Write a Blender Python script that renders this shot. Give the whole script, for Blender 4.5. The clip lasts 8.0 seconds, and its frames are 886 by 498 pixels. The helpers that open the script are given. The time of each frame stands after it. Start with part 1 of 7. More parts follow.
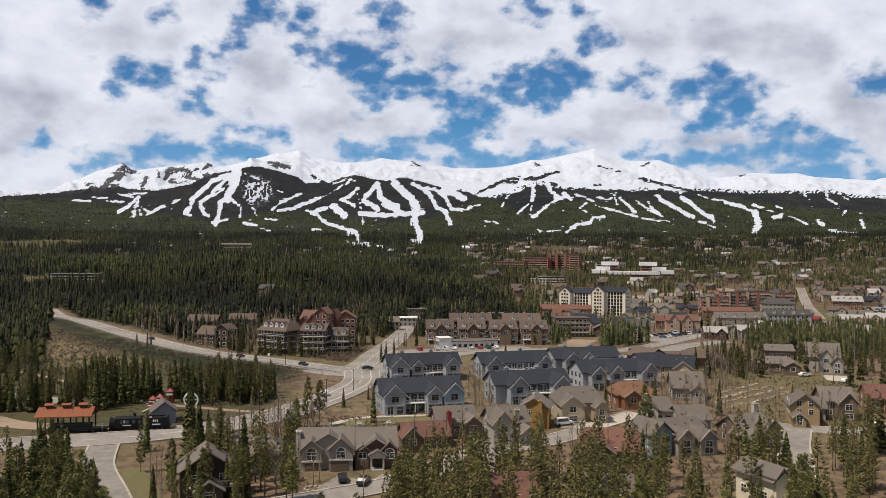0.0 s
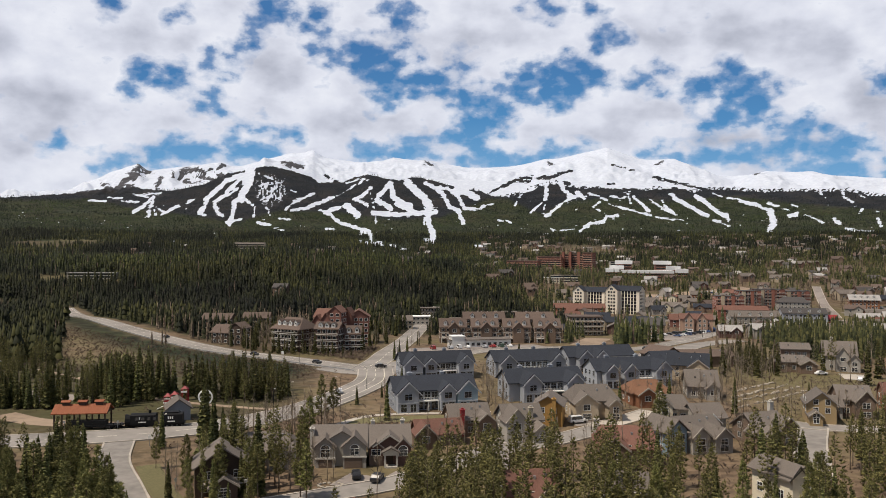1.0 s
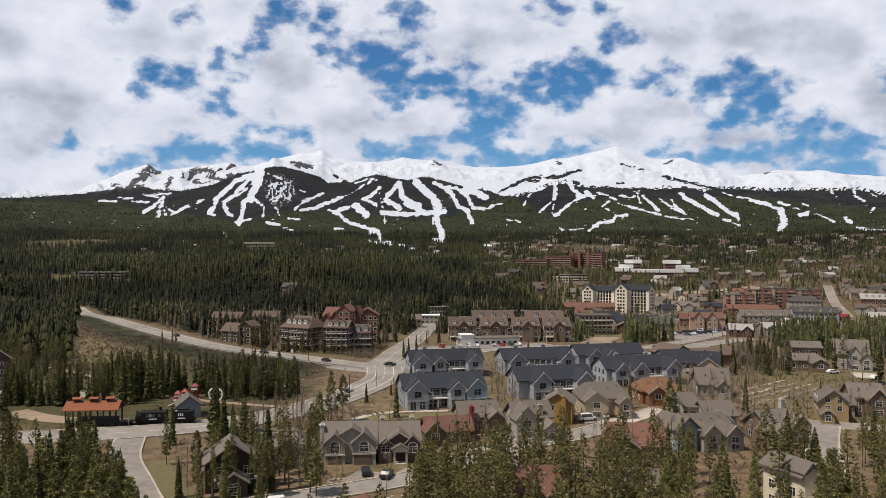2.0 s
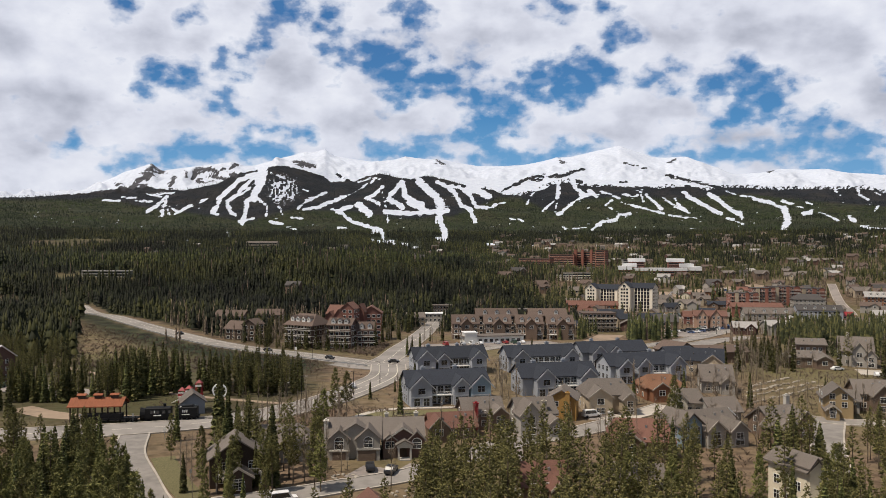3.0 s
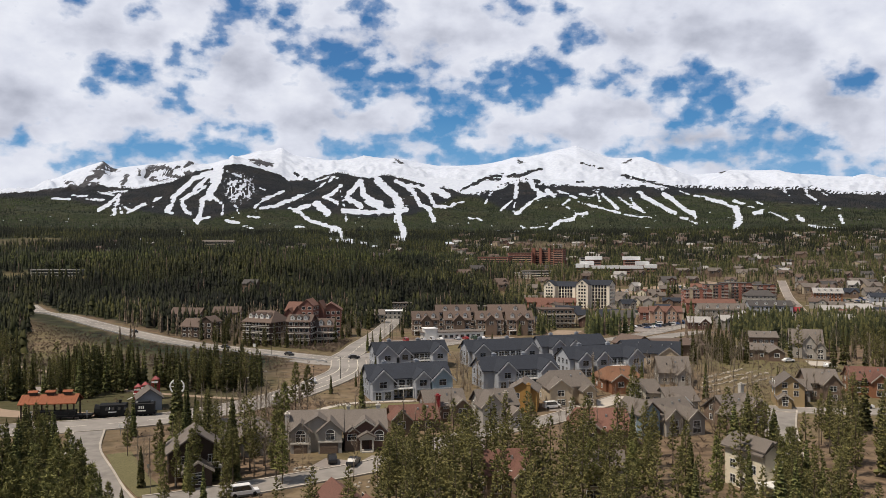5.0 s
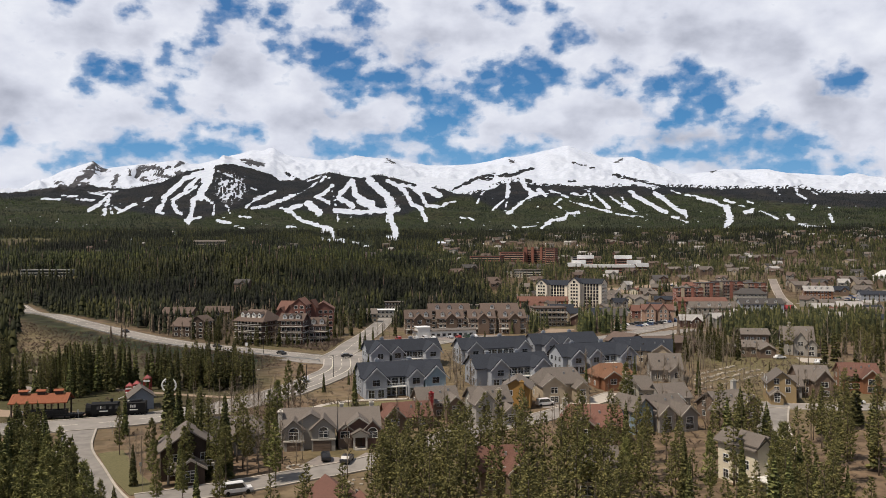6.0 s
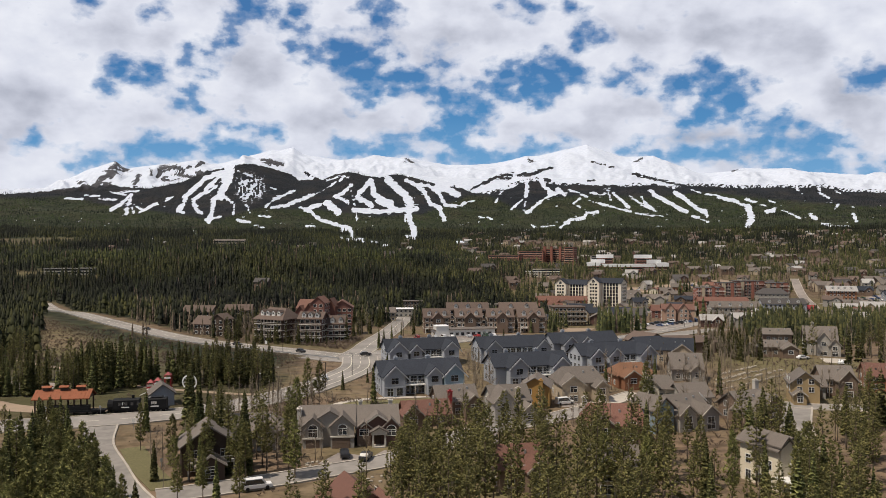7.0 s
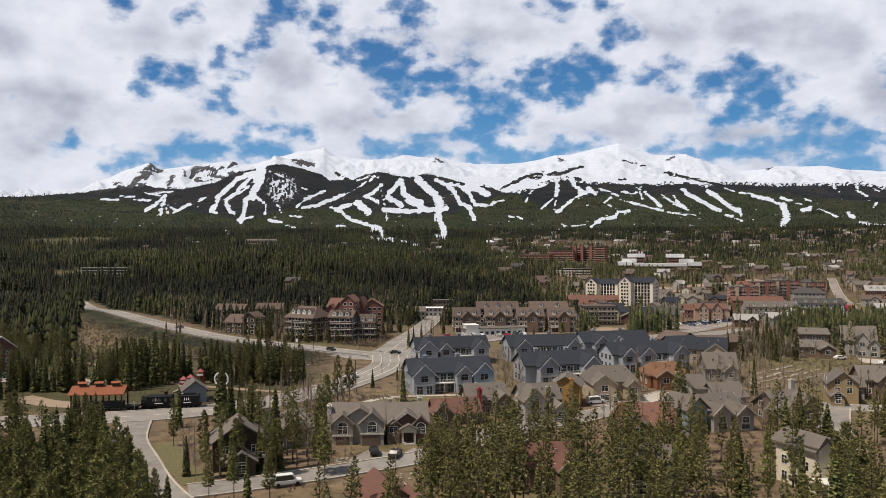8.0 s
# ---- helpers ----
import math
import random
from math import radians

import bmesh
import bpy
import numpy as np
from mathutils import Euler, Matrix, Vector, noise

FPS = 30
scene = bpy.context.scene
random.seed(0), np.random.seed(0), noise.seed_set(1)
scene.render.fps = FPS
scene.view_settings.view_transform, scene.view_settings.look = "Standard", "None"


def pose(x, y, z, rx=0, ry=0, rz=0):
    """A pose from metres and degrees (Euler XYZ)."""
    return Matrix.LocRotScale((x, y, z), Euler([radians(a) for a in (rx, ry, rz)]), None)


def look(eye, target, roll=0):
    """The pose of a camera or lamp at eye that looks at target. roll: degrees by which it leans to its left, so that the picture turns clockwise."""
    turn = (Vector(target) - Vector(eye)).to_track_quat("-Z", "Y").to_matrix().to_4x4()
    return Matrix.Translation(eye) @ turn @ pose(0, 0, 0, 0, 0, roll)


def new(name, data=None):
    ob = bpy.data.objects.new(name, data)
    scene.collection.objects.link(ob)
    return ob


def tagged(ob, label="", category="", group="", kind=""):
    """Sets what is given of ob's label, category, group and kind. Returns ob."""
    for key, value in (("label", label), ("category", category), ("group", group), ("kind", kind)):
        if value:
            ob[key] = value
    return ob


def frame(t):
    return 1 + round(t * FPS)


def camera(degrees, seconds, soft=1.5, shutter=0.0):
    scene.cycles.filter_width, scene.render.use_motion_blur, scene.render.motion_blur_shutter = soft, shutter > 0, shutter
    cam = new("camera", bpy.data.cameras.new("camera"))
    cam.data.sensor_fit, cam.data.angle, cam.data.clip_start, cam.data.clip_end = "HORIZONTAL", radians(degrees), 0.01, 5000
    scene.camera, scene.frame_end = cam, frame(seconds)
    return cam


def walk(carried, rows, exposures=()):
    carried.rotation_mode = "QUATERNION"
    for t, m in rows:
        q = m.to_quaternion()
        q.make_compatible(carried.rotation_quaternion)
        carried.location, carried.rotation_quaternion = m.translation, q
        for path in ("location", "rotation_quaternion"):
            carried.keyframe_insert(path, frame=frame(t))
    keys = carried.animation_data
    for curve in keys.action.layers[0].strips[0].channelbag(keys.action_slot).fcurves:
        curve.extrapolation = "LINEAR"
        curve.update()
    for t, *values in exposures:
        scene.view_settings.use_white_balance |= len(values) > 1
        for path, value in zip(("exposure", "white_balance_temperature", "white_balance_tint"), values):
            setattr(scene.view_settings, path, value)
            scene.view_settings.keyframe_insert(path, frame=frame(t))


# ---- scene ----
import itertools

cam = camera(60, 8.0, soft=0.6)
PATH = [
    (0, pose(-0.000, -0.000, 48.000, 90.190, -0.226, 0.017)),
    (0.5, pose(-0.027, 0.093, 47.764, 90.194, -0.218, 0.323)),
    (1, pose(-0.059, 0.181, 47.495, 90.144, -0.144, 0.984)),
    (1.5, pose(-0.108, 0.252, 47.168, 90.145, -0.113, 1.394)),
    (3, pose(-0.388, 0.374, 46.041, 90.074, -0.032, 1.866)),
    (3.5, pose(-0.544, 0.373, 45.610, 90.059, 0.057, 1.790)),
    (4, pose(-0.765, 0.346, 45.121, 90.064, 0.009, 0.947)),
    (4.5, pose(-1.001, 0.335, 44.654, 90.059, 0.065, -0.198)),
    (5, pose(-1.204, 0.378, 44.240, 90.047, 0.030, -1.230)),
    (6.5, pose(-1.539, 0.754, 43.380, 90.022, 0.173, -1.858)),
    (7, pose(-1.577, 0.967, 43.188, 90.001, 0.102, -0.456)),
    (7.5, pose(-1.546, 1.237, 42.962, 89.991, 0.136, 1.053)),
    (8, pose(-1.476, 1.524, 42.680, 89.985, 0.162, 1.774)),
]
walk(cam, PATH)

# ---- light: high spring sun from behind the left shoulder, broken clouds ----
SUN_TO = Vector((-0.52, -0.27, 1.05)).normalized()
world = bpy.data.worlds.new("sky_world")
scene.world = world
world.use_nodes = True
wn = world.node_tree
wn.nodes.clear()
w_out, w_bg, w_sky = (wn.nodes.new("ShaderNode" + k) for k in ("OutputWorld", "Background", "TexSky"))
w_sky.sky_type, w_sky.sun_disc = "NISHITA", False
w_sky.sun_elevation = math.asin(SUN_TO.z)
w_sky.sun_rotation = math.atan2(SUN_TO.x, SUN_TO.y)
w_sky.altitude, w_sky.dust_density = 2900, 1.0
w_bg.inputs["Strength"].default_value = 0.06
w_veil = wn.nodes.new("ShaderNodeMix")  # thin bright cloud over half the sky
w_veil.data_type = "RGBA"
w_veil.inputs["Factor"].default_value = 0.45
w_veil.inputs[7].default_value = (8.7, 9.2, 10.3, 1)
wn.links.new(w_sky.outputs[0], w_veil.inputs[6])
wn.links.new(w_veil.outputs[2], w_bg.inputs["Color"])
wn.links.new(w_bg.outputs[0], w_out.inputs["Surface"])
sun = new("sun", bpy.data.lights.new("sun", "SUN"))
sun.data.energy, sun.data.angle, sun.data.color = 4.3, radians(0.5), (1.0, 0.885, 0.745)
sun.matrix_world = look(SUN_TO * 1000, (0, 0, 0))
scene.view_settings.exposure = 0.0

# ---- small tools ----
rng = np.random.default_rng(7)


def smooth(a, b, x):
    t = np.clip((x - a) / (b - a), 0, 1)
    return t * t * (3 - 2 * t)


def lattice(ix, iy, seed):
    h = (ix * 374761393 + iy * 668265263 + seed * 974711) & 0xFFFFFFFF
    h = ((h ^ (h >> 13)) * 1274126177) & 0xFFFFFFFF
    return ((h ^ (h >> 16)) & 0xFFFF) / 65535.0


def value_noise(x, y, seed=0):
    ix, iy = np.floor(x).astype(np.int64), np.floor(y).astype(np.int64)
    fx, fy = x - ix, y - iy
    fx, fy = fx * fx * (3 - 2 * fx), fy * fy * (3 - 2 * fy)
    a, b = lattice(ix, iy, seed), lattice(ix + 1, iy, seed)
    c, d = lattice(ix, iy + 1, seed), lattice(ix + 1, iy + 1, seed)
    return (a * (1 - fx) + b * fx) * (1 - fy) + (c * (1 - fx) + d * fx) * fy


def fbm(x, y, seed=0, octaves=5):
    out, amp, tot = 0.0, 1.0, 0.0
    for k in range(octaves):
        out = out + amp * value_noise(x * 2 ** k, y * 2 ** k, seed + k)
        tot, amp = tot + amp, amp * 0.5
    return out / tot


def bump(x, y, cx, cy, sx, sy):
    return np.exp(-((x - cx) / sx) ** 2 - ((y - cy) / sy) ** 2)


# ---- terrain heights ----
def valley(x, y):
    """Height of the valley floor and the foothills."""
    x, y = np.asarray(x, float), np.asarray(y, float)
    r = np.hypot(x, y)
    z = np.interp(r, [0, 120, 300, 430, 600, 740, 860, 980, 1130, 1500, 2300, 2600, 5000],
                  [0, 0.5, 1, -3, -8, -10, 0, 12, 16, 45, 95, 115, 150])
    z = z + 10 * bump(x, y, -270, 460, 120, 110) + 30 * bump(x, y, -190, 900, 240, 190)
    return z + 18 * bump(x, y, -560, 700, 200, 260)


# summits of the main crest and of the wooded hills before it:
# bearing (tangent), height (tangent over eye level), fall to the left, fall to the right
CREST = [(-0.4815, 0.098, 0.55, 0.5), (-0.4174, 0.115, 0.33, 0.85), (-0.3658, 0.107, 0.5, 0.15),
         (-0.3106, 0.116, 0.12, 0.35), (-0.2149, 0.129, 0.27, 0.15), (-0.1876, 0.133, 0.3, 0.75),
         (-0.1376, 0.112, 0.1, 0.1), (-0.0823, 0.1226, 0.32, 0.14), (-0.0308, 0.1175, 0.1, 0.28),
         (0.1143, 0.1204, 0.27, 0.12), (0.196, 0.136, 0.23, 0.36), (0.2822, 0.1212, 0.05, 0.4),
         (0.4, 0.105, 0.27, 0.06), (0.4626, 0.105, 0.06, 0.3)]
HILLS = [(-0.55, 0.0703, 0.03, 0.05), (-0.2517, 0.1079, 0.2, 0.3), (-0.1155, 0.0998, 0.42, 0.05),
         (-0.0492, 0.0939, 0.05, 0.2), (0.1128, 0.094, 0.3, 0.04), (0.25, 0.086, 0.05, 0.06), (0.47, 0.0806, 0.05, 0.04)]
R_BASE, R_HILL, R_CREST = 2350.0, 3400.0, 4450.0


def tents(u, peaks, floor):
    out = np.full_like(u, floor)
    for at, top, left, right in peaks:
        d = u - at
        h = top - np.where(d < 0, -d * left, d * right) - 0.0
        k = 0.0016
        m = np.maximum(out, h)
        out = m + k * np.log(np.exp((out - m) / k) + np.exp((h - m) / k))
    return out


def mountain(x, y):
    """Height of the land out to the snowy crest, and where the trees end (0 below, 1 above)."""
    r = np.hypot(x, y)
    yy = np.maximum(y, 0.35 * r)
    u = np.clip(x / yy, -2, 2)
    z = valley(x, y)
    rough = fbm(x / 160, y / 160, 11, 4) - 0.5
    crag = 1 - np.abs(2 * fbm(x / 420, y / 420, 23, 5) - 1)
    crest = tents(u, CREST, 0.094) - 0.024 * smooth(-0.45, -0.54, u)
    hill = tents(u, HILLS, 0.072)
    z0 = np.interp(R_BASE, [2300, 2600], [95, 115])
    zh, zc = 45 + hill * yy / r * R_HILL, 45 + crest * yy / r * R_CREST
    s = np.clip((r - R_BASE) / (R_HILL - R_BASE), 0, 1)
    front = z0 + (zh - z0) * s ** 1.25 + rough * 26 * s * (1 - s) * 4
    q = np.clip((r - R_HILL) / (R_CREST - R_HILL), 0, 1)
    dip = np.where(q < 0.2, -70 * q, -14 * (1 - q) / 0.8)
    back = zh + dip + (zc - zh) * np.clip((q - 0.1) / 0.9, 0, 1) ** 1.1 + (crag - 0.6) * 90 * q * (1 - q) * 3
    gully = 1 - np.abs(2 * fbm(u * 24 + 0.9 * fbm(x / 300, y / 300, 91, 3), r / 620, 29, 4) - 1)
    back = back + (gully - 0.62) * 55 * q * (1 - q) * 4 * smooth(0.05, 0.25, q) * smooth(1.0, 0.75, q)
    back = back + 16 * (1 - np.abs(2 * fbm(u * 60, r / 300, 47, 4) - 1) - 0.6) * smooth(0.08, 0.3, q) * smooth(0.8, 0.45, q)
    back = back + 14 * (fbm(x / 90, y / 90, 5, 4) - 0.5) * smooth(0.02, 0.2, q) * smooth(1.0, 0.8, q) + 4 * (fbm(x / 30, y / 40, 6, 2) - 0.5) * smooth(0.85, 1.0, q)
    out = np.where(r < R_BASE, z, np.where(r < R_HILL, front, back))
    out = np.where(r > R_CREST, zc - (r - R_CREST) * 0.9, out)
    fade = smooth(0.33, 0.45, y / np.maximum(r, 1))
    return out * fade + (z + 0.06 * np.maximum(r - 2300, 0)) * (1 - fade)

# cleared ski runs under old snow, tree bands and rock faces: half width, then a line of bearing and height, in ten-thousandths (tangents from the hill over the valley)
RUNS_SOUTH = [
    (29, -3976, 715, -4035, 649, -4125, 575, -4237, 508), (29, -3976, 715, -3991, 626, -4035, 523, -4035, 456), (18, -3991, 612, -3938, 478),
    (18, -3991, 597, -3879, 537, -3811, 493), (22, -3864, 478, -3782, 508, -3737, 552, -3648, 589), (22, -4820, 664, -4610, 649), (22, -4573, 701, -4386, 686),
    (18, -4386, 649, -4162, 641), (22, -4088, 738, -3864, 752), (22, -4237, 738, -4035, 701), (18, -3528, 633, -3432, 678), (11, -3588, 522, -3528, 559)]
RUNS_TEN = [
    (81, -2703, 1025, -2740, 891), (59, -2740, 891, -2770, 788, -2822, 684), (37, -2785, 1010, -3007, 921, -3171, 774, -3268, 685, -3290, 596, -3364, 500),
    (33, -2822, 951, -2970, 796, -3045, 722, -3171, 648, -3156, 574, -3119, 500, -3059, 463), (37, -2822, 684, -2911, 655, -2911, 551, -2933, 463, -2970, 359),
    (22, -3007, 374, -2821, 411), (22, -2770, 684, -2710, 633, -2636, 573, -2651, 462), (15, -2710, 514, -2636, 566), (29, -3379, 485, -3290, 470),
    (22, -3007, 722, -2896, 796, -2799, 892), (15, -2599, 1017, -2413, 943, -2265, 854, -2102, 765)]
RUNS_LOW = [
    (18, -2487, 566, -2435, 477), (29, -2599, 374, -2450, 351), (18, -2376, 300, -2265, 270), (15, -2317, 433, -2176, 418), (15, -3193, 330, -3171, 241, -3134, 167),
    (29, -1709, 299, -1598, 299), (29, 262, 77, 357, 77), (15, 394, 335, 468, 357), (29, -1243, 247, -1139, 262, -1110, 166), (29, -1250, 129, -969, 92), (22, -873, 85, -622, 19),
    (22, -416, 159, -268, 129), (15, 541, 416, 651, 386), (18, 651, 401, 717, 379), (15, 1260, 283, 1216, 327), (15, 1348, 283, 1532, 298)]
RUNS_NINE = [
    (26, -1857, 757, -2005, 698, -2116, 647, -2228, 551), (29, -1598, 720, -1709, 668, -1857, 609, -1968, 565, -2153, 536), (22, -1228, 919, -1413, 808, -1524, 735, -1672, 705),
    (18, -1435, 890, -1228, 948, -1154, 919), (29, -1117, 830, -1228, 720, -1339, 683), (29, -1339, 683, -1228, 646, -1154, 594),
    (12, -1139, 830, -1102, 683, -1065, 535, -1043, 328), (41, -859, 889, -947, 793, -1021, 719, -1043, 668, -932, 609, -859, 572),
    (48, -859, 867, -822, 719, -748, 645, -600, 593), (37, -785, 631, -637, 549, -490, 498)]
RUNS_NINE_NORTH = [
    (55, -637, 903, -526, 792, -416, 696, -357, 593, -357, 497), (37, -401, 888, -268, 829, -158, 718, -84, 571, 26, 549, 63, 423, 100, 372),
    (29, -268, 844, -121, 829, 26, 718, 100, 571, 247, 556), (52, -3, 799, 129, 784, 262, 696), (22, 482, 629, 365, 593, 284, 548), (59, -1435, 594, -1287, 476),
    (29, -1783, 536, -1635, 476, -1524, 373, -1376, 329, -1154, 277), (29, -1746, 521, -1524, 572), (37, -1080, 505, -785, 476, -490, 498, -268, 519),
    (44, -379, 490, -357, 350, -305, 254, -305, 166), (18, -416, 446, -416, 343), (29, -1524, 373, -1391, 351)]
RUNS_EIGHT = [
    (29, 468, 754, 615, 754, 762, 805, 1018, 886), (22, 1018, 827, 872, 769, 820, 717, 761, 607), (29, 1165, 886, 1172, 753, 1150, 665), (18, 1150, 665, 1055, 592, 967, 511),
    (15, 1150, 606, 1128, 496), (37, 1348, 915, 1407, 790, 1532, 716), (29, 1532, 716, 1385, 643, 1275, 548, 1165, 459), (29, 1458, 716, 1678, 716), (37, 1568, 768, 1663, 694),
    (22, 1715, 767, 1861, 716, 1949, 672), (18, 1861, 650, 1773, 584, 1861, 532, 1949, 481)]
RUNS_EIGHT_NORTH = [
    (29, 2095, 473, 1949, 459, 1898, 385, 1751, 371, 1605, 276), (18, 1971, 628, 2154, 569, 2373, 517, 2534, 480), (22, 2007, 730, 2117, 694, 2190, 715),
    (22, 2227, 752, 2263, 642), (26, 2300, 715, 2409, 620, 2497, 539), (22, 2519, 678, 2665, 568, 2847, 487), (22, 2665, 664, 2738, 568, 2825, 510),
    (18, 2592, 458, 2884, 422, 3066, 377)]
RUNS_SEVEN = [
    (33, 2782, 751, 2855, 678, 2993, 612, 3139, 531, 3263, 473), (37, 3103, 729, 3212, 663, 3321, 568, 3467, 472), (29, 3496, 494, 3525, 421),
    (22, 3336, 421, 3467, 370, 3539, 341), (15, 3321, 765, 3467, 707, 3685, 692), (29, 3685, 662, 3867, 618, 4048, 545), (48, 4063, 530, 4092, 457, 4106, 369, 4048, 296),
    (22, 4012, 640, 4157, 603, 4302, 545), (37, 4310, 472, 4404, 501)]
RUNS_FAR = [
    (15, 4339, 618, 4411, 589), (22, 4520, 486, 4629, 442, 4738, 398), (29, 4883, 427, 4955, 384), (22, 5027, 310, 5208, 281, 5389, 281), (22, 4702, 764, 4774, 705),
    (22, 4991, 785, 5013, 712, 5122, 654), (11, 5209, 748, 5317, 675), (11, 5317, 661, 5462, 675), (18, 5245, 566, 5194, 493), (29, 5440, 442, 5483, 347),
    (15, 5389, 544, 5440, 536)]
TREE_BANDS = [
    (18, 453, 776, 688, 894, 894, 960, 1239, 966), (15, 1239, 966, 1349, 1018, 1510, 1054), (18, 762, 930, 945, 915), (22, 1312, 915, 1458, 885),
    (18, 1715, 826, 2007, 796, 2336, 803, 2555, 744), (9, 2008, 1141, 2154, 1090, 2300, 1053), (15, 2556, 972, 2774, 920, 2957, 876, 3175, 824, 3539, 780),
    (15, 2592, 781, 2847, 817, 3066, 766), (15, 1971, 885, 2044, 884), (15, -1709, 986, -1524, 890)]
ROCK_FACES = [
    (37, -4439, 835, -4274, 968, -4155, 1116), (22, -4312, 849, -4200, 968, -4110, 1086), (18, -4088, 1057, -4028, 1019), (15, -4536, 835, -4648, 865),
    (29, -3938, 834, -3879, 945), (22, -3715, 967, -3722, 1034), (29, -3618, 922, -3588, 1056, -3491, 1070), (22, -3588, 922, -3417, 878, -3268, 892), (22, -3380, 981, -3216, 937),
    (22, -3454, 1070, -3305, 1040), (18, -3268, 1070, -3119, 1085, -3045, 1129), (22, -3156, 1011, -3045, 981), (22, -2265, 1172, -2116, 1127, -2005, 1083),
    (29, -2228, 1142, -2154, 1127), (18, -401, 1168, -327, 1124), (15, 1187, 1180, 1231, 1136), (15, 2592, 1133, 2680, 1177), (15, 3867, 1006, 3925, 1028)]
TREE_LINE = ([-5996, -5546, -5172, -4872, -4498, -4237, -4050, -3752, -3528, -3305, -3119, -3008, -2710, -2547, -2376, -2191, -2042, -1894, -1783, -1635, -1487, -1376, -1228, -1080, -859, -748, -637, -490, -342, -121, 100, 321, 468, 688, 908, 1055, 1239, 1422, 1568, 1861, 2154, 2446, 2592, 2774, 3030, 3248, 3612, 3976, 4339, 4702, 5064, 5353, 5556],
             [703, 717, 747, 783, 827, 842, 804, 789, 826, 870, 959, 1010, 1062, 1106, 1105, 1053, 1023, 964, 890, 897, 904, 949, 993, 992, 940, 925, 955, 962, 932, 873, 821, 784, 718, 717, 791, 842, 886, 856, 826, 804, 767, 789, 825, 803, 766, 809, 802, 779, 793, 786, 792, 734, 726])
# above this line cloud shade is painted into the forest colour
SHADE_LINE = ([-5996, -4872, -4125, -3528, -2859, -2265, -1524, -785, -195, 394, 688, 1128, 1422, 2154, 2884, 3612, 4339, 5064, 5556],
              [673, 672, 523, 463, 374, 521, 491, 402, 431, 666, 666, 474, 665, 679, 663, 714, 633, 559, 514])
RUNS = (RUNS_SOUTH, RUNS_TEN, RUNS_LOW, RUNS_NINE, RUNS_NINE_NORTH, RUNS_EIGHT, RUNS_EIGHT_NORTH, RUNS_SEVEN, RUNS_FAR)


# ---- materials ----
def material(name, rough=0.8, metal=0.0, spec=0.4):
    m = bpy.data.materials.new(name)
    m.use_nodes = True
    b = m.node_tree.nodes["Principled BSDF"]
    b.inputs["Roughness"].default_value, b.inputs["Metallic"].default_value = rough, metal
    b.inputs["Specular IOR Level"].default_value = spec
    return m, m.node_tree, b


def node(nt, kind, **sets):
    n = nt.nodes.new("ShaderNode" + kind)
    for k, v in sets.items():
        n.inputs[k.replace("_", " ")].default_value = v
    return n


def noise_tex(nt, scale, detail=3.0, coord="Object", stretch=None):
    tc, n = nt.nodes.new("ShaderNodeTexCoord"), node(nt, "TexNoise", Scale=scale, Detail=detail)
    if stretch:
        mp = node(nt, "Mapping", Scale=stretch)
        nt.links.new(tc.outputs[coord], mp.inputs[0])
        nt.links.new(mp.outputs[0], n.inputs["Vector"])
    else:
        nt.links.new(tc.outputs[coord], n.inputs["Vector"])
    return n.outputs["Fac"]


def ramp(nt, fac, *stops):
    n = nt.nodes.new("ShaderNodeValToRGB")
    e = n.color_ramp.elements
    while len(e) < len(stops):
        e.new(0.5)
    for el, (at, c) in zip(e, stops):
        el.position, el.color = at, (*c, 1)
    nt.links.new(fac, n.inputs[0])
    return n.outputs[0]


def blend(nt, fac, a, b, mode="MIX"):
    n = nt.nodes.new("ShaderNodeMix")
    n.data_type, n.blend_type = "RGBA", mode
    for sock, v in ((n.inputs["Factor"], fac), (n.inputs[6], a), (n.inputs[7], b)):
        if hasattr(v, "is_linked"):
            nt.links.new(v, sock)
        elif isinstance(v, tuple):
            sock.default_value = (*v, 1)
        else:
            sock.default_value = v
    return n.outputs[2]


def calc(nt, op, a, b=0.0, clamp=False):
    n = nt.nodes.new("ShaderNodeMath")
    n.operation, n.use_clamp = op, clamp
    for sock, v in ((n.inputs[0], a), (n.inputs[1], b)):
        if hasattr(v, "is_linked"):
            nt.links.new(v, sock)
        else:
            sock.default_value = v
    return n.outputs[0]


def attribute(nt, name):
    n = nt.nodes.new("ShaderNodeAttribute")
    n.attribute_name = name
    return n.outputs["Fac"]


def relief(nt, b, fac, strength, dist):
    n = node(nt, "Bump", Strength=strength, Distance=dist)
    nt.links.new(fac, n.inputs["Height"])
    nt.links.new(n.outputs[0], b.inputs["Normal"])


def scaled(c, k):
    return tuple(min(1.0, v * k) for v in c)


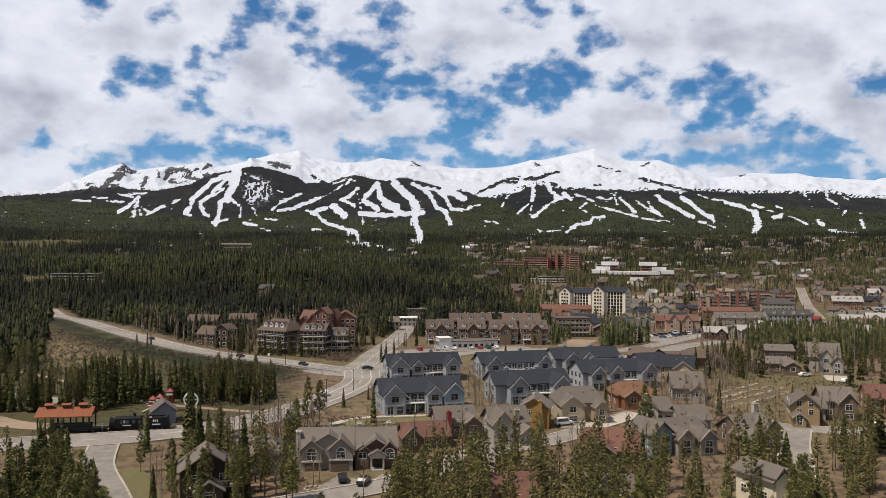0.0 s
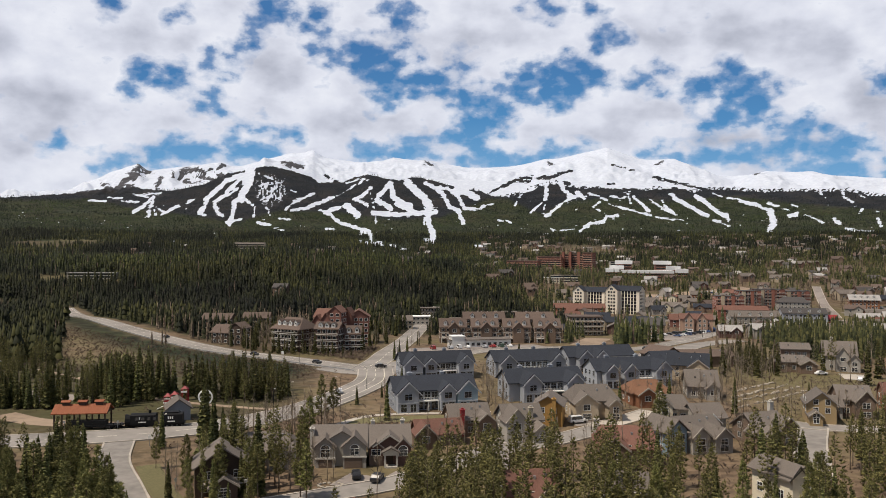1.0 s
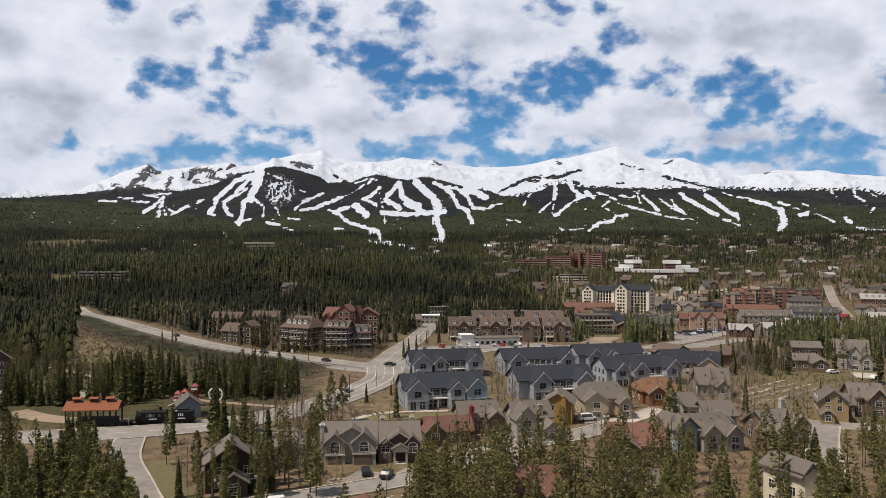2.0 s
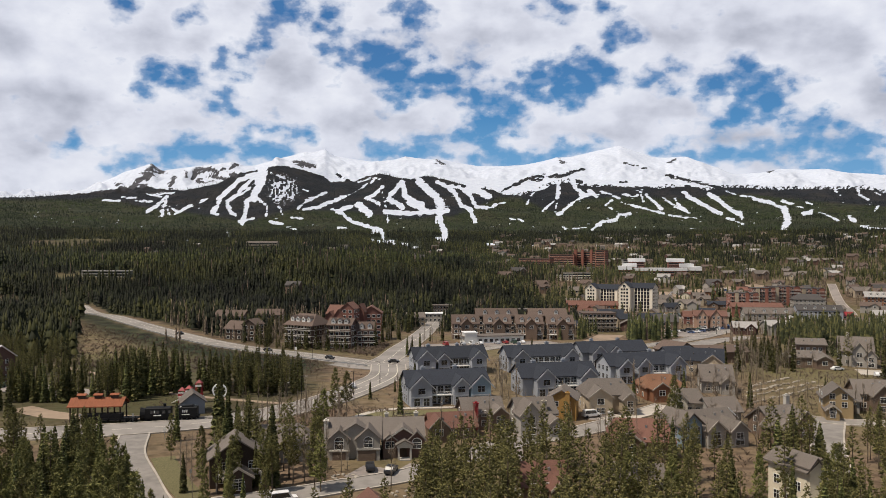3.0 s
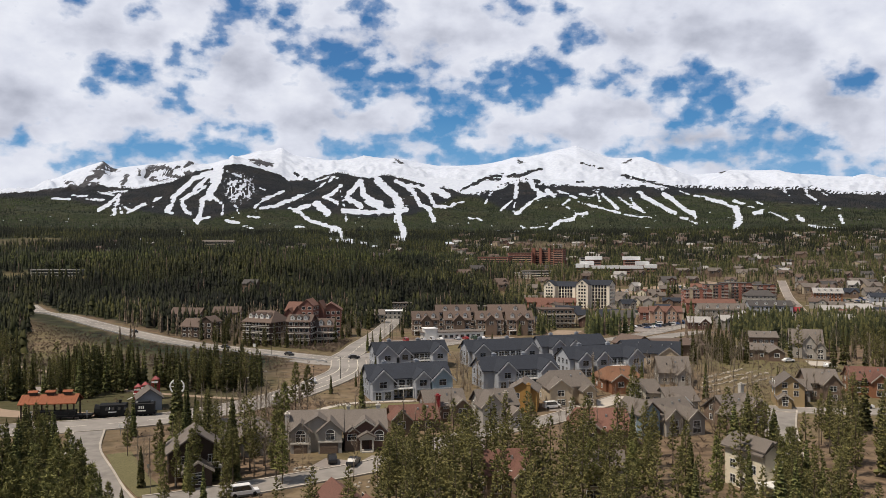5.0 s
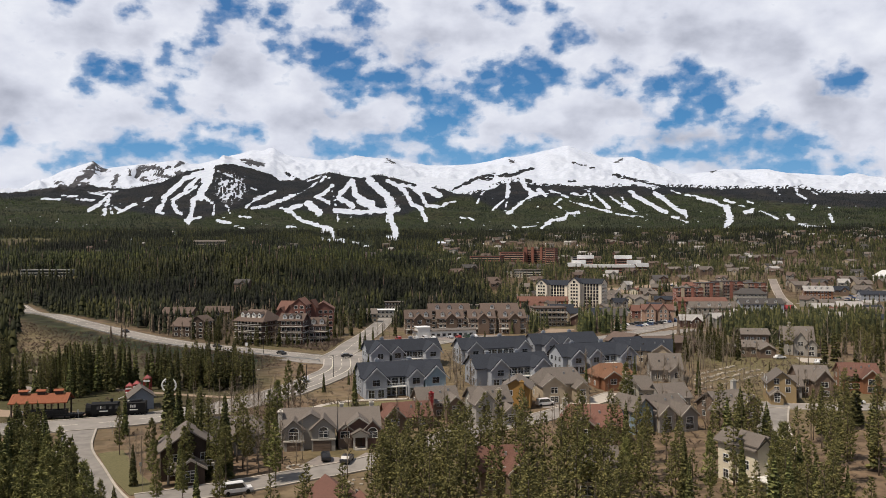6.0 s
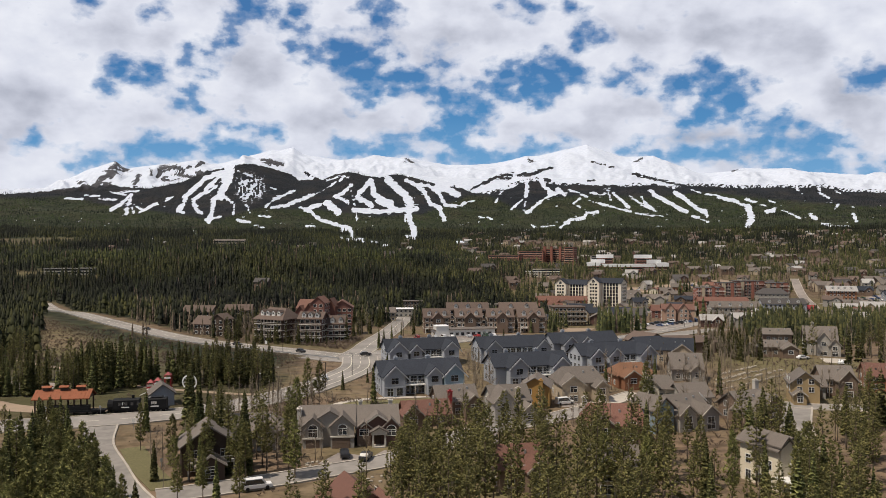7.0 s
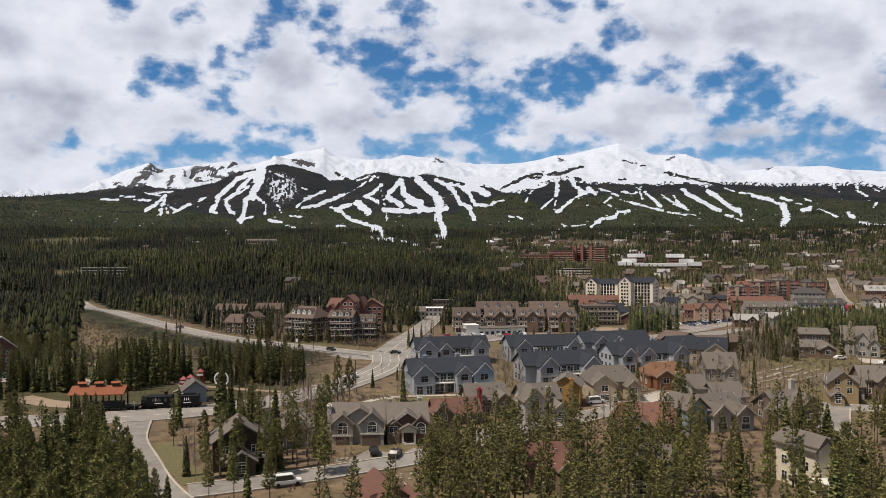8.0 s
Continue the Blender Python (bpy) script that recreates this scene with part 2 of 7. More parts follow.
def plain(name, col, rough=0.8, grain=1.2, vary=0.25, metal=0.0, stretch=None, each=0.12, spec=0.3, bumpy=0.15):
    """A paint or stain with grain, wear at a larger scale and a small difference from object to object."""
    m, nt, b = material(name, rough, metal, spec)
    fine = noise_tex(nt, grain * 6, 3, stretch=stretch)
    broad = noise_tex(nt, grain * 0.35, 3)
    c = ramp(nt, fine, (0.3, scaled(col, 1 - vary)), (0.7, scaled(col, 1 + vary)))
    c = blend(nt, calc(nt, "MULTIPLY", broad, 0.5), c, scaled(col, 1 - 1.2 * vary))
    info = nt.nodes.new("ShaderNodeObjectInfo")
    hsv = nt.nodes.new("ShaderNodeHueSaturation")
    nt.links.new(calc(nt, "ADD", calc(nt, "MULTIPLY", info.outputs["Random"], 2 * each), 1 - each), hsv.inputs["Value"])
    nt.links.new(c, hsv.inputs["Color"])
    nt.links.new(hsv.outputs[0], b.inputs["Base Color"])
    if bumpy:
        relief(nt, b, fine, bumpy, 0.05)
    return m


def leafy(name, dark, light, tip, broad=False, sunny=(1.3, 1.24, 0.88)):
    m, nt, b = material(name, 0.75, 0, 0.2)
    geo = nt.nodes.new("ShaderNodeNewGeometry")
    c = ramp(nt, geo.outputs["Random Per Island"], (0.0, dark), (0.6, light), (1.0, tip))
    info = nt.nodes.new("ShaderNodeObjectInfo")
    hsv = nt.nodes.new("ShaderNodeHueSaturation")
    nt.links.new(calc(nt, "ADD", calc(nt, "MULTIPLY", info.outputs["Random"], 0.5), 0.75), hsv.inputs["Value"])
    nt.links.new(calc(nt, "ADD", calc(nt, "MULTIPLY", info.outputs["Random"], 0.03), 0.485), hsv.inputs["Hue"])
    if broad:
        # broad sunlit and shaded patches, multiplied into the foliage colour by noise
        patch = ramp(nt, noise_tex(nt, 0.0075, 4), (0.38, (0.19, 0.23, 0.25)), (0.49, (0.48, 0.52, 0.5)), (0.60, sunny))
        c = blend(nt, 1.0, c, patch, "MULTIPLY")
    nt.links.new(c, hsv.inputs["Color"])
    nt.links.new(hsv.outputs[0], b.inputs["Base Color"])
    return m


M_PINE = leafy("pine_needles", (0.065, 0.068, 0.024), (0.165, 0.160, 0.054), (0.25, 0.232, 0.085))
M_SPRUCE = leafy("spruce_needles", (0.052, 0.058, 0.021), (0.12, 0.121, 0.042), (0.205, 0.192, 0.068))
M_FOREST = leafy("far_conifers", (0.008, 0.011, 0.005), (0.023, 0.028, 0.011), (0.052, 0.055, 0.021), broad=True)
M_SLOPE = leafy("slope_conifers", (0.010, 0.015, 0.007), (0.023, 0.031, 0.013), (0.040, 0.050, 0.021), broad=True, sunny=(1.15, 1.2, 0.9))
# slope conifers again, in the darker bluish colour of cloud shade
M_SHADED_FIR = leafy("subalpine_firs", (0.007, 0.009, 0.011), (0.014, 0.017, 0.019), (0.024, 0.028, 0.031))
M_GROVE = leafy("grove_conifers", (0.02, 0.025, 0.010), (0.052, 0.056, 0.020), (0.10, 0.095, 0.033))
M_DEAD = leafy("dead_conifers", (0.05, 0.035, 0.025), (0.10, 0.075, 0.055), (0.17, 0.13, 0.10))
M_BARK = plain("bark", (0.13, 0.10, 0.075), 0.9, 2, 0.4, stretch=(6, 6, 1))
M_ASPEN = plain("bare_aspen_bark", (0.25, 0.205, 0.155), 0.9, 1.5, 0.35)
M_BRUSH = plain("bare_willow", (0.20, 0.15, 0.115), 0.9, 1, 0.4)
M_GLASS = plain("window_glass", (0.025, 0.03, 0.035), 0.06, 0.3, 0.3, spec=0.9, bumpy=0)
M_WHITE = plain("white_paint", (0.72, 0.71, 0.68), 0.6, 1, 0.1)
M_CREAM = plain("cream_stucco", (0.62, 0.56, 0.44), 0.85, 1.5, 0.12)
M_TRIM = plain("pale_trim", (0.5, 0.47, 0.42), 0.7, 1, 0.12)
M_DARKWOOD = plain("dark_stained_wood", (0.075, 0.052, 0.04), 0.8, 1.2, 0.35, stretch=(1, 1, 8))
M_CONCRETE = plain("concrete", (0.40, 0.37, 0.33), 0.9, 0.6, 0.15)
M_STEEL = plain("galvanised_steel", (0.42, 0.43, 0.44), 0.45, 2, 0.15, metal=0.7)
M_BLACKIRON = plain("black_iron", (0.007, 0.0075, 0.009), 0.65, 1.5, 0.4, spec=0.25)
M_STONE = plain("boulder_stone", (0.37, 0.33, 0.27), 0.9, 0.8, 0.3)
M_LAWN = plain("spring_grass", (0.15, 0.135, 0.065), 0.95, 0.5, 0.35)
M_RED = plain("red_paint", (0.26, 0.027, 0.03), 0.5, 1, 0.15)


def terrain_material():
    m, nt, b = material("land", 0.95, 0, 0.15)
    snow, wood, bare = attribute(nt, "snow"), attribute(nt, "wood"), attribute(nt, "rock")
    n_fine, n_mid, n_big = noise_tex(nt, 0.9, 4), noise_tex(nt, 0.06, 4), noise_tex(nt, 0.011, 3)
    earth = ramp(nt, n_mid, (0.30, (0.15, 0.10, 0.068)), (0.48, (0.235, 0.162, 0.108)), (0.60, (0.205, 0.148, 0.09)), (0.75, (0.32, 0.235, 0.165)))
    earth = blend(nt, calc(nt, "MULTIPLY", n_fine, 0.75), earth, (0.10, 0.078, 0.052))
    earth = blend(nt, ramp(nt, noise_tex(nt, 0.28, 4), (0.46, (0, 0, 0)), (0.62, (0.8, 0.8, 0.8))), earth, (0.085, 0.06, 0.04))
    earth = blend(nt, ramp(nt, n_big, (0.45, (0, 0, 0)), (0.62, (0.7, 0.7, 0.7))), earth, (0.135, 0.122, 0.055))
    canopy_n = noise_tex(nt, 0.11, 2, stretch=(1, 1, 0.3))
    canopy = ramp(nt, canopy_n, (0.38, (0.003, 0.005, 0.003)), (0.52, (0.017, 0.023, 0.011)), (0.66, (0.045, 0.053, 0.023)))
    canopy = blend(nt, ramp(nt, n_big, (0.40, (0, 0, 0)), (0.66, (0.8, 0.8, 0.8))), canopy, (0.026, 0.033, 0.015))
    # painted cloud shade: dark bluish canopy colour on the upper slopes
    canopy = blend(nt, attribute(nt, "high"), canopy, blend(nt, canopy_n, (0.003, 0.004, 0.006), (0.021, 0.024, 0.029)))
    stone = ramp(nt, n_mid, (0.3, (0.035, 0.036, 0.042)), (0.7, (0.085, 0.083, 0.09)))
    c = blend(nt, wood, earth, canopy)
    c = blend(nt, bare, c, stone)
    edge = calc(nt, "ADD", snow, calc(nt, "MULTIPLY", calc(nt, "SUBTRACT", noise_tex(nt, 0.09, 5), 0.5), 0.9))
    cover = ramp(nt, edge, (0.42, (0, 0, 0)), (0.56, (1, 1, 1)))
    # snow colour carries the bluish tint of shaded snow, stronger in its darker patches
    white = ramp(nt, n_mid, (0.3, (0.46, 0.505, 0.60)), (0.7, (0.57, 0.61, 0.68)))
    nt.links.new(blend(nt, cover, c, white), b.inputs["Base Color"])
    relief(nt, b, canopy_n, 0.55, 5.0)
    return m


M_LAND = terrain_material()


def sky_material():
    """Blue air and bright broken cloud on the far backdrop."""
    m = bpy.data.materials.new("cloudy_sky")
    m.use_nodes = True
    nt = m.node_tree
    nt.nodes.clear()
    out, em = nt.nodes.new("ShaderNodeOutputMaterial"), nt.nodes.new("ShaderNodeEmission")
    cover, low = attribute(nt, "cover"), attribute(nt, "low")
    wisps = noise_tex(nt, 0.0085, 12, stretch=(1, 1, 1.5))
    curls = noise_tex(nt, 0.0022, 6, stretch=(1, 1, 1.8))
    d = calc(nt, "ADD", cover, calc(nt, "MULTIPLY", calc(nt, "SUBTRACT", wisps, 0.5), 1.5))
    d = calc(nt, "ADD", d, calc(nt, "MULTIPLY", calc(nt, "SUBTRACT", curls, 0.5), 0.75))
    alpha = ramp(nt, d, (0.16, (0, 0, 0)), (0.36, (0.20, 0.20, 0.20)), (0.51, (0.64, 0.64, 0.64)), (0.74, (1, 1, 1)))
    blue = ramp(nt, low, (0.0, (0.06, 0.18, 0.41)), (0.6, (0.085, 0.26, 0.52)), (1.0, (0.17, 0.38, 0.64)))
    body = calc(nt, "ADD", calc(nt, "MULTIPLY", noise_tex(nt, 0.0030, 8, stretch=(1, 1, 1.7)), 0.75), calc(nt, "MULTIPLY", attribute(nt, "shade"), 0.24))
    body = calc(nt, "ADD", body, calc(nt, "MULTIPLY", calc(nt, "SUBTRACT", wisps, 0.5), 0.28))
    white = ramp(nt, body, (0.22, (0.84, 0.86, 0.93)), (0.42, (0.71, 0.735, 0.83)), (0.58, (0.57, 0.595, 0.69)), (0.78, (0.40, 0.425, 0.51)))
    nt.links.new(blend(nt, alpha, blue, white), em.inputs["Color"])
    nt.links.new(em.outputs[0], out.inputs["Surface"])
    return m


M_SKY = sky_material()


# ---- mesh tools ----
def link_mesh(name, verts, faces, mats, smooth_faces=False):
    me = bpy.data.meshes.new(name)
    me.from_pydata(verts, [], faces)
    for m in mats if isinstance(mats, (list, tuple)) else [mats]:
        me.materials.append(m)
    if smooth_faces:
        me.polygons.foreach_set("use_smooth", np.ones(len(me.polygons), bool))
    me.update()
    return me


def grid_mesh(name, pts, rows, cols, mat, wrap=False):
    """A sheet from a rows x cols array of points."""
    i = np.arange(rows * cols).reshape(rows, cols)
    if wrap:
        i = np.hstack([i, i[:, :1]])
    q = np.stack([i[:-1, :-1], i[:-1, 1:], i[1:, 1:], i[1:, :-1]], -1).reshape(-1, 4)
    me = bpy.data.meshes.new(name)
    me.vertices.add(len(pts))
    me.vertices.foreach_set("co", np.asarray(pts, np.float32).ravel())
    me.loops.add(q.size)
    me.loops.foreach_set("vertex_index", q.ravel().astype(np.int32))
    me.polygons.add(len(q))
    me.polygons.foreach_set("loop_start", np.arange(0, q.size, 4, dtype=np.int32))
    me.polygons.foreach_set("use_smooth", np.ones(len(q), bool))
    me.update(calc_edges=True)
    me.validate()
    me.materials.append(mat)
    return me


def set_attribute(me, name, values):
    a = me.attributes.new(name, "FLOAT", "POINT")
    a.data.foreach_set("value", np.asarray(values, np.float32))


def to_segment(x, y, ax, ay, bx, by):
    dx, dy = bx - ax, by - ay
    t = np.clip(((x - ax) * dx + (y - ay) * dy) / max(dx * dx + dy * dy, 1e-9), 0, 1)
    return np.hypot(x - ax - t * dx, y - ay - t * dy)


def near_line(x, y, pts):
    d = np.full(np.shape(x), 1e9)
    for (ax, ay), (bx, by) in zip(pts[:-1], pts[1:]):
        d = np.minimum(d, to_segment(x, y, ax, ay, bx, by))
    return d


# ---- the land, one sheet from under the camera to the crest ----
def wooded(x, y):
    """How densely conifers cover the valley (0 to 1)."""
    r = np.hypot(x, y)
    u = x / np.maximum(y, 1)
    edge = 60 * (fbm(x / 90, y / 90, 3, 3) - 0.5)
    hill = smooth(40, -30, x - 0.075 * y + edge) * smooth(520, 640, y + 0.25 * x + edge) * smooth(2500, 2300, r)
    over = y - np.interp(x, [-330, -252, -208, -154, -111, -77], [640, 520, 461, 407, 365, 338])
    south = smooth(-100, -135, x + 0.13 * (y - 400) + edge * 0.4) * smooth(16, 30, over + edge * 0.15)
    west = smooth(-0.505, -0.53, u) * smooth(310, 340, y) * smooth(600, 560, y) * (np.abs(over) > 18)
    upper = 0.85 * smooth(1050, 1350, r) * smooth(0.35, 0.6, fbm(x / 260, y / 260, 41, 3) + 0.25 * smooth(1500, 2200, r))
    belt = 0.75 * smooth(-95, -60, x) * smooth(95, 60, x) * smooth(455, 480, y) * smooth(640, 600, y)
    clearing = bump(x, y, -815, 1570, 85, 130) + bump(x, y, -385, 770, 45, 22)
    return np.maximum.reduce([hill, south, west, upper, belt]) * (1 - smooth(0.25, 0.5, clearing))


def highway_bank(x, y):
    over = y - np.interp(x, [-330, -252, -208, -154, -111, -77, -48], [640, 520, 461, 407, 365, 338, 312])
    return smooth(-62, -30, over) * smooth(-8, -16, over) * smooth(-55, -75, x)


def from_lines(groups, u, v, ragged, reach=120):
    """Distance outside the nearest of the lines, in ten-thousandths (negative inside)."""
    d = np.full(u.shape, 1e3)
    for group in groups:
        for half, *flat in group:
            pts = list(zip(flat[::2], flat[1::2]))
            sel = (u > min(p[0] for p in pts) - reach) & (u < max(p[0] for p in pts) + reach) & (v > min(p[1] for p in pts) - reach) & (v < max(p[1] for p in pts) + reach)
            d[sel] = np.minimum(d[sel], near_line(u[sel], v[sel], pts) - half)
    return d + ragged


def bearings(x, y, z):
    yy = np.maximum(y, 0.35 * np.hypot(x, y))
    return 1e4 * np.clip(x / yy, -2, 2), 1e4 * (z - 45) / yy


def above_trees(u, v, r):
    """Height over the tree line, in ten-thousandths, with a ragged edge."""
    edge = 34 * (fbm(u / 55, r / 60, 57, 4) - 0.5)
    return v - np.interp(u, *TREE_LINE) + edge


def build_land():
    az = np.radians(np.concatenate([np.arange(-36, 36, 0.1), np.arange(36, 324, 3.0)]))
    rad = np.concatenate([np.geomspace(0.02, 12, 10)[:-1], np.geomspace(12, 2300, 132), np.arange(2312, 3500, 11.0), np.arange(3500, 4901, 18.0)])
    R, A = np.meshgrid(rad, az, indexing="ij")
    X, Y = R * np.sin(A), R * np.cos(A)
    Z = mountain(X, Y)
    me = grid_mesh("ground", np.stack([X, Y, Z], -1).reshape(-1, 3), len(rad), len(az), M_LAND, wrap=True)
    u, v = bearings(X, Y, Z)
    n1 = fbm(X / 60, Y / 60, 31, 4)
    fine = fbm(X / 17, Y / 34, 36, 3) - 0.5
    over = above_trees(u, v, R)
    snow = smooth(-9, 9, over) * smooth(2400, 2700, R)
    hill = smooth(1350, 1500, R)
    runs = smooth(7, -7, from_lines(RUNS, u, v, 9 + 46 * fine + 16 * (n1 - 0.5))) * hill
    bands = smooth(8, -6, from_lines((TREE_BANDS,), u, v, 55 * fine + 22 * (n1 - 0.5))) * smooth(3000, 3200, R)
    rocks = smooth(12, -14, from_lines((ROCK_FACES,), u, v, 90 * fine + 60 * (n1 - 0.5))) * smooth(3300, 3450, R)
    speck = smooth(0.50, 0.56, fbm(u / 14, v / 17, 63, 3))
    fringe = speck * smooth(75, 10, over) * smooth(-30, 5, over) * smooth(250, 700, u) * smooth(4300, 4100, R)
    scree = 0.8 * smooth(0.53, 0.60, fbm(u / 30 + v / 60, v / 16, 71, 4)) * smooth(3450, 3600, R) * (bump(u, v, -4150, 1000, 260, 110) + 0.8 * bump(u, v, -3350, 1000, 380, 90) + 0.6 * bump(u, v, -2150, 1140, 170, 60))
    dark = np.clip(bands + rocks + fringe + scree, 0, 1)
    glade = 0.9 * smooth(0.47, 0.53, fbm(u / 15, v / 34, 83, 2)) * bump(u, v, -2430, 800, 240, 230)
    patch = 0.8 * smooth(0.80, 0.84, fbm(u / 60, v / 22, 91, 3)) * hill * smooth(3300, 2900, R)
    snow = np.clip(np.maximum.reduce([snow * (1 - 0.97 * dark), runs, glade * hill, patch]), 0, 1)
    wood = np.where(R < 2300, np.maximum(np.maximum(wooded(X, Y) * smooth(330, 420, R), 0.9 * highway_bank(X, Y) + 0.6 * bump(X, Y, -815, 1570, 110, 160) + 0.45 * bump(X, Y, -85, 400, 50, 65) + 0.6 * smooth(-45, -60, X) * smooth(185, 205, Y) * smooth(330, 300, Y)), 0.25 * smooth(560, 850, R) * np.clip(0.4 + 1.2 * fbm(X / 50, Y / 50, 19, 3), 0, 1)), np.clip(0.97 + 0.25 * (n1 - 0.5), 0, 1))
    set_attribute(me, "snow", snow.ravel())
    set_attribute(me, "wood", wood.ravel())
    # mask of the painted cloud shade, over SHADE_LINE
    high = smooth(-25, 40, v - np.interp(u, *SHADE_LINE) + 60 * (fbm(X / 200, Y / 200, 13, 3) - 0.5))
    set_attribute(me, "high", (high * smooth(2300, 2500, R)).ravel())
    set_attribute(me, "rock", np.clip(rocks + scree, 0, 1).ravel())
    return tagged(new("ground", me), "brown spring valley floor rising to snowy forested ski mountains", "ground", kind="structure")


build_land()


# ---- sky backdrop: openings of blue between the clouds and grey cloud bases, as lines with a radius (ten-thousandths, tangents of bearing and height) ----
BLUE_WEST = [
    (133, -2503, 3095, -2339, 3139), (88, -2651, 2919, -2532, 2977), (74, -2785, 2771, -2666, 2719), (88, -2896, 2646, -2815, 2682), (59, -2971, 2557, -2919, 2572),
    (66, -3231, 2447, -3194, 2373), (66, -3216, 2018, -3171, 1929), (44, -3320, 1907, -3276, 1914), (74, -4111, 2354, -4051, 2243), (88, -3939, 2205, -3753, 2183),
    (66, -3715, 2279, -3618, 2241), (37, -4260, 2095, -4163, 2073), (37, -5397, 1341, -5247, 1385), (52, -4612, 3270, -4500, 3254), (52, -3716, 3094, -3567, 3130),
    (74, -1835, 3085, -1702, 3121), (74, -1969, 2937, -1783, 2959), (59, -2132, 3034, -2087, 3049)]
BLUE_GAP = [
    (133, -1650, 2552, -1509, 2529), (103, -1806, 2634, -1761, 2633), (133, -1413, 2639, -1228, 2639), (221, -1117, 2527, -859, 2489), (191, -1080, 2306, -859, 2231),
    (103, -1339, 2440, -1228, 2306), (133, -637, 2230, -268, 2192), (103, -785, 2047, -490, 2082), (88, -1021, 1966, -918, 1936), (74, -859, 3153, -674, 3116),
    (88, -785, 3006, -674, 2968), (66, -859, 2785, -637, 2747), (59, -541, 2562, -475, 2525), (74, -121, 2435, 70, 2463), (88, -268, 2155, -47, 2044), (133, 100, 2044, 468, 2005),
    (162, 321, 1896, 541, 1821), (162, 173, 1638, 468, 1674)]
BLUE_CENTRE = [
    (133, -47, 1492, 247, 1417), (103, -379, 1455, -106, 1455), (88, -637, 1360, -342, 1330), (74, -1228, 1288, -785, 1272), (133, 541, 2079, 982, 2151),
    (118, 909, 2261, 1275, 2223), (103, 1129, 2297, 1495, 2296), (74, 1532, 2480, 1642, 2442), (74, 1788, 2662, 1898, 2735), (59, 1971, 2772, 2154, 2844),
    (88, 1422, 2076, 1642, 2149), (118, 1092, 2077, 1422, 2054), (66, 2373, 2219, 2592, 2182), (66, 2629, 2365, 2702, 2328), (74, 1715, 2222, 1788, 2258),
    (66, 1129, 3180, 1239, 3106), (52, 872, 3181, 1019, 3180), (66, 1679, 3214, 1788, 3162)]
BLUE_NORTH = [
    (118, 3540, 2435, 3613, 2325), (133, 3394, 2216, 3831, 2177), (147, 3613, 2032, 3904, 2031), (103, 3176, 2106, 3322, 2143), (118, 3685, 1922, 3831, 1811),
    (118, 3394, 1776, 3758, 1775), (74, 3234, 1689, 3321, 1666), (66, 3998, 2125, 4093, 2154), (118, 4121, 1613, 4557, 1583), (74, 4484, 1663, 4774, 1589),
    (147, 4339, 1393, 4919, 1370), (162, 4557, 1246, 5064, 1289), (133, 4992, 1443, 5209, 1369), (103, 3903, 1292, 4339, 1298), (74, 3467, 1219, 3903, 1262),
    (66, 3088, 1220, 3394, 1227), (66, 2446, 1258, 2884, 1242), (133, 4702, 1100, 5173, 1099)]
BLUE_RIDGE = [
    (66, 321, 1270, 688, 1159), (88, 85, 1226, 394, 1270), (59, 615, 1151, 908, 1180), (44, 1129, 1261, 1715, 1326), (103, -3976, 1234, -3454, 1307),
    (74, -3454, 1307, -3008, 1336), (88, -3008, 1358, -2487, 1305), (66, -2487, 1335, -2324, 1334), (44, -2948, 1454, -2859, 1484), (66, -2673, 1535, -2562, 1572),
    (44, -2339, 1497, -2154, 1497), (44, -3901, 1338, -3812, 1367), (59, -4760, 1080, -4498, 1124), (59, -4498, 1131, -4125, 1146), (103, 5209, 1150, 5281, 1040),
    (88, 5556, 1040, 5931, 1039), (103, 5499, 2208, 5716, 2207)]
GREY = [
    (442, -5997, 1878, -5472, 1877), (295, -5847, 1469, -5772, 1468), (258, 3468, 2728, 4920, 2648), (331, 5354, 1989, 5571, 1624), (184, 100, 2817, 688, 2741),
    (162, -1820, 1681, -785, 1737), (133, 2008, 1692, 2884, 1763), (162, 1129, 1525, 2154, 1559), (162, -4200, 2837, -3529, 2760), (184, 2154, 2807, 2885, 2731),
    (147, -2636, 2460, -2117, 2310), (221, -6449, 2847, -5998, 2697), (147, 3249, 1410, 4194, 1481)]


def build_sky():
    az, el = np.radians(np.arange(-35, 35.01, 0.2)), np.radians(np.arange(-4, 22.01, 0.2))
    E, A = np.meshgrid(el, az, indexing="ij")
    r = 4940.0
    X, Y, Z = r * np.cos(E) * np.sin(A), r * np.cos(E) * np.cos(A), 45 + r * np.sin(E)
    me = grid_mesh("backdrop", np.stack([X, Y, Z], -1).reshape(-1, 3), len(el), len(az), M_SKY)
    u, v = 1e4 * X / Y, 1e4 * (Z - 45) / Y
    d = from_lines((BLUE_WEST, BLUE_GAP, BLUE_CENTRE, BLUE_NORTH, BLUE_RIDGE), u, v, 0.0, 900)
    g = from_lines((GREY,), u, v, 0.0, 1500)
    set_attribute(me, "cover", np.clip(0.395 + d * 0.0021, 0.06, 1.0).ravel())
    set_attribute(me, "low", smooth(3000, 700, v).ravel())
    set_attribute(me, "shade", (smooth(180, -220, g) * smooth(0, 160, d)).ravel())
    return tagged(new("backdrop", me), "deep blue sky filled with broken white clouds", "sky", kind="structure")


build_sky()


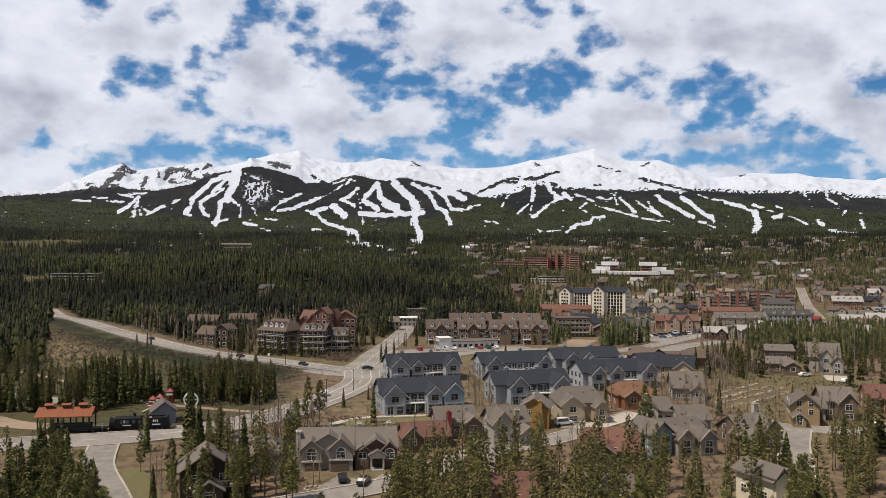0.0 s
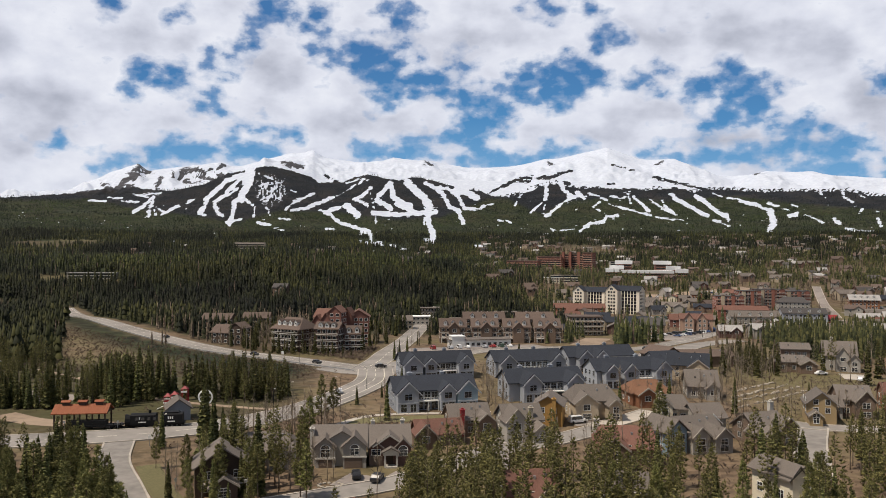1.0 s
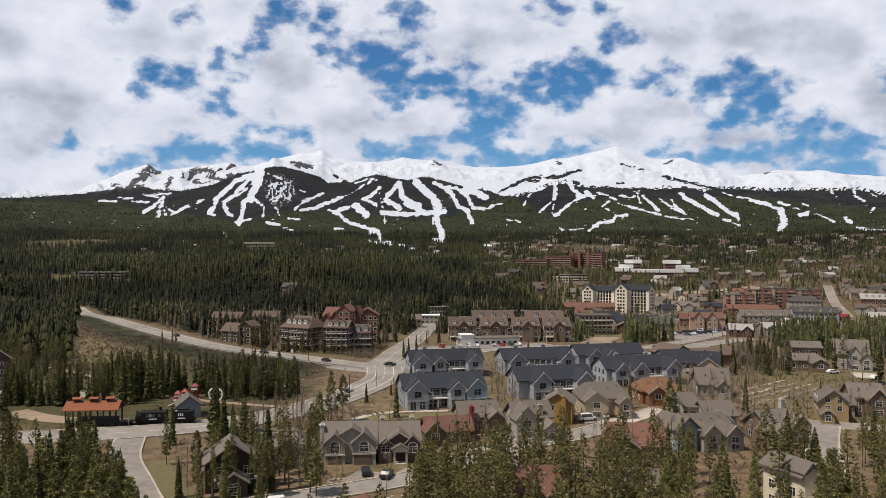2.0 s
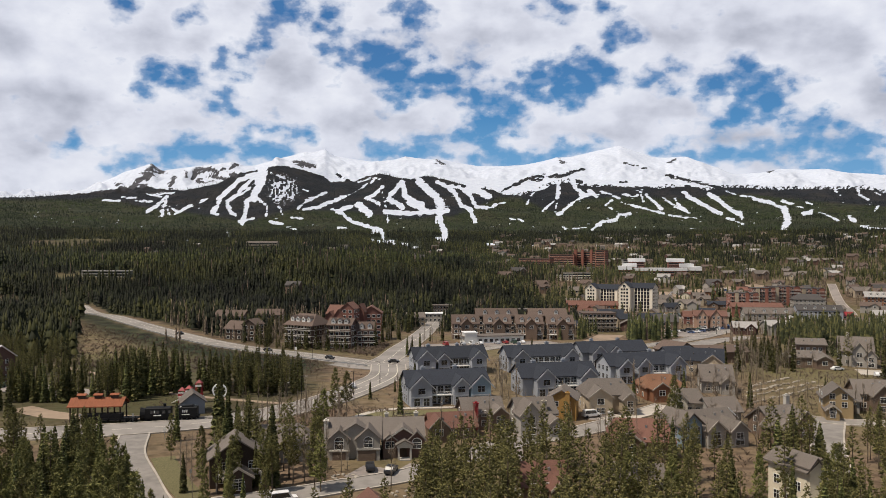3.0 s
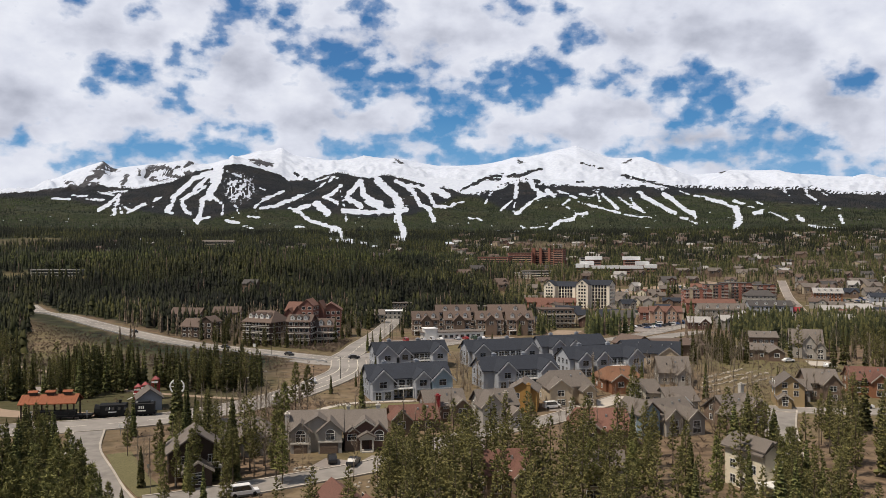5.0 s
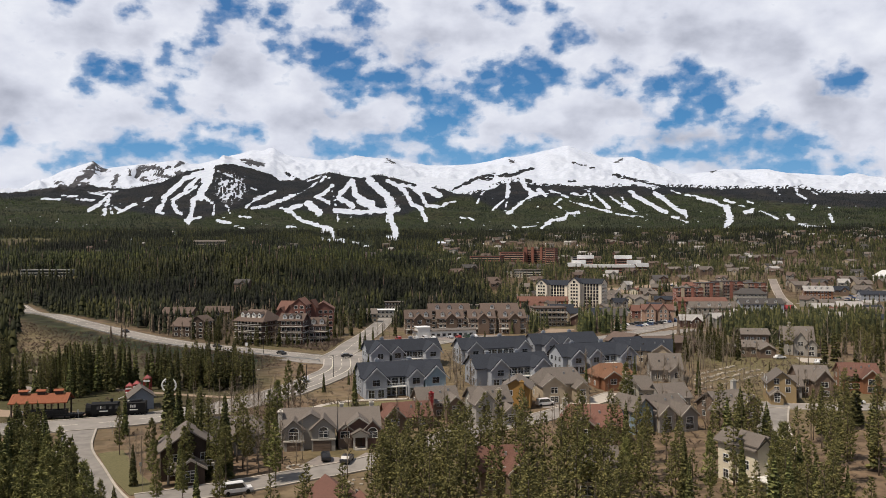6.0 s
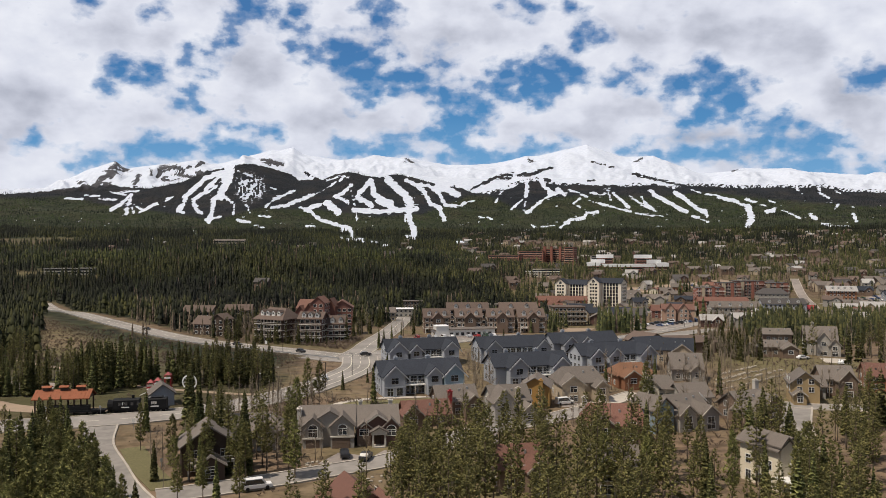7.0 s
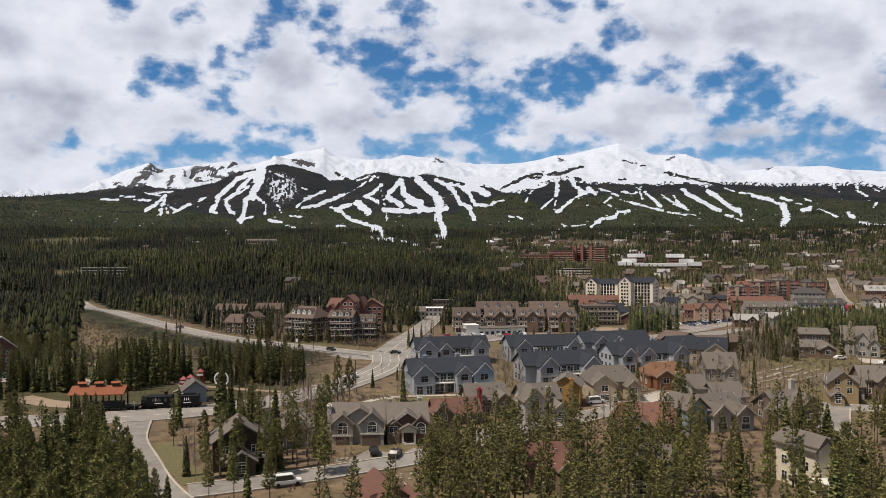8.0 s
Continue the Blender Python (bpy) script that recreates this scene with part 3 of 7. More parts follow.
# ---- building tools ----
def part(name, bm, mat, parent, label="", at=None):
    """Links a bmesh, or a mesh that is shared, as one mesh object under a thing or a part."""
    if isinstance(bm, bmesh.types.BMesh):
        me = bpy.data.meshes.new(name)
        bmesh.ops.recalc_face_normals(bm, faces=bm.faces)
        bm.to_mesh(me)
        bm.free()
        for m in mat if isinstance(mat, (list, tuple)) else [mat]:
            me.materials.append(m)
    else:
        me = bm
    ob = new(name, me)
    ob.parent = parent
    if at is not None:
        ob.matrix_basis = at
    if label:
        ob["label"] = label
    return ob


def land_z(x, y):
    return float(mountain(np.array([float(x)]), np.array([float(y)]))[0])


KEEP_OFF, ROAD_LINES = [], []


def thing(name, x, y, rot, label, category, group="", clear=0.0, z=None):
    ob = new(name)
    ob.matrix_basis = pose(x, y, land_z(x, y) if z is None else z, 0, 0, rot)
    if clear:
        KEEP_OFF.append((x, y, clear))
    return tagged(ob, label, category, group)


def box(bm, x0, x1, y0, y1, z0, z1, mat=0):
    v = [bm.verts.new((x, y, z)) for z in (z0, z1) for y in (y0, y1) for x in (x0, x1)]
    for q in ((0, 2, 3, 1), (4, 5, 7, 6), (0, 1, 5, 4), (2, 6, 7, 3), (0, 4, 6, 2), (1, 3, 7, 5)):
        bm.faces.new([v[i] for i in q]).material_index = mat
    return bm


def extruded(bm, outline, y0, y1, turn=False, mat=0):
    """A solid from an (x, z) outline along y; turn: along x instead."""
    def put(a, b, z):
        return bm.verts.new((b, a, z) if turn else (a, b, z))
    f, g = [put(a, y0, z) for a, z in outline], [put(a, y1, z) for a, z in outline]
    bm.faces.new(f).material_index = mat
    bm.faces.new(g[::-1]).material_index = mat
    for i in range(len(f)):
        j = (i + 1) % len(f)
        bm.faces.new([f[j], f[i], g[i], g[j]]).material_index = mat
    return bm


def tube(bm, a, b, r0, r1, sides=6, mat=0):
    a, b = Vector(a), Vector(b)
    q = (b - a).to_track_quat("Z", "Y")
    rings = []
    for p, r in ((a, r0), (b, r1)):
        rings.append([bm.verts.new(p + q @ Vector((r * math.cos(k * math.tau / sides), r * math.sin(k * math.tau / sides), 0))) for k in range(sides)])
    for k in range(sides):
        j = (k + 1) % sides
        bm.faces.new([rings[0][k], rings[0][j], rings[1][j], rings[1][k]]).material_index = mat
    bm.faces.new(rings[1]).material_index = mat
    bm.faces.new(rings[0][::-1]).material_index = mat
    return bm


MESHES = {}


def shared(key, build, mats):
    if key not in MESHES:
        bm = bmesh.new()
        build(bm)
        bmesh.ops.recalc_face_normals(bm, faces=bm.faces)
        me = bpy.data.meshes.new(key[0])
        bm.to_mesh(me)
        bm.free()
        for m in mats:
            me.materials.append(m)
        MESHES[key] = me
    return MESHES[key]


def visible_side(x):
    """The end wall that faces the open side of the valley."""
    return "l" if x > 0 else "r"


def wing(house, cx, cy, w, d, h, rise, axis, wall, roof, z0=-1.2, over=0.6, hip=0.0, slab=0.28, flat=False, parapet=0.0):
    """A block of a house with walls, gables and a roof whose ridge runs along axis."""
    bm = bmesh.new()
    if flat:
        box(bm, cx - w / 2, cx + w / 2, cy - d / 2, cy + d / 2, z0, h)
        part("wall", bm, wall, house)
        bm = bmesh.new()
        box(bm, cx - w / 2 - over, cx + w / 2 + over, cy - d / 2 - over, cy + d / 2 + over, h, h + 0.35 + parapet)
        part("roof", bm, roof, house)
        return dict(cx=cx, cy=cy, w=w, d=d, h=h)
    span, length = (d, w) if axis == "x" else (w, d)
    mid, along = (cy, cx) if axis == "x" else (cx, cy)
    g = rise if not hip else 0.02
    extruded(bm, [(mid - span / 2, z0), (mid + span / 2, z0), (mid + span / 2, h), (mid, h + g - 0.02), (mid - span / 2, h)],
             along - length / 2, along + length / 2, turn=axis == "x")
    part("wall", bm, wall, house)
    bm = bmesh.new()
    s = rise / (span / 2)
    lo, e = h - over * s, span / 2 + over
    a0, a1 = along - length / 2 - over, along + length / 2 + over
    def put(p, q, z):
        return bm.verts.new((q, p, z) if axis == "x" else (p, q, z))
    rings = []
    for end, inset in ((a0, hip), (a1, -hip)):
        rings.append([put(mid - e, end, lo), put(mid, end + inset, h + rise), put(mid + e, end, lo), put(mid + e, end, lo + slab),
                      put(mid, end + inset, h + rise + slab), put(mid - e, end, lo + slab)])
    f, k = rings
    for i in range(6):
        j = (i + 1) % 6
        bm.faces.new([f[i], f[j], k[j], k[i]])
    for r in rings:
        bm.faces.new([r[0], r[1], r[4], r[5]])
        bm.faces.new([r[1], r[2], r[3], r[4]])
        if hip:
            bm.faces.new([r[5], r[4], r[3]])
            bm.faces.new([r[0], r[1], r[2]])
    part("roof", bm, roof, house)
    return dict(cx=cx, cy=cy, w=w, d=d, h=h)


def lattice_frame(bm, xs, zs, solid, front=-0.09, back=0.02):
    """Bars of one frame as a single connected piece: the cells of a lattice that are solid."""
    v = {}
    def at(i, j, y):
        key = (i, j, y)
        if key not in v:
            v[key] = bm.verts.new((xs[i], y, zs[j]))
        return v[key]
    cells = {(i, j) for i in range(len(xs) - 1) for j in range(len(zs) - 1) if solid(i, j)}
    for i, j in cells:
        bm.faces.new([at(i, j, front), at(i + 1, j, front), at(i + 1, j + 1, front), at(i, j + 1, front)])
        for di, dj, a, b in ((-1, 0, (i, j), (i, j + 1)), (1, 0, (i + 1, j), (i + 1, j + 1)), (0, -1, (i, j), (i + 1, j)), (0, 1, (i, j + 1), (i + 1, j + 1))):
            if (i + di, j + dj) not in cells:
                bm.faces.new([at(*a, front), at(*b, front), at(*b, back), at(*a, back)])


def window_frame(bm, w, h, arch):
    t = 0.09
    lattice_frame(bm, [-w / 2 - t, -w / 2, -0.025, 0.025, w / 2, w / 2 + t], [-t, 0, h * 0.62, h * 0.62 + 0.04, h, h + t], lambda i, j: i in (0, 2, 4) or j in (0, 2, 4))
    if arch:
        n = 8
        for k in range(n):
            a0, a1 = math.pi * k / n, math.pi * (k + 1) / n
            extruded(bm, [(r * math.cos(a), h + t + (r if r > w / 2 else r) * math.sin(a) * 0.9) for r, a in ((w / 2, a0), (w / 2 + 0.16, a0), (w / 2 + 0.16, a1), (w / 2, a1))], -0.1, 0.02)


def window_pane(bm, w, h, arch):
    box(bm, -w / 2, w / 2, -0.045, 0.015, 0, h)
    if arch:
        extruded(bm, [(w / 2 * math.cos(math.pi * k / 8), h + 0.13 + w / 2 * 0.9 * math.sin(math.pi * k / 8)) for k in range(9)], -0.045, 0.015)


def window(house, x, y, z, facing, w=1.1, h=1.4, frame_mat=None, arch=False, simple=False):
    m = frame_mat or M_WHITE
    at = pose(x, y, z, 0, 0, facing)
    if simple:
        def both(bm):
            lattice_frame(bm, [-w / 2 - 0.12, -w / 2, w / 2, w / 2 + 0.12], [-0.12, 0, h, h + 0.12], lambda i, j: True)
            for f in bm.faces:
                if f.calc_center_median().y < -0.08 and f.calc_center_bounds().length < 50 and abs(f.calc_center_median().x) < 0.01 and 0 < f.calc_center_median().z < h:
                    f.material_index = 1
        return part("window", shared(("window", w, h, m.name, "simple"), both, [m, M_GLASS]), None, house, at=at)
    ob = part("window", shared(("window", w, h, m.name, arch), lambda bm: window_frame(bm, w, h, arch), [m]), None, house, at=at)
    part("pane", shared(("pane", w, h, arch), lambda bm: window_pane(bm, w, h, arch), [M_GLASS]), None, ob)
    return ob


FACES = {"f": (0, 0, -1), "b": (180, 0, 1), "l": (-90, -1, 0), "r": (90, 1, 0)}


def spot(wg, face, u):
    ang, nx, ny = FACES[face]
    if nx:
        return wg["cx"] + nx * wg["w"] / 2, wg["cy"] + u * wg["d"] / 2, ang
    return wg["cx"] + u * wg["w"] / 2, wg["cy"] + ny * wg["d"] / 2, ang


def rows(house, wg, face, n, levels, w=1.1, h=1.4, mat=None, simple=False, skip=(), span=0.82):
    """Windows in n columns at the given heights on one face of a wing."""
    for z in levels:
        for k in range(n):
            if (k, z) in skip:
                continue
            x, y, ang = spot(wg, face, span * (2 * (k + 0.5) / n - 1))
            window(house, x, y, z, ang, w, h, mat, simple=simple)


def one(house, wg, face, u, z, w=1.1, h=1.4, mat=None, arch=False):
    x, y, ang = spot(wg, face, u)
    return window(house, x, y, z, ang, w, h, mat, arch)


def slab_part(name, house, x0, x1, y0, y1, z0, z1, mat, label=""):
    return part(name, box(bmesh.new(), x0, x1, y0, y1, z0, z1), mat, house, label)


def door(house, wg, face, u, w=1.0, h=2.1, mat=None, name="door", z=0.0):
    x, y, ang = spot(wg, face, u)
    def build(bm):
        box(bm, -w / 2 - 0.12, w / 2 + 0.12, -0.07, 0.02, 0, h + 0.12)
        n = 4 if name == "garage_door" else 2
        for k in range(n):
            box(bm, -w / 2 + 0.05, w / 2 - 0.05, -0.11, -0.05, 0.04 + k * h / n, (k + 1) * h / n - 0.05)
    m = mat or M_DARKWOOD
    return part(name, shared((name, w, h, m.name), build, [m]), None, house, at=pose(x, y, z, 0, 0, ang))


def chimney(house, x, y, z, w=1.1, d=0.9, mat=None, z0=0.0):
    bm = bmesh.new()
    box(bm, x - w / 2, x + w / 2, y - d / 2, y + d / 2, z0, z)
    box(bm, x - w / 2 - 0.12, x + w / 2 + 0.12, y - d / 2 - 0.12, y + d / 2 + 0.12, z, z + 0.2)
    box(bm, x - w / 4, x + w / 4, y - d / 4, y + d / 4, z + 0.2, z + 0.55)
    return part("chimney", bm, mat or M_STONE, house)


def deck(house, x0, x1, y0, y1, z, mat, posts=True, rail=1.0, ground=-1.0):
    part("deck", box(bmesh.new(), x0, x1, y0, y1, z - 0.22, z), mat, house)
    bm = bmesh.new()
    for a in np.arange(x0, x1 + 0.01, max((x1 - x0) / max(round((x1 - x0) / 0.5), 1), 0.2)):
        box(bm, a - 0.03, a + 0.03, y0 + 0.02, y0 + 0.08, z, z + rail)
    box(bm, x0, x1, y0, y0 + 0.1, z + rail - 0.08, z + rail)
    part("railing", bm, mat, house)
    if posts:
        for a in np.linspace(x0 + 0.15, x1 - 0.15, 2 + int((x1 - x0) > 6)):
            part("post", box(bmesh.new(), a - 0.12, a + 0.12, y0 + 0.05, y0 + 0.29, ground, z - 0.22), mat, house)


# paints and roofs
R_GREY = plain("grey_brown_shingle", (0.165, 0.142, 0.124), 0.9, 1.6, 0.33, stretch=(1, 1, 3))
R_BROWN = plain("brown_shingle", (0.125, 0.092, 0.076), 0.9, 1.6, 0.25, stretch=(1, 1, 3))
R_SLATE = plain("slate_blue_shingle", (0.033, 0.038, 0.050), 0.9, 1.6, 0.36)
R_RUST = plain("rust_red_shingle", (0.15, 0.076, 0.058), 0.9, 1.4, 0.36)
R_BRICKRED = plain("faded_red_shingle", (0.175, 0.088, 0.066), 0.9, 1.4, 0.34)
R_ORANGE = plain("orange_metal_roof", (0.28, 0.088, 0.036), 0.6, 1.2, 0.2)
R_DARK = plain("dark_shingle", (0.085, 0.078, 0.075), 0.9, 1.6, 0.25)
R_WHITE = plain("pale_membrane_roof", (0.74, 0.74, 0.74), 0.8, 0.6, 0.1)
R_PALE = plain("pale_grey_shingle", (0.36, 0.345, 0.33), 0.9, 1.2, 0.25)
R_CEDAR = plain("orange_cedar_shingle", (0.19, 0.098, 0.058), 0.9, 1.4, 0.3)
R_PLUM = plain("plum_red_shingle", (0.165, 0.088, 0.068), 0.9, 1.4, 0.34)
W_GREY = plain("grey_clapboard", (0.33, 0.31, 0.28), 0.8, 1, 0.15, stretch=(1, 1, 6))
W_BLUEGREY = plain("blue_grey_clapboard", (0.31, 0.33, 0.365), 0.8, 1, 0.12, stretch=(1, 1, 6))
W_BLUE = plain("sky_blue_clapboard", (0.23, 0.31, 0.37), 0.8, 1, 0.12, stretch=(1, 1, 6))
W_TAN = plain("tan_clapboard", (0.40, 0.33, 0.24), 0.8, 1, 0.15, stretch=(1, 1, 6))
W_OCHRE = plain("ochre_log_siding", (0.40, 0.235, 0.075), 0.75, 1, 0.22, stretch=(1, 1, 6))
W_RUST = plain("rust_stained_siding", (0.25, 0.115, 0.062), 0.8, 1, 0.22, stretch=(1, 1, 6))
W_PLUM = plain("plum_brown_siding", (0.13, 0.075, 0.062), 0.8, 1, 0.25, stretch=(1, 1, 6))
W_BROWN = plain("brown_siding", (0.19, 0.135, 0.10), 0.8, 1, 0.25, stretch=(1, 1, 6))
W_BRICK = plain("red_brick", (0.27, 0.115, 0.085), 0.9, 1, 0.2)
W_ROSE = plain("pinkish_tan_siding", (0.36, 0.245, 0.185), 0.8, 1, 0.15, stretch=(1, 1, 6))
W_LODGE = plain("dark_brown_lodge_siding", (0.115, 0.082, 0.064), 0.8, 1, 0.25, stretch=(1, 1, 6))
W_PINK = plain("dusty_red_siding", (0.20, 0.095, 0.075), 0.85, 1, 0.22, stretch=(1, 1, 5))
W_MUSTARD = plain("mustard_clapboard", (0.34, 0.25, 0.135), 0.8, 1, 0.15, stretch=(1, 1, 6))


# ---- roads, kerbs, paths and lots ----
def asphalt(name, col, vary=0.2):
    m, nt, b = material(name, 0.9, 0, 0.25)
    fine, mid, big = noise_tex(nt, 9, 3), noise_tex(nt, 0.5, 4), noise_tex(nt, 0.06, 3)
    c = ramp(nt, mid, (0.3, scaled(col, 1 - vary)), (0.7, scaled(col, 1 + vary)))
    c = blend(nt, calc(nt, "MULTIPLY", fine, 0.45), c, scaled(col, 0.6))
    c = blend(nt, ramp(nt, big, (0.42, (0, 0, 0)), (0.6, (0.6, 0.6, 0.6))), c, scaled(col, 1.3))
    nt.links.new(c, b.inputs["Base Color"])
    relief(nt, b, fine, 0.1, 0.03)
    return m


M_ROAD = asphalt("worn_asphalt", (0.245, 0.225, 0.205))
M_LOT = asphalt("lot_asphalt", (0.24, 0.21, 0.19), 0.25)
M_DIRT = asphalt("packed_dirt", (0.27, 0.205, 0.15), 0.25)
M_PAVE = asphalt("pale_concrete_paving", (0.41, 0.37, 0.32), 0.15)
M_LINE = plain("road_paint", (0.62, 0.58, 0.48), 0.8, 1, 0.2)


def smooth_line(pts, step=4.0):
    p = np.array(pts, float)
    q = np.vstack([2 * p[0] - p[1], p, 2 * p[-1] - p[-2]])
    out = []
    for i in range(1, len(q) - 2):
        n = max(2, int(np.hypot(*(q[i + 1] - q[i])) / step))
        for t in np.linspace(0, 1, n, endpoint=False):
            a, b, c, d = q[i - 1], q[i], q[i + 1], q[i + 2]
            out.append(0.5 * (2 * b + (c - a) * t + (2 * a - 5 * b + 4 * c - d) * t ** 2 + (3 * b - a - 3 * c + d) * t ** 3))
    out.append(q[-2])
    return np.array(out)


def strip(name, pts, width, mat, lift, label, category, shift=0.0, skirt=0.5, dash=None, kind="structure", parent=None):
    """A draped band along a line. dash: (on, off) metres."""
    c = smooth_line(pts, 3.0 if dash is None else 1.5)
    d = np.gradient(c, axis=0)
    nrm = np.stack([-d[:, 1], d[:, 0]], -1) / np.maximum(np.hypot(d[:, 0], d[:, 1]), 1e-6)[:, None]
    c = c + nrm * shift
    run = np.concatenate([[0], np.cumsum(np.hypot(*np.diff(c, axis=0).T))])
    L, R = c + nrm * width / 2, c - nrm * width / 2
    zl, zr = mountain(L[:, 0], L[:, 1]) + lift, mountain(R[:, 0], R[:, 1]) + lift
    v, f = [], []
    for k in range(len(c)):
        v += [(*L[k], zl[k] - skirt), (*L[k], zl[k]), (*R[k], zr[k]), (*R[k], zr[k] - skirt)]
    for k in range(len(c) - 1):
        if dash and (run[k] % (dash[0] + dash[1])) > dash[0]:
            continue
        a, b = 4 * k, 4 * k + 4
        f += [(a, b, b + 1, a + 1), (a + 1, b + 1, b + 2, a + 2), (a + 2, b + 2, b + 3, a + 3)]
    ob = new(name, link_mesh(name, v, [q[::-1] for q in f], mat))
    if parent is not None:
        ob.parent = parent
    else:
        tagged(ob, label, category, kind=kind)
    return ob


def road(name, pts, width, label, mat=None, lift=0.14, kerbs=True, line=True):
    strip(name, pts, width, mat or M_ROAD, lift, label, "road")
    ROAD_LINES.append((smooth_line(pts, 6), width / 2 + 1.2))
    if kerbs:
        for side in (-1, 1):
            strip("kerb", pts, 0.45, M_PAVE, lift + 0.13, "pale concrete kerb along the road", "kerb", side * (width / 2 + 0.1))
    if line:
        strip("road_marking", pts, 0.3, M_LINE, lift + 0.02, "faded centre line on the asphalt", "road marking", skirt=0.0, dash=(6, 4))


HIGHWAY = [(-330, 640), (-252, 520), (-208, 461), (-154, 407), (-111, 365), (-77, 338), (-48, 312), (-34, 300)]
BOREAS = [(-31.5, 300), (-29.5, 276), (-33, 258), (-38, 242), (-44, 227), (-53, 213), (-63, 203), (-75, 195.5), (-88, 190.5), (-101, 187), (-120, 182), (-170, 170)]
road("road_1", HIGHWAY, 15, "wide sunlit highway curving down from the forest", kerbs=False)
road("road_2", [(-36, 300), (-33, 330), (-32, 362), (-28, 426), (-25, 520), (-22, 600), (-15, 700)], 11, "town street leading away from the crossing", lift=0.17)
road("road_3", BOREAS, 13, "pale asphalt road with kerbs bending past the park", lift=0.2)
road("road_4", [(-82, 186), (-75.5, 168), (-65.8, 151), (-57.5, 137), (-48, 124.5), (-36, 113), (-24, 104)], 6.6, "side street with a pale concrete kerb", lift=0.17, line=False)
road("road_5", [(-50, 133.5), (-42, 137), (-31, 143), (-23, 148), (-14, 153.5), (-6, 161), (2, 172), (10, 181), (24, 190), (38, 203)], 7.5, "residential street between houses and pines", lift=0.16, line=False)
road("road_6", [(-30, 312), (-8, 342), (16, 376), (55, 394), (83, 384), (123, 432), (184, 522), (268, 621), (300, 700)], 10, "town street behind the blue townhouses", lift=0.15)
road("road_7", [(86, 214), (94, 207), (104, 204), (122, 203), (150, 215)], 7, "curving residential street below a bank of boulders", lift=0.16, line=False)
road("road_8", [(95, 206), (86, 188), (80, 174), (74, 160)], 7, "narrow lane running down between pines", lift=0.15, line=False)
road("road_9", [(270, 540), (300, 600), (331, 676), (352, 740), (400, 860)], 8, "long straight main street of the town", mat=M_LOT, lift=0.14, line=False)
road("road_10", [(66, 330), (79, 345), (97, 370), (113, 391), (133, 420), (165, 452)], 12, "pale street curving round the townhouses into town", lift=0.19, line=False)
road("driveway", [(37, 204), (47, 214), (57, 225)], 6.5, "pale concrete driveway ramp", mat=M_PAVE, lift=0.18, kerbs=True, line=False)
road("driveway", [(12, 201), (10, 185), (9, 160)], 5, "worn grey driveway among pines", mat=M_LOT, lift=0.12, kerbs=False, line=False)
strip("pavement", [(-34, 200), (-27, 214), (-18, 219), (-4, 221), (10, 224)], 2.2, M_PAVE, 0.12, "pale footpath in front of the townhouses", "pavement")
strip("crossing_apron", [(-50, 309), (-34, 298), (-20, 304)], 22, M_ROAD, 0.16, "worn asphalt of the road junction", "road")
for s in (-3.3, 3.3):
    strip("road_marking", BOREAS[:5], 0.35, M_LINE, 0.23, "pale lane line curving into the junction", "road marking", shift=s, skirt=0.0)
    strip("road_marking", HIGHWAY, 0.3, M_LINE, 0.17, "pale lane line along the highway", "road marking", shift=s * 1.6, skirt=0.0)


def lot(name, pts, width, mat, label, category="car park"):
    strip(name, pts, width, mat, 0.1, label, category)
    ROAD_LINES.append((smooth_line(pts, 6), width / 2))


lot("parking_lot", [(-175, 262), (-140, 243), (-118, 236)], 14, M_LOT, "grey car park with a few parked cars")
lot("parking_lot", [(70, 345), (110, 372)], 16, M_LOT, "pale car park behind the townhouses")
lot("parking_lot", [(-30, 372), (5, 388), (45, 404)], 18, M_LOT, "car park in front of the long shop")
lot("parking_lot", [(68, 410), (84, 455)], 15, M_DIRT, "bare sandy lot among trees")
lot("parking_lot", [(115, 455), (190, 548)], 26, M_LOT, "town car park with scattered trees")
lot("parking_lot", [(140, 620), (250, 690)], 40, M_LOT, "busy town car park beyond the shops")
lot("parking_lot", [(160, 790), (330, 860)], 36, M_DIRT, "wide pale car park at the edge of town")
lot("parking_lot", [(350, 680), (480, 740)], 30, M_LOT, "town car park with many cars")
lot("footpath", [(-128, 215), (-112, 206), (-88, 203)], 7, M_DIRT, "packed dirt yard beside the picnic shelter", "yard")
lot("footpath", [(-165, 300), (-120, 262), (-96, 240), (-60, 226), (-50, 226)], 2.4, M_DIRT, "dirt track through the park", "path")
lot("driveway", [(-22, 152), (-19, 160)], 7, M_LOT, "asphalt driveway in front of the grey house", "driveway")
lot("driveway", [(-13, 155), (-10, 162)], 6, M_LOT, "asphalt driveway in front of the plum house", "driveway")
lot("driveway", [(98, 206), (97, 211)], 6, M_PAVE, "short concrete driveway", "driveway")
lot("driveway", [(148, 285), (154, 302)], 9, M_PAVE, "pale concrete driveway of a hillside house", "driveway")
lot("driveway", [(36, 206), (36, 214)], 8, M_LOT, "asphalt driveway under a tan house", "driveway")
lot("lawn", [(-67, 166), (-58, 150), (-50, 138)], 5, M_LAWN, "strip of spring grass beside the street", "lawn")
lot("lawn", [(-30, 208), (-20, 212), (4, 216)], 7, M_LAWN, "thin spring lawn below the footpath", "lawn")
lot("lawn", [(-50, 203), (-66, 205), (-90, 200)], 3.5, M_LAWN, "narrow grass verge by the road", "lawn")
lot("lawn", [(76, 200), (80, 190)], 6, M_LAWN, "small green verge at the lane", "lawn")


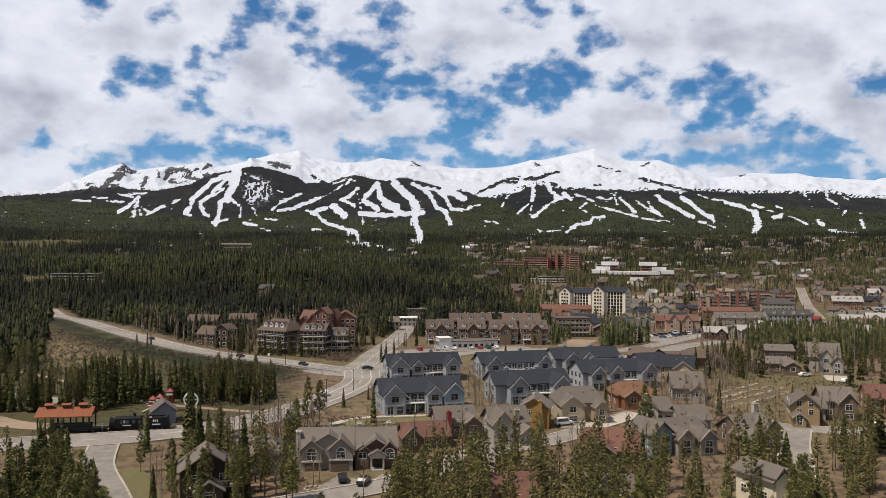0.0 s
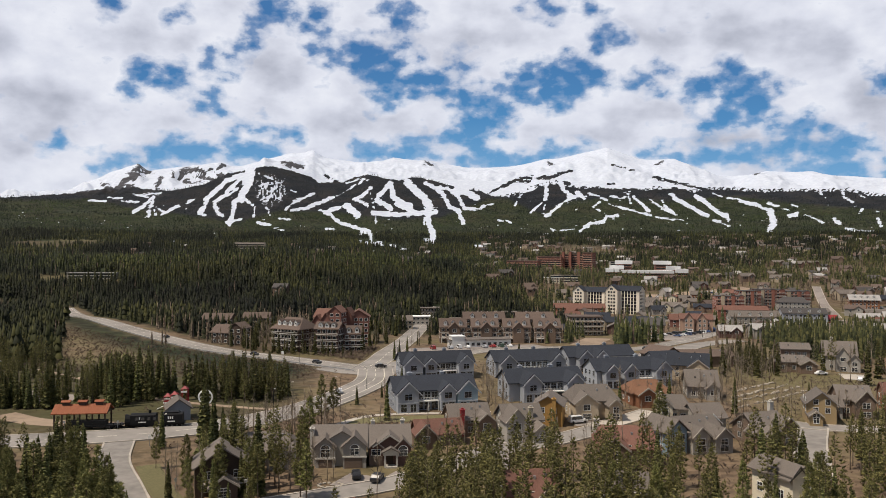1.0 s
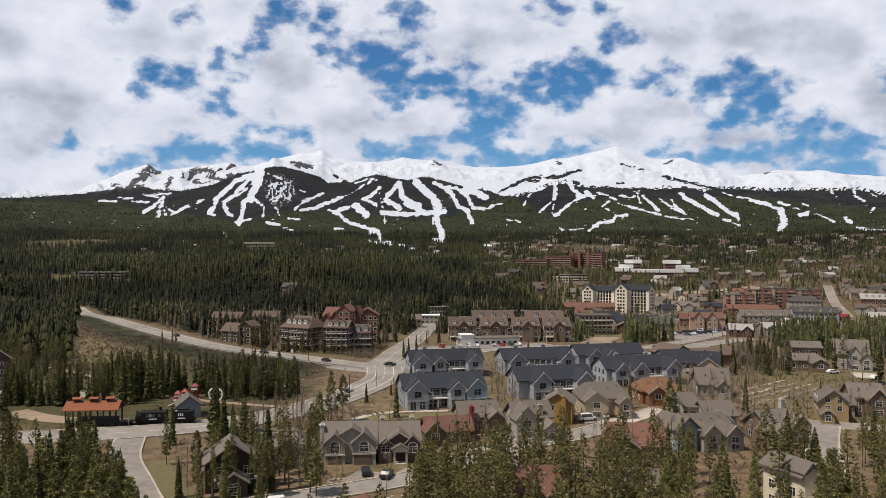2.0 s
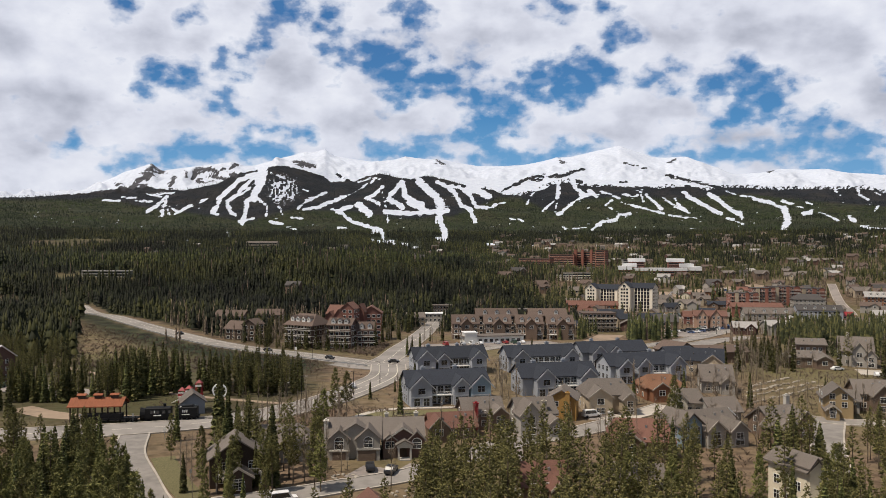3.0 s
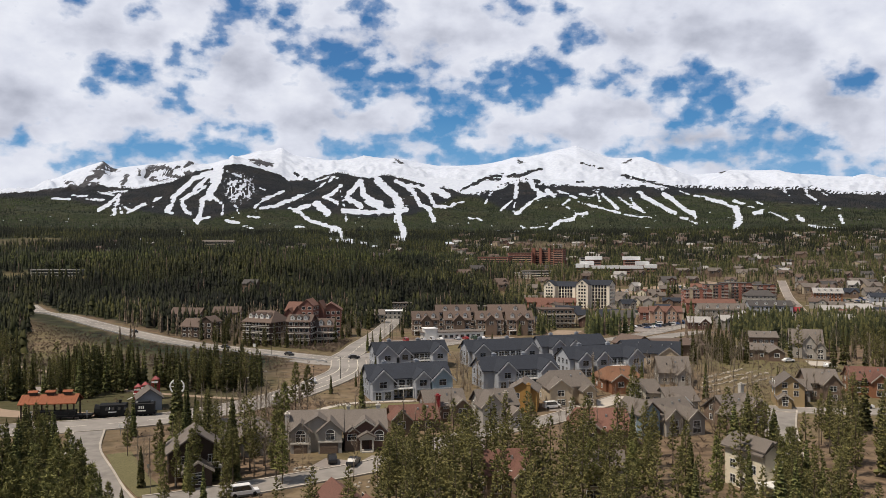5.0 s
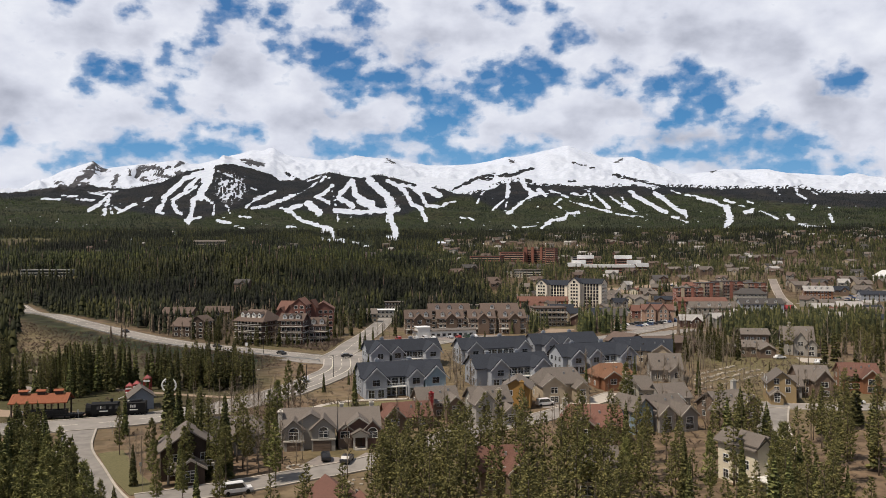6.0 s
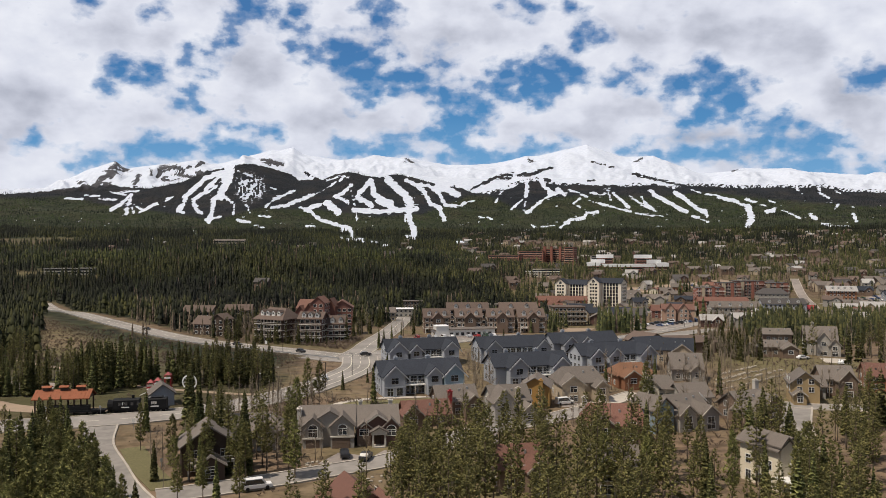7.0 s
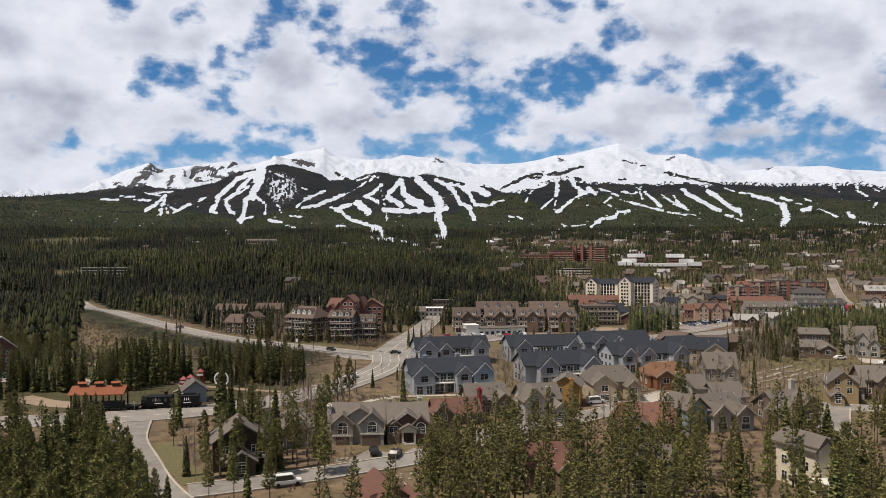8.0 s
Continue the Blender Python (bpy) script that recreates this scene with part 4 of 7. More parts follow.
def guard_rail():
    g = thing("guard_rail", 0, 0, 0, "steel guard rail on posts along the highway bank", "guard rail", z=0.0)
    strip("rail", HIGHWAY, 0.12, M_STEEL, 0.85, "", "", shift=-8.2, skirt=0.35, parent=g)
    c = smooth_line(HIGHWAY, 5.0)
    d = np.gradient(c, axis=0)
    nrm = np.stack([-d[:, 1], d[:, 0]], -1) / np.hypot(d[:, 0], d[:, 1])[:, None]
    me = shared(("post",), lambda bm: box(bm, -0.09, 0.09, -0.09, 0.09, -0.4, 0.9), [M_STEEL])
    for x, y in (c - nrm * 8.05)[::1]:
        part("post", me, None, g, at=pose(x, y, land_z(x, y)))


guard_rail()


# ---- houses near the camera ----
def house_grey(x, y, rot):
    h = thing("house", x, y, rot, "grey clapboard house with arched windows and shingle roof", "house", clear=9)
    a = wing(h, 0, 3.5, 11.2, 9, 4.7, 3.0, "x", W_GREY, R_GREY)
    b = wing(h, -3.0, -0.8, 4.2, 4.5, 4.6, 1.8, "y", W_GREY, R_GREY, over=0.45)
    c = wing(h, 3.3, -1.2, 5.0, 5.0, 4.7, 2.2, "y", W_GREY, R_GREY, over=0.45)
    wing(h, 0.6, 0.6, 6.4, 5.0, 5.6, 1.9, "y", W_GREY, R_GREY, over=0.4)
    one(h, b, "f", 0, 2.4, 1.9, 1.6, M_WHITE, True)
    one(h, c, "f", 0.0, 2.9, 1.8, 1.3, M_WHITE, True)
    slab_part("trim", h, -5.2, -0.8, -3.3, -3.05, 1.9, 2.2, M_TRIM)
    slab_part("trim", h, 0.7, 5.9, -3.95, -3.7, 2.3, 2.6, M_TRIM)
    door(h, c, "f", -0.1, 3.6, 2.1, M_BROWNDOOR, "garage_door")
    door(h, b, "f", 0.0, 2.6, 1.6, M_BROWNDOOR, "garage_door")
    rows(h, a, "l", 2, (1.0, 3.4), 1.1, 1.3)
    rows(h, a, "r", 2, (1.0, 3.4), 1.1, 1.3)
    chimney(h, -6.1, 1.2, 7.6, 0.9, 1.5, M_TRIM, -1)


def house_plum(x, y, rot):
    h = thing("house", x, y, rot, "plum-brown house with pale trim and a porch", "house", clear=8)
    a = wing(h, 0, 3.2, 8.8, 8.5, 4.4, 3.1, "x", W_PLUM, R_GREY)
    b = wing(h, 0.0, -0.6, 6.2, 3.6, 4.6, 2.1, "y", W_PLUM, R_GREY, over=0.5)
    c = wing(h, 2.9, -1.0, 3.4, 4.0, 4.0, 1.7, "y", W_PLUM, R_GREY, over=0.4)
    d = wing(h, -3.0, -0.8, 3.0, 3.6, 3.9, 1.2, "y", W_PLUM, R_GREY, over=0.4)
    one(h, c, "f", 0, 2.2, 1.9, 1.2, M_WHITE, True)
    one(h, d, "f", 0, 2.3, 1.8, 1.3, M_WHITE)
    extruded_trim(h, 0.0, -2.5, 6.5, 4.7, 2.15)
    p = wing(h, 0.2, -3.2, 3.4, 2.0, 3.2, 0.9, "y", M_TRIM, R_GREY, z0=2.6, over=0.35)
    for s in (-1.3, 1.3):
        slab_part("post", h, 0.2 + s - 0.2, 0.2 + s + 0.2, -4.15, -3.75, -1, 2.7, M_TRIM)
    slab_part("step", h, -0.9, 1.4, -4.8, -2.4, -1, 0.25, M_CONCRETE)
    door(h, b, "f", 0.0, 1.2, 2.2, M_DARKWOOD)
    door(h, d, "f", 0.0, 2.6, 2.0, M_BROWNDOOR, "garage_door")
    rows(h, a, "r", 2, (1.0, 3.2), 1.1, 1.3)
    rows(h, a, "l", 2, (1.0, 3.2), 1.1, 1.3)
    chimney(h, 3.2, 4.0, 8.4, 0.9, 0.9, M_TRIM, 4)
    chimney(h, -3.4, 6.0, 7.9, 0.8, 0.8, M_TRIM, 4)


M_EAVES = plain("weathered_eaves_board", (0.36, 0.32, 0.27), 0.8, 1, 0.15)


def extruded_trim(h, x, y, w, z, rise, mat=None):
    """Pale bargeboards along a gable."""
    bm = bmesh.new()
    extruded(bm, [(x - w / 2 - 0.5, z - 0.35), (x, z + rise + 0.05), (x + w / 2 + 0.5, z - 0.35), (x + w / 2 + 0.5, z - 0.75), (x, z + rise - 0.4), (x - w / 2 - 0.5, z - 0.75)], y - 0.45, y - 0.25)
    part("bargeboard", bm, mat or M_TRIM, h)


M_BROWNDOOR = plain("brown_door", (0.15, 0.11, 0.085), 0.7, 1, 0.15)


def house_plain(x, y, rot, w, d, e, rise, wall, roof, label, axis="x", cross=(), levels=(1.0, 3.4), chim=None, garage=None, balcony=None, hip=0.0, nf=3, ns=2, trim=None, cols=None):
    """A house with a main roof, cross gables (offset, width, forward, eaves, rise), windows, chimney, garage and balcony."""
    h = thing("house", x, y, rot, label, "house", clear=max(w, d) * 0.62)
    a = wing(h, 0, 0, w, d, e, rise, axis, wall, roof, hip=hip)
    rows(h, a, "f", nf, levels, 1.2, 1.35, trim)
    rows(h, a, visible_side(x), ns, levels, 1.1, 1.3, trim)
    for off, cw, fw, ce, cr in cross:
        c = wing(h, off, -d / 2 - fw / 2 + 0.6, cw, fw + 1.2 + d * 0.3, ce, cr, "y", wall, roof, over=0.45)
        one(h, c, "f", 0, ce - 1.9, min(1.8, cw * 0.4), 1.5, trim)
        front, s = -d / 2 - fw - d * 0.15, cr / (cw / 2)
        extruded_trim(h, off, front - 0.12, cw - 0.1, ce + 0.05 * s + 0.3, cw / 2 * s, trim or M_EAVES)
        if len(levels) > 1:
            one(h, c, "f", 0, levels[0] * 0.6, min(2.2, cw * 0.5), 1.5, trim)
    if axis == "x" and w > 8:
        for k, vx in enumerate((-0.22, 0.08, 0.31)):
            z = e + rise * (0.45 + 0.12 * k)
            vy = -d / 2 * (0.55 - 0.12 * k)
            slab_part("roof_vent", h, vx * w - 0.2, vx * w + 0.2, vy - 0.2, vy + 0.2, z, z + 0.75, M_STEEL if k else R_DARK)
    if chim:
        chimney(h, chim[0], chim[1], chim[2], 1.1, 1.0, chim[3] if len(chim) > 3 else M_STONE, 0)
    if garage is not None:
        door(h, a, "f", garage, 4.2, 2.2, M_BROWNDOOR, "garage_door")
    if balcony:
        deck(h, balcony[0], balcony[1], -d / 2 - 2.0, -d / 2, balcony[2], trim or M_TRIM)
    return h


house_grey(-25.5, 168.5, 6)
house_plum(-14.8, 170, 8)
house_plain(-43, 171, 12, 14, 10, 3.6, 2.6, W_GREY, R_GREY, "low grey house half hidden by pines", hip=3, levels=(1.0,), cross=((3.5, 5, 2, 3.6, 1.8),))
house_plain(-46, 150, 20, 10, 8, 5.6, 3.4, M_DARKWOOD, R_GREY, "dark timber house with stacked decks", axis="y", balcony=(-4, 4.5, 2.8), cross=((0, 5, 3, 3.0, 1.6),))
house_plain(2.7, 198, 14, 10, 8, 4.4, 3.0, W_BROWN, R_GREY, "brown house with a grey roof and red chimney", cross=((3.4, 4.6, 2, 4.2, 1.9),), chim=(-2.2, -4.3, 6.8, M_RED))
house_plain(-4.6, 188, 14, 11, 7, 3.0, 2.6, W_BROWN, R_RUST, "low house with rust-red shingle roof", cross=((-4.2, 4.4, 2.2, 3.6, 2.2),), levels=(1.0,))
house_plain(16, 196, 12, 9.5, 9, 4.8, 3.0, W_GREY, R_GREY, "grey house with white framed windows and chimney", cross=((-2.8, 5.2, 2.5, 5.2, 3.0), (3.2, 4.0, 4.0, 3.0, 1.6)), chim=(1.8, -4.0, 7.6, M_STONE), balcony=(0.5, 4.8, 2.6))
house_plain(25.5, 210, -12, 7.6, 9, 5.6, 2.3, W_OCHRE, R_GREY, "ochre log-sided house with a tall chimney", axis="y", chim=(1.6, -5.1, 7.4, W_OCHRE), levels=(1.2, 3.6), nf=2)
house_plain(38.5, 220, 6, 13, 10, 5.2, 3.4, W_TAN, R_GREY, "tan house with broad grey roof and garage", cross=((-3.5, 6.5, 2, 5.0, 2.4), (4.4, 3.6, 2.8, 4.4, 1.6)), garage=-0.5, hip=2.5)
house_plain(58.5, 239, 8, 12, 11, 3.9, 2.9, W_RUST, R_CEDAR, "rust-coloured house with a low orange cedar roof", cross=((-2.5, 5.5, 1.6, 3.9, 1.8), (3.6, 4.2, 2.4, 3.2, 1.4)), hip=3.0, balcony=(-4, 4, 2.2), levels=(0.8,))
house_plain(38, 173, -6, 13, 11, 4.2, 3.4, W_BROWN, R_BRICKRED, "house with a big faded red shingle roof", cross=((-3.4, 6.0, 3.0, 4.8, 2.2),), hip=1.5, chim=(-6.2, 2.5, 8.4, M_TRIM))
house_plain(57.5, 205, -10, 8, 9, 6.0, 2.6, M_CREAM, R_GREY, "cream stucco house with grey hipped roof", cross=((-2.6, 3.8, 2, 7.0, 1.8),), chim=(-3.8, -3.4, 9.8, M_CREAM), hip=2)
house_plain(49, 181, 28, 5.8, 8, 5.6, 2.4, W_BLUE, R_GREY, "blue clapboard house under grey gables", axis="y")
house_plain(57, 187, 18, 10.5, 9, 4.2, 2.8, W_GREY, R_GREY, "grey roofed house with small front gables", cross=((-3, 4.6, 2.4, 4.0, 2.0), (2.4, 4.6, 3.4, 3.8, 2.0)))
house_plain(64, 200, 12, 8, 8, 4.6, 2.8, W_GREY, R_GREY, "grey house with white bargeboard gable", cross=((-2, 4.2, 2.6, 4.2, 2.0),), trim=M_WHITE)
house_plain(75, 191, 20, 9, 9, 3.9, 3.2, W_BROWN, R_GREY, "brown house with wide grey roof and dark gable", cross=((2.5, 4.6, 1.2, 4.8, 2.2), (-3.5, 5.0, 3.6, 3.4, 2.0)), chim=(5.0, 2.0, 9.0, M_TRIM))
house_plain(100, 213.5, -16, 7.2, 9, 5.6, 2.9, W_MUSTARD, R_GREY, "mustard gabled house with a garage below", axis="y", cross=((-1.8, 3.2, 1.6, 2.8, 1.2),), levels=(3.2, 5.4), nf=2)
house_plain(105.5, 220, -12, 6, 7, 3.6, 2.2, W_GREY, R_GREY, "low grey garage wing with snow-white door", garage=0.0, levels=(2.6,), trim=M_WHITE)
house_plain(114, 224, -10, 8.5, 9, 5.0, 3.0, W_BROWN, R_GREY, "grey house with a steep dark front gable", cross=((1.5, 4.8, 2.6, 5.0, 2.8),))
house_plain(157, 318, -20, 12, 11, 6.4, 5.0, W_GREY, R_GREY, "large grey hillside house with steep gables", cross=((0.6, 5.0, 2.0, 6.4, 3.6), (4.6, 4.2, 2.6, 4.8, 2.6)), levels=(1.2, 4.0), chim=(-2.5, 2, 12.6, M_TRIM))
house_plain(134, 310, -10, 15, 10, 4.2, 2.0, W_BROWN, R_GREY, "low brown house with layered grey roofs", cross=((4.5, 6.0, 3.0, 3.8, 1.6),), hip=3, levels=(1.4,))
house_plain(138, 317, -10, 11, 8, 8.6, 1.9, W_BROWN, R_GREY, "brown upper house with a broad shed roof", levels=(6.0,), nf=4)
house_plain(131, 229, -14, 10, 9, 4.8, 3.0, W_RUST, R_RUST, "rust-brown house among tall pines", cross=((2, 4.6, 2, 4.6, 2.2),))
house_plain(-14.5, 120, 24, 8.5, 9, 3.7, 3.1, W_BROWN, R_RUST, "brown house with rust-red roof under pines", axis="y", cross=((3.5, 5.0, 1.0, 3.4, 2.2),))
house_plain(13, 139, 10, 9, 8, 4.4, 3.0, W_BROWN, R_RUST, "brown house hidden in the pine trees", cross=((2, 4, 1.6, 4.4, 1.8),))
house_plain(30, 139, -8, 8, 8, 4.4, 2.8, W_TAN, R_GREY, "tan house hidden in the pine trees", cross=((-1.5, 4.4, 2, 4.8, 2.0),), trim=M_WHITE)
house_plain(79, 250, -8, 9.5, 10, 4.0, 4.2, W_GREY, R_GREY, "grey house with a tall sloping roof by the bank", cross=((2.6, 4.0, 1.6, 3.6, 1.8),), levels=(0.9,), nf=4)


def house_tall(x, y, rot):
    h = thing("house", x, y, rot, "tall cream house with white decks among pines", "house", clear=4.5)
    a = wing(h, 0, 0, 5.6, 9, 7.4, 1.8, "y", M_CREAM, R_GREY, over=0.7)
    wing(h, -1.4, -3.4, 2.6, 3.4, 8.2, 1.3, "y", M_CREAM, R_GREY, over=0.5)
    one(h, a, "f", 0.35, 5.0, 1.6, 1.2, M_WHITE, True)
    rows(h, a, "f", 2, (0.6, 3.2), 1.3, 1.5)
    rows(h, a, "l", 3, (0.6, 3.4), 1.2, 1.5)
    deck(h, -4.0, 3.4, -8.5, -4.5, 2.7, M_WHITE)
    deck(h, -1, 3.0, -6.6, -4.5, 5.0, M_WHITE, posts=False)
    for s in (-3.2, 0.0, 3.0):
        slab_part("post", h, s - 0.15, s + 0.15, -8.4, -8.1, -2, 2.7, M_WHITE)


house_tall(59, 140, 22)
KEEP_OFF.extend([(54, 129, 6.0), (49.5, 119, 5.5), (45.5, 110, 5.0), (41.5, 100, 5.0)])


# ---- blue townhouses ----
M_PALEBLUE = plain("pale_blue_grey_trim", (0.42, 0.44, 0.47), 0.7, 1, 0.12)


def townhouse(x, y, rot, w, gables, tint=None, porch=None, label="blue-grey townhouse row with slate roof and white trim"):
    h = thing("townhouse", x, y, rot, label, "townhouse", "blue townhouse rows", clear=w * 0.5)
    wall = W_BLUEGREY
    a = wing(h, 0, 0, w, 11, 5.8, 3.3, "x", wall, R_SLATE)
    lo, hi = 0.9, 3.7
    for off, gw, fw in gables:
        c = wing(h, off, -5.0 - fw / 2, gw, fw + 6, 5.9, gw * 0.5, "y", tint if tint and off > w * 0.2 else wall, R_SLATE, over=0.45)
        one(h, c, "f", 0, hi, 2.1, 1.7, M_PALEBLUE)
        extruded_trim(h, off, -8.0 - fw - 0.5, gw + 0.9, 5.9 - 0.45, (gw + 0.9) * 0.5, M_PALEBLUE)
        for s in (-0.45, 0.45):
            one(h, c, "f", s, lo - 0.6, 1.7, 2.2, M_PALEBLUE)
        slab_part("trim", h, off - gw / 2 - 0.05, off + gw / 2 + 0.05, -8.12 - fw, -8.0 - fw, 2.7, 3.0, M_PALEBLUE)
    edges = sorted([(g[0] - g[1] / 2, g[0] + g[1] / 2) for g in gables])
    spans = [(p[1], q[0]) for p, q in zip(edges[:-1], edges[1:]) if q[0] - p[1] > 2.5]
    for x0, x1 in spans:
        deck(h, x0 + 0.2, x1 - 0.2, -7.4, -5.5, 2.9, M_WHITE, posts=True)
        n = max(2, int((x1 - x0) / 2))
        for k in range(n):
            xx = x0 + (k + 0.5) * (x1 - x0) / n
            window(h, xx, -5.5, 3.1, 0, 1.75, 2.1, M_PALEBLUE)
            window(h, xx, -5.5, 0.2, 0, 1.75, 2.2, M_PALEBLUE)
    rows(h, a, "l", 3, (lo, hi), 1.3, 1.6, M_PALEBLUE)
    if porch:
        slab_part("porch_roof", h, porch[0], porch[1], -9.6, -6.4, 2.9, 3.25, M_WHITE, "broad white flat porch roof")
        for a_ in np.linspace(porch[0] + 0.3, porch[1] - 0.3, 4):
            slab_part("post", h, a_ - 0.1, a_ + 0.1, -9.5, -9.3, -1, 2.9, M_WHITE)
    for cx in (-w * 0.27, w * 0.14):
        chimney(h, cx, 0.6, 9.9, 1.3, 1.0, W_BLUEGREY, 5)
    return h


townhouse(-7.5, 232, 16, 24.5, ((-9.0, 6.2, 1.2), (3.0, 4.4, 0.8), (8.8, 6.0, 1.4)), W_BLUE)
townhouse(-8, 286, 16, 27, ((-10, 6.6, 1.2), (-3.5, 4.2, 0.8), (9.6, 5.6, 1.2)))
townhouse(27, 247, 16, 25, ((-6, 6.0, 1.2), (8.2, 5.4, 1.2)))
townhouse(26, 292, 16, 27, ((-9.5, 6.0, 1.2), (10, 5.6, 1.2)), porch=(-5, 8))
townhouse(56, 309, 16, 28, ((-8.5, 5.6, 1.2), (-1.5, 5.0, 0.8)), porch=(2, 15))
townhouse(60, 272, 16, 28, ((-9.8, 5.0, 1.0), (-3.0, 5.0, 1.0), (9.6, 6.0, 1.2)))
house_plain(86, 286, -18, 14, 11, 5.2, 3.6, W_TAN, R_SLATE, "tan house under a slate-blue roof", cross=((3.6, 7.0, 2.4, 5.0, 2.6),), levels=(1.0, 3.2))
house_plain(79, 296, 18, 11, 10, 5.4, 3.0, W_BLUEGREY, R_SLATE, "blue-grey house with slate roof", cross=((-2, 5, 1.6, 5, 2.4),))
house_plain(84, 316, 30, 11, 12, 5.6, 3.0, W_BROWN, R_BROWN, "brown house with low-pitched gable roof", axis="y")
house_plain(103, 322, 8, 22, 9, 4.6, 2.2, W_BROWN, R_BROWN, "long low brown-roofed building")


# ---- lodges and shops across the crossing ----
def block(name, x, y, rot, w, d, floors, wall, roof, label, category="building", fh=2.9, rise=0.0, nf=6, ns=3, trim=None, balconies=False, over=0.5, hip=0.0, axis="x", bands=None, group="", dormers=0, simple=True, parapet=0.0, strips=False):
    """A larger building: storeys of windows, floor bands or balconies, and a flat or pitched roof."""
    b = thing(name, x, y, rot, label, category, group, clear=max(w, d) * 0.6)
    hgt = floors * fh
    a = wing(b, 0, 0, w, d, hgt, rise, axis, wall, roof, z0=-4, over=over, hip=hip, flat=rise == 0, parapet=parapet)
    levels = [k * fh + 0.8 for k in range(floors)]
    if strips:
        for z in levels:
            slab_part("window_band", b, -w / 2 + 1, w / 2 - 1, -d / 2 - 0.06, -d / 2 + 0.2, z, z + 1.5, M_GLASS, "dark glazed window band")
    else:
        rows(b, a, "f", nf, levels, min(1.6, w / nf * 0.55), 1.4, trim, simple, span=0.92)
        rows(b, a, visible_side(x), ns, levels, 1.3, 1.4, trim, simple, span=0.9)
    for k in range(1, floors):
        if balconies:
            z = k * fh
            slab_part("balcony", b, -w / 2 - 0.2, w / 2 + 0.2, -d / 2 - 1.5, -d / 2, z - 0.12, z + 0.1, bands or M_TRIM)
            slab_part("railing", b, -w / 2 - 0.2, w / 2 + 0.2, -d / 2 - 1.5, -d / 2 - 1.42, z + 0.75, z + 0.95, bands or M_TRIM)
            if ns:
                slab_part("balcony", b, w / 2, w / 2 + 1.3, -d / 2, d / 2, z - 0.12, z + 0.1, bands or M_TRIM)
        elif bands:
            slab_part("band", b, -w / 2 - 0.12, w / 2 + 0.12, -d / 2 - 0.12, d / 2 + 0.12, k * fh - 0.15, k * fh + 0.1, bands)
    for k in range(dormers):
        xx = (k + 0.5) / dormers * w * 0.86 - w * 0.43
        c = wing(b, xx, -d * 0.3, 1.9, 3.2, hgt + rise * 0.42 + 1.0, 0.9, "y", trim or M_WHITE, roof, z0=hgt, over=0.25, slab=0.15)
        one(b, c, "f", 0, hgt + rise * 0.42, 0.9, 0.8, M_WHITE)
    return b


block("lodge", -78.5, 373, -28, 15.5, 13, 4, W_LODGE, R_BROWN, "dark timber lodge with four floors of balconies", "lodge", rise=4.2, balconies=True, nf=7, hip=4, dormers=4, over=1.4)
block("lodge", -60.5, 367, -8, 11, 10, 4, W_PLUM, R_BROWN, "plum-brown lodge with white dormers", "lodge", rise=2.6, balconies=True, nf=4, dormers=3, over=0.8)
block("lodge", -50, 372, 6, 9, 10, 3, W_PLUM, R_BROWN, "plum-brown gabled lodge at the crossing", "lodge", rise=3.4, balconies=True, nf=3, dormers=2)
block("lodge", -66, 408, -12, 16, 12, 5, W_PINK, R_PLUM, "dusty red condominium with steep roofs", "lodge", rise=4.0, nf=6, axis="x")
block("lodge", -62, 401, -12, 7, 9, 6, W_PINK, R_PLUM, "dusty red stair tower of the condominium", "lodge", rise=3.0, nf=2, axis="y")
block("lodge", -52.5, 414, 5, 11.5, 12, 5, W_PINK, R_PLUM, "dusty red condominium block beside the street", "lodge", rise=3.6, nf=4, axis="y")
for xx, yy, w in ((-72, 403, 5.5), (-67, 400, 5.0), (-57, 407.5, 5.0)):
    g_ = thing("gabled_bay", xx, yy, -12, "dusty red gabled bay of the condominium", "lodge", clear=3)
    a_ = wing(g_, 0, 0, w, 6, 12.5 + (xx + 70) * 0.25, 3.6, "y", W_PINK, R_PLUM, z0=-3)
    rows(g_, a_, "f", 2, (2.5, 5.5, 8.5), 1.2, 1.4, M_TRIM, True)
block("lodge", -118, 402, -18, 18, 11, 2, M_DARKWOOD, R_BROWN, "dark low lodge under brown roofs", "lodge", rise=3.6, nf=5)
block("lodge", -112, 396, -18, 8, 8, 3, M_DARKWOOD, R_BROWN, "dark gabled lodge wing above the highway", "lodge", rise=2.6, nf=2, axis="y")
block("lodge", -138, 445, -10, 18, 10, 3, W_BROWN, R_BROWN, "brown lodge in the forest edge", "lodge", rise=3.0, nf=5)
block("lodge", -122, 470, 0, 16, 10, 3, W_BROWN, R_BROWN, "brown lodge half hidden by conifers", "lodge", rise=3.0, nf=5)
for k, (xx, yy) in enumerate(((-2, 425), (15.5, 427), (33, 428), (50, 428))):
    b = block("condominium", xx, yy, 4, 14.5, 12, 3, W_BROWN, R_BROWN, "brown-roofed condominium with pale gable trim", "condominium", rise=4.2, nf=5, trim=M_WHITE, bands=M_TRIM, dormers=3, group="condominium row")
    c = wing(b, 0.5, -7, 6, 5, 8.4, 3.0, "y", W_BROWN, R_BROWN, over=0.6)
    one(b, c, "f", 0, 6.2, 2.0, 1.8, M_WHITE)
    deck(b, -6.6, 6.6, -8.4, -6.0, 3.0, M_WHITE, posts=True)
block("condominium", 16, 452, 4, 24, 11, 4, W_BROWN, R_BROWN, "rear condominium with three dormers", "condominium", rise=3.6, nf=6, dormers=3, group="condominium row")
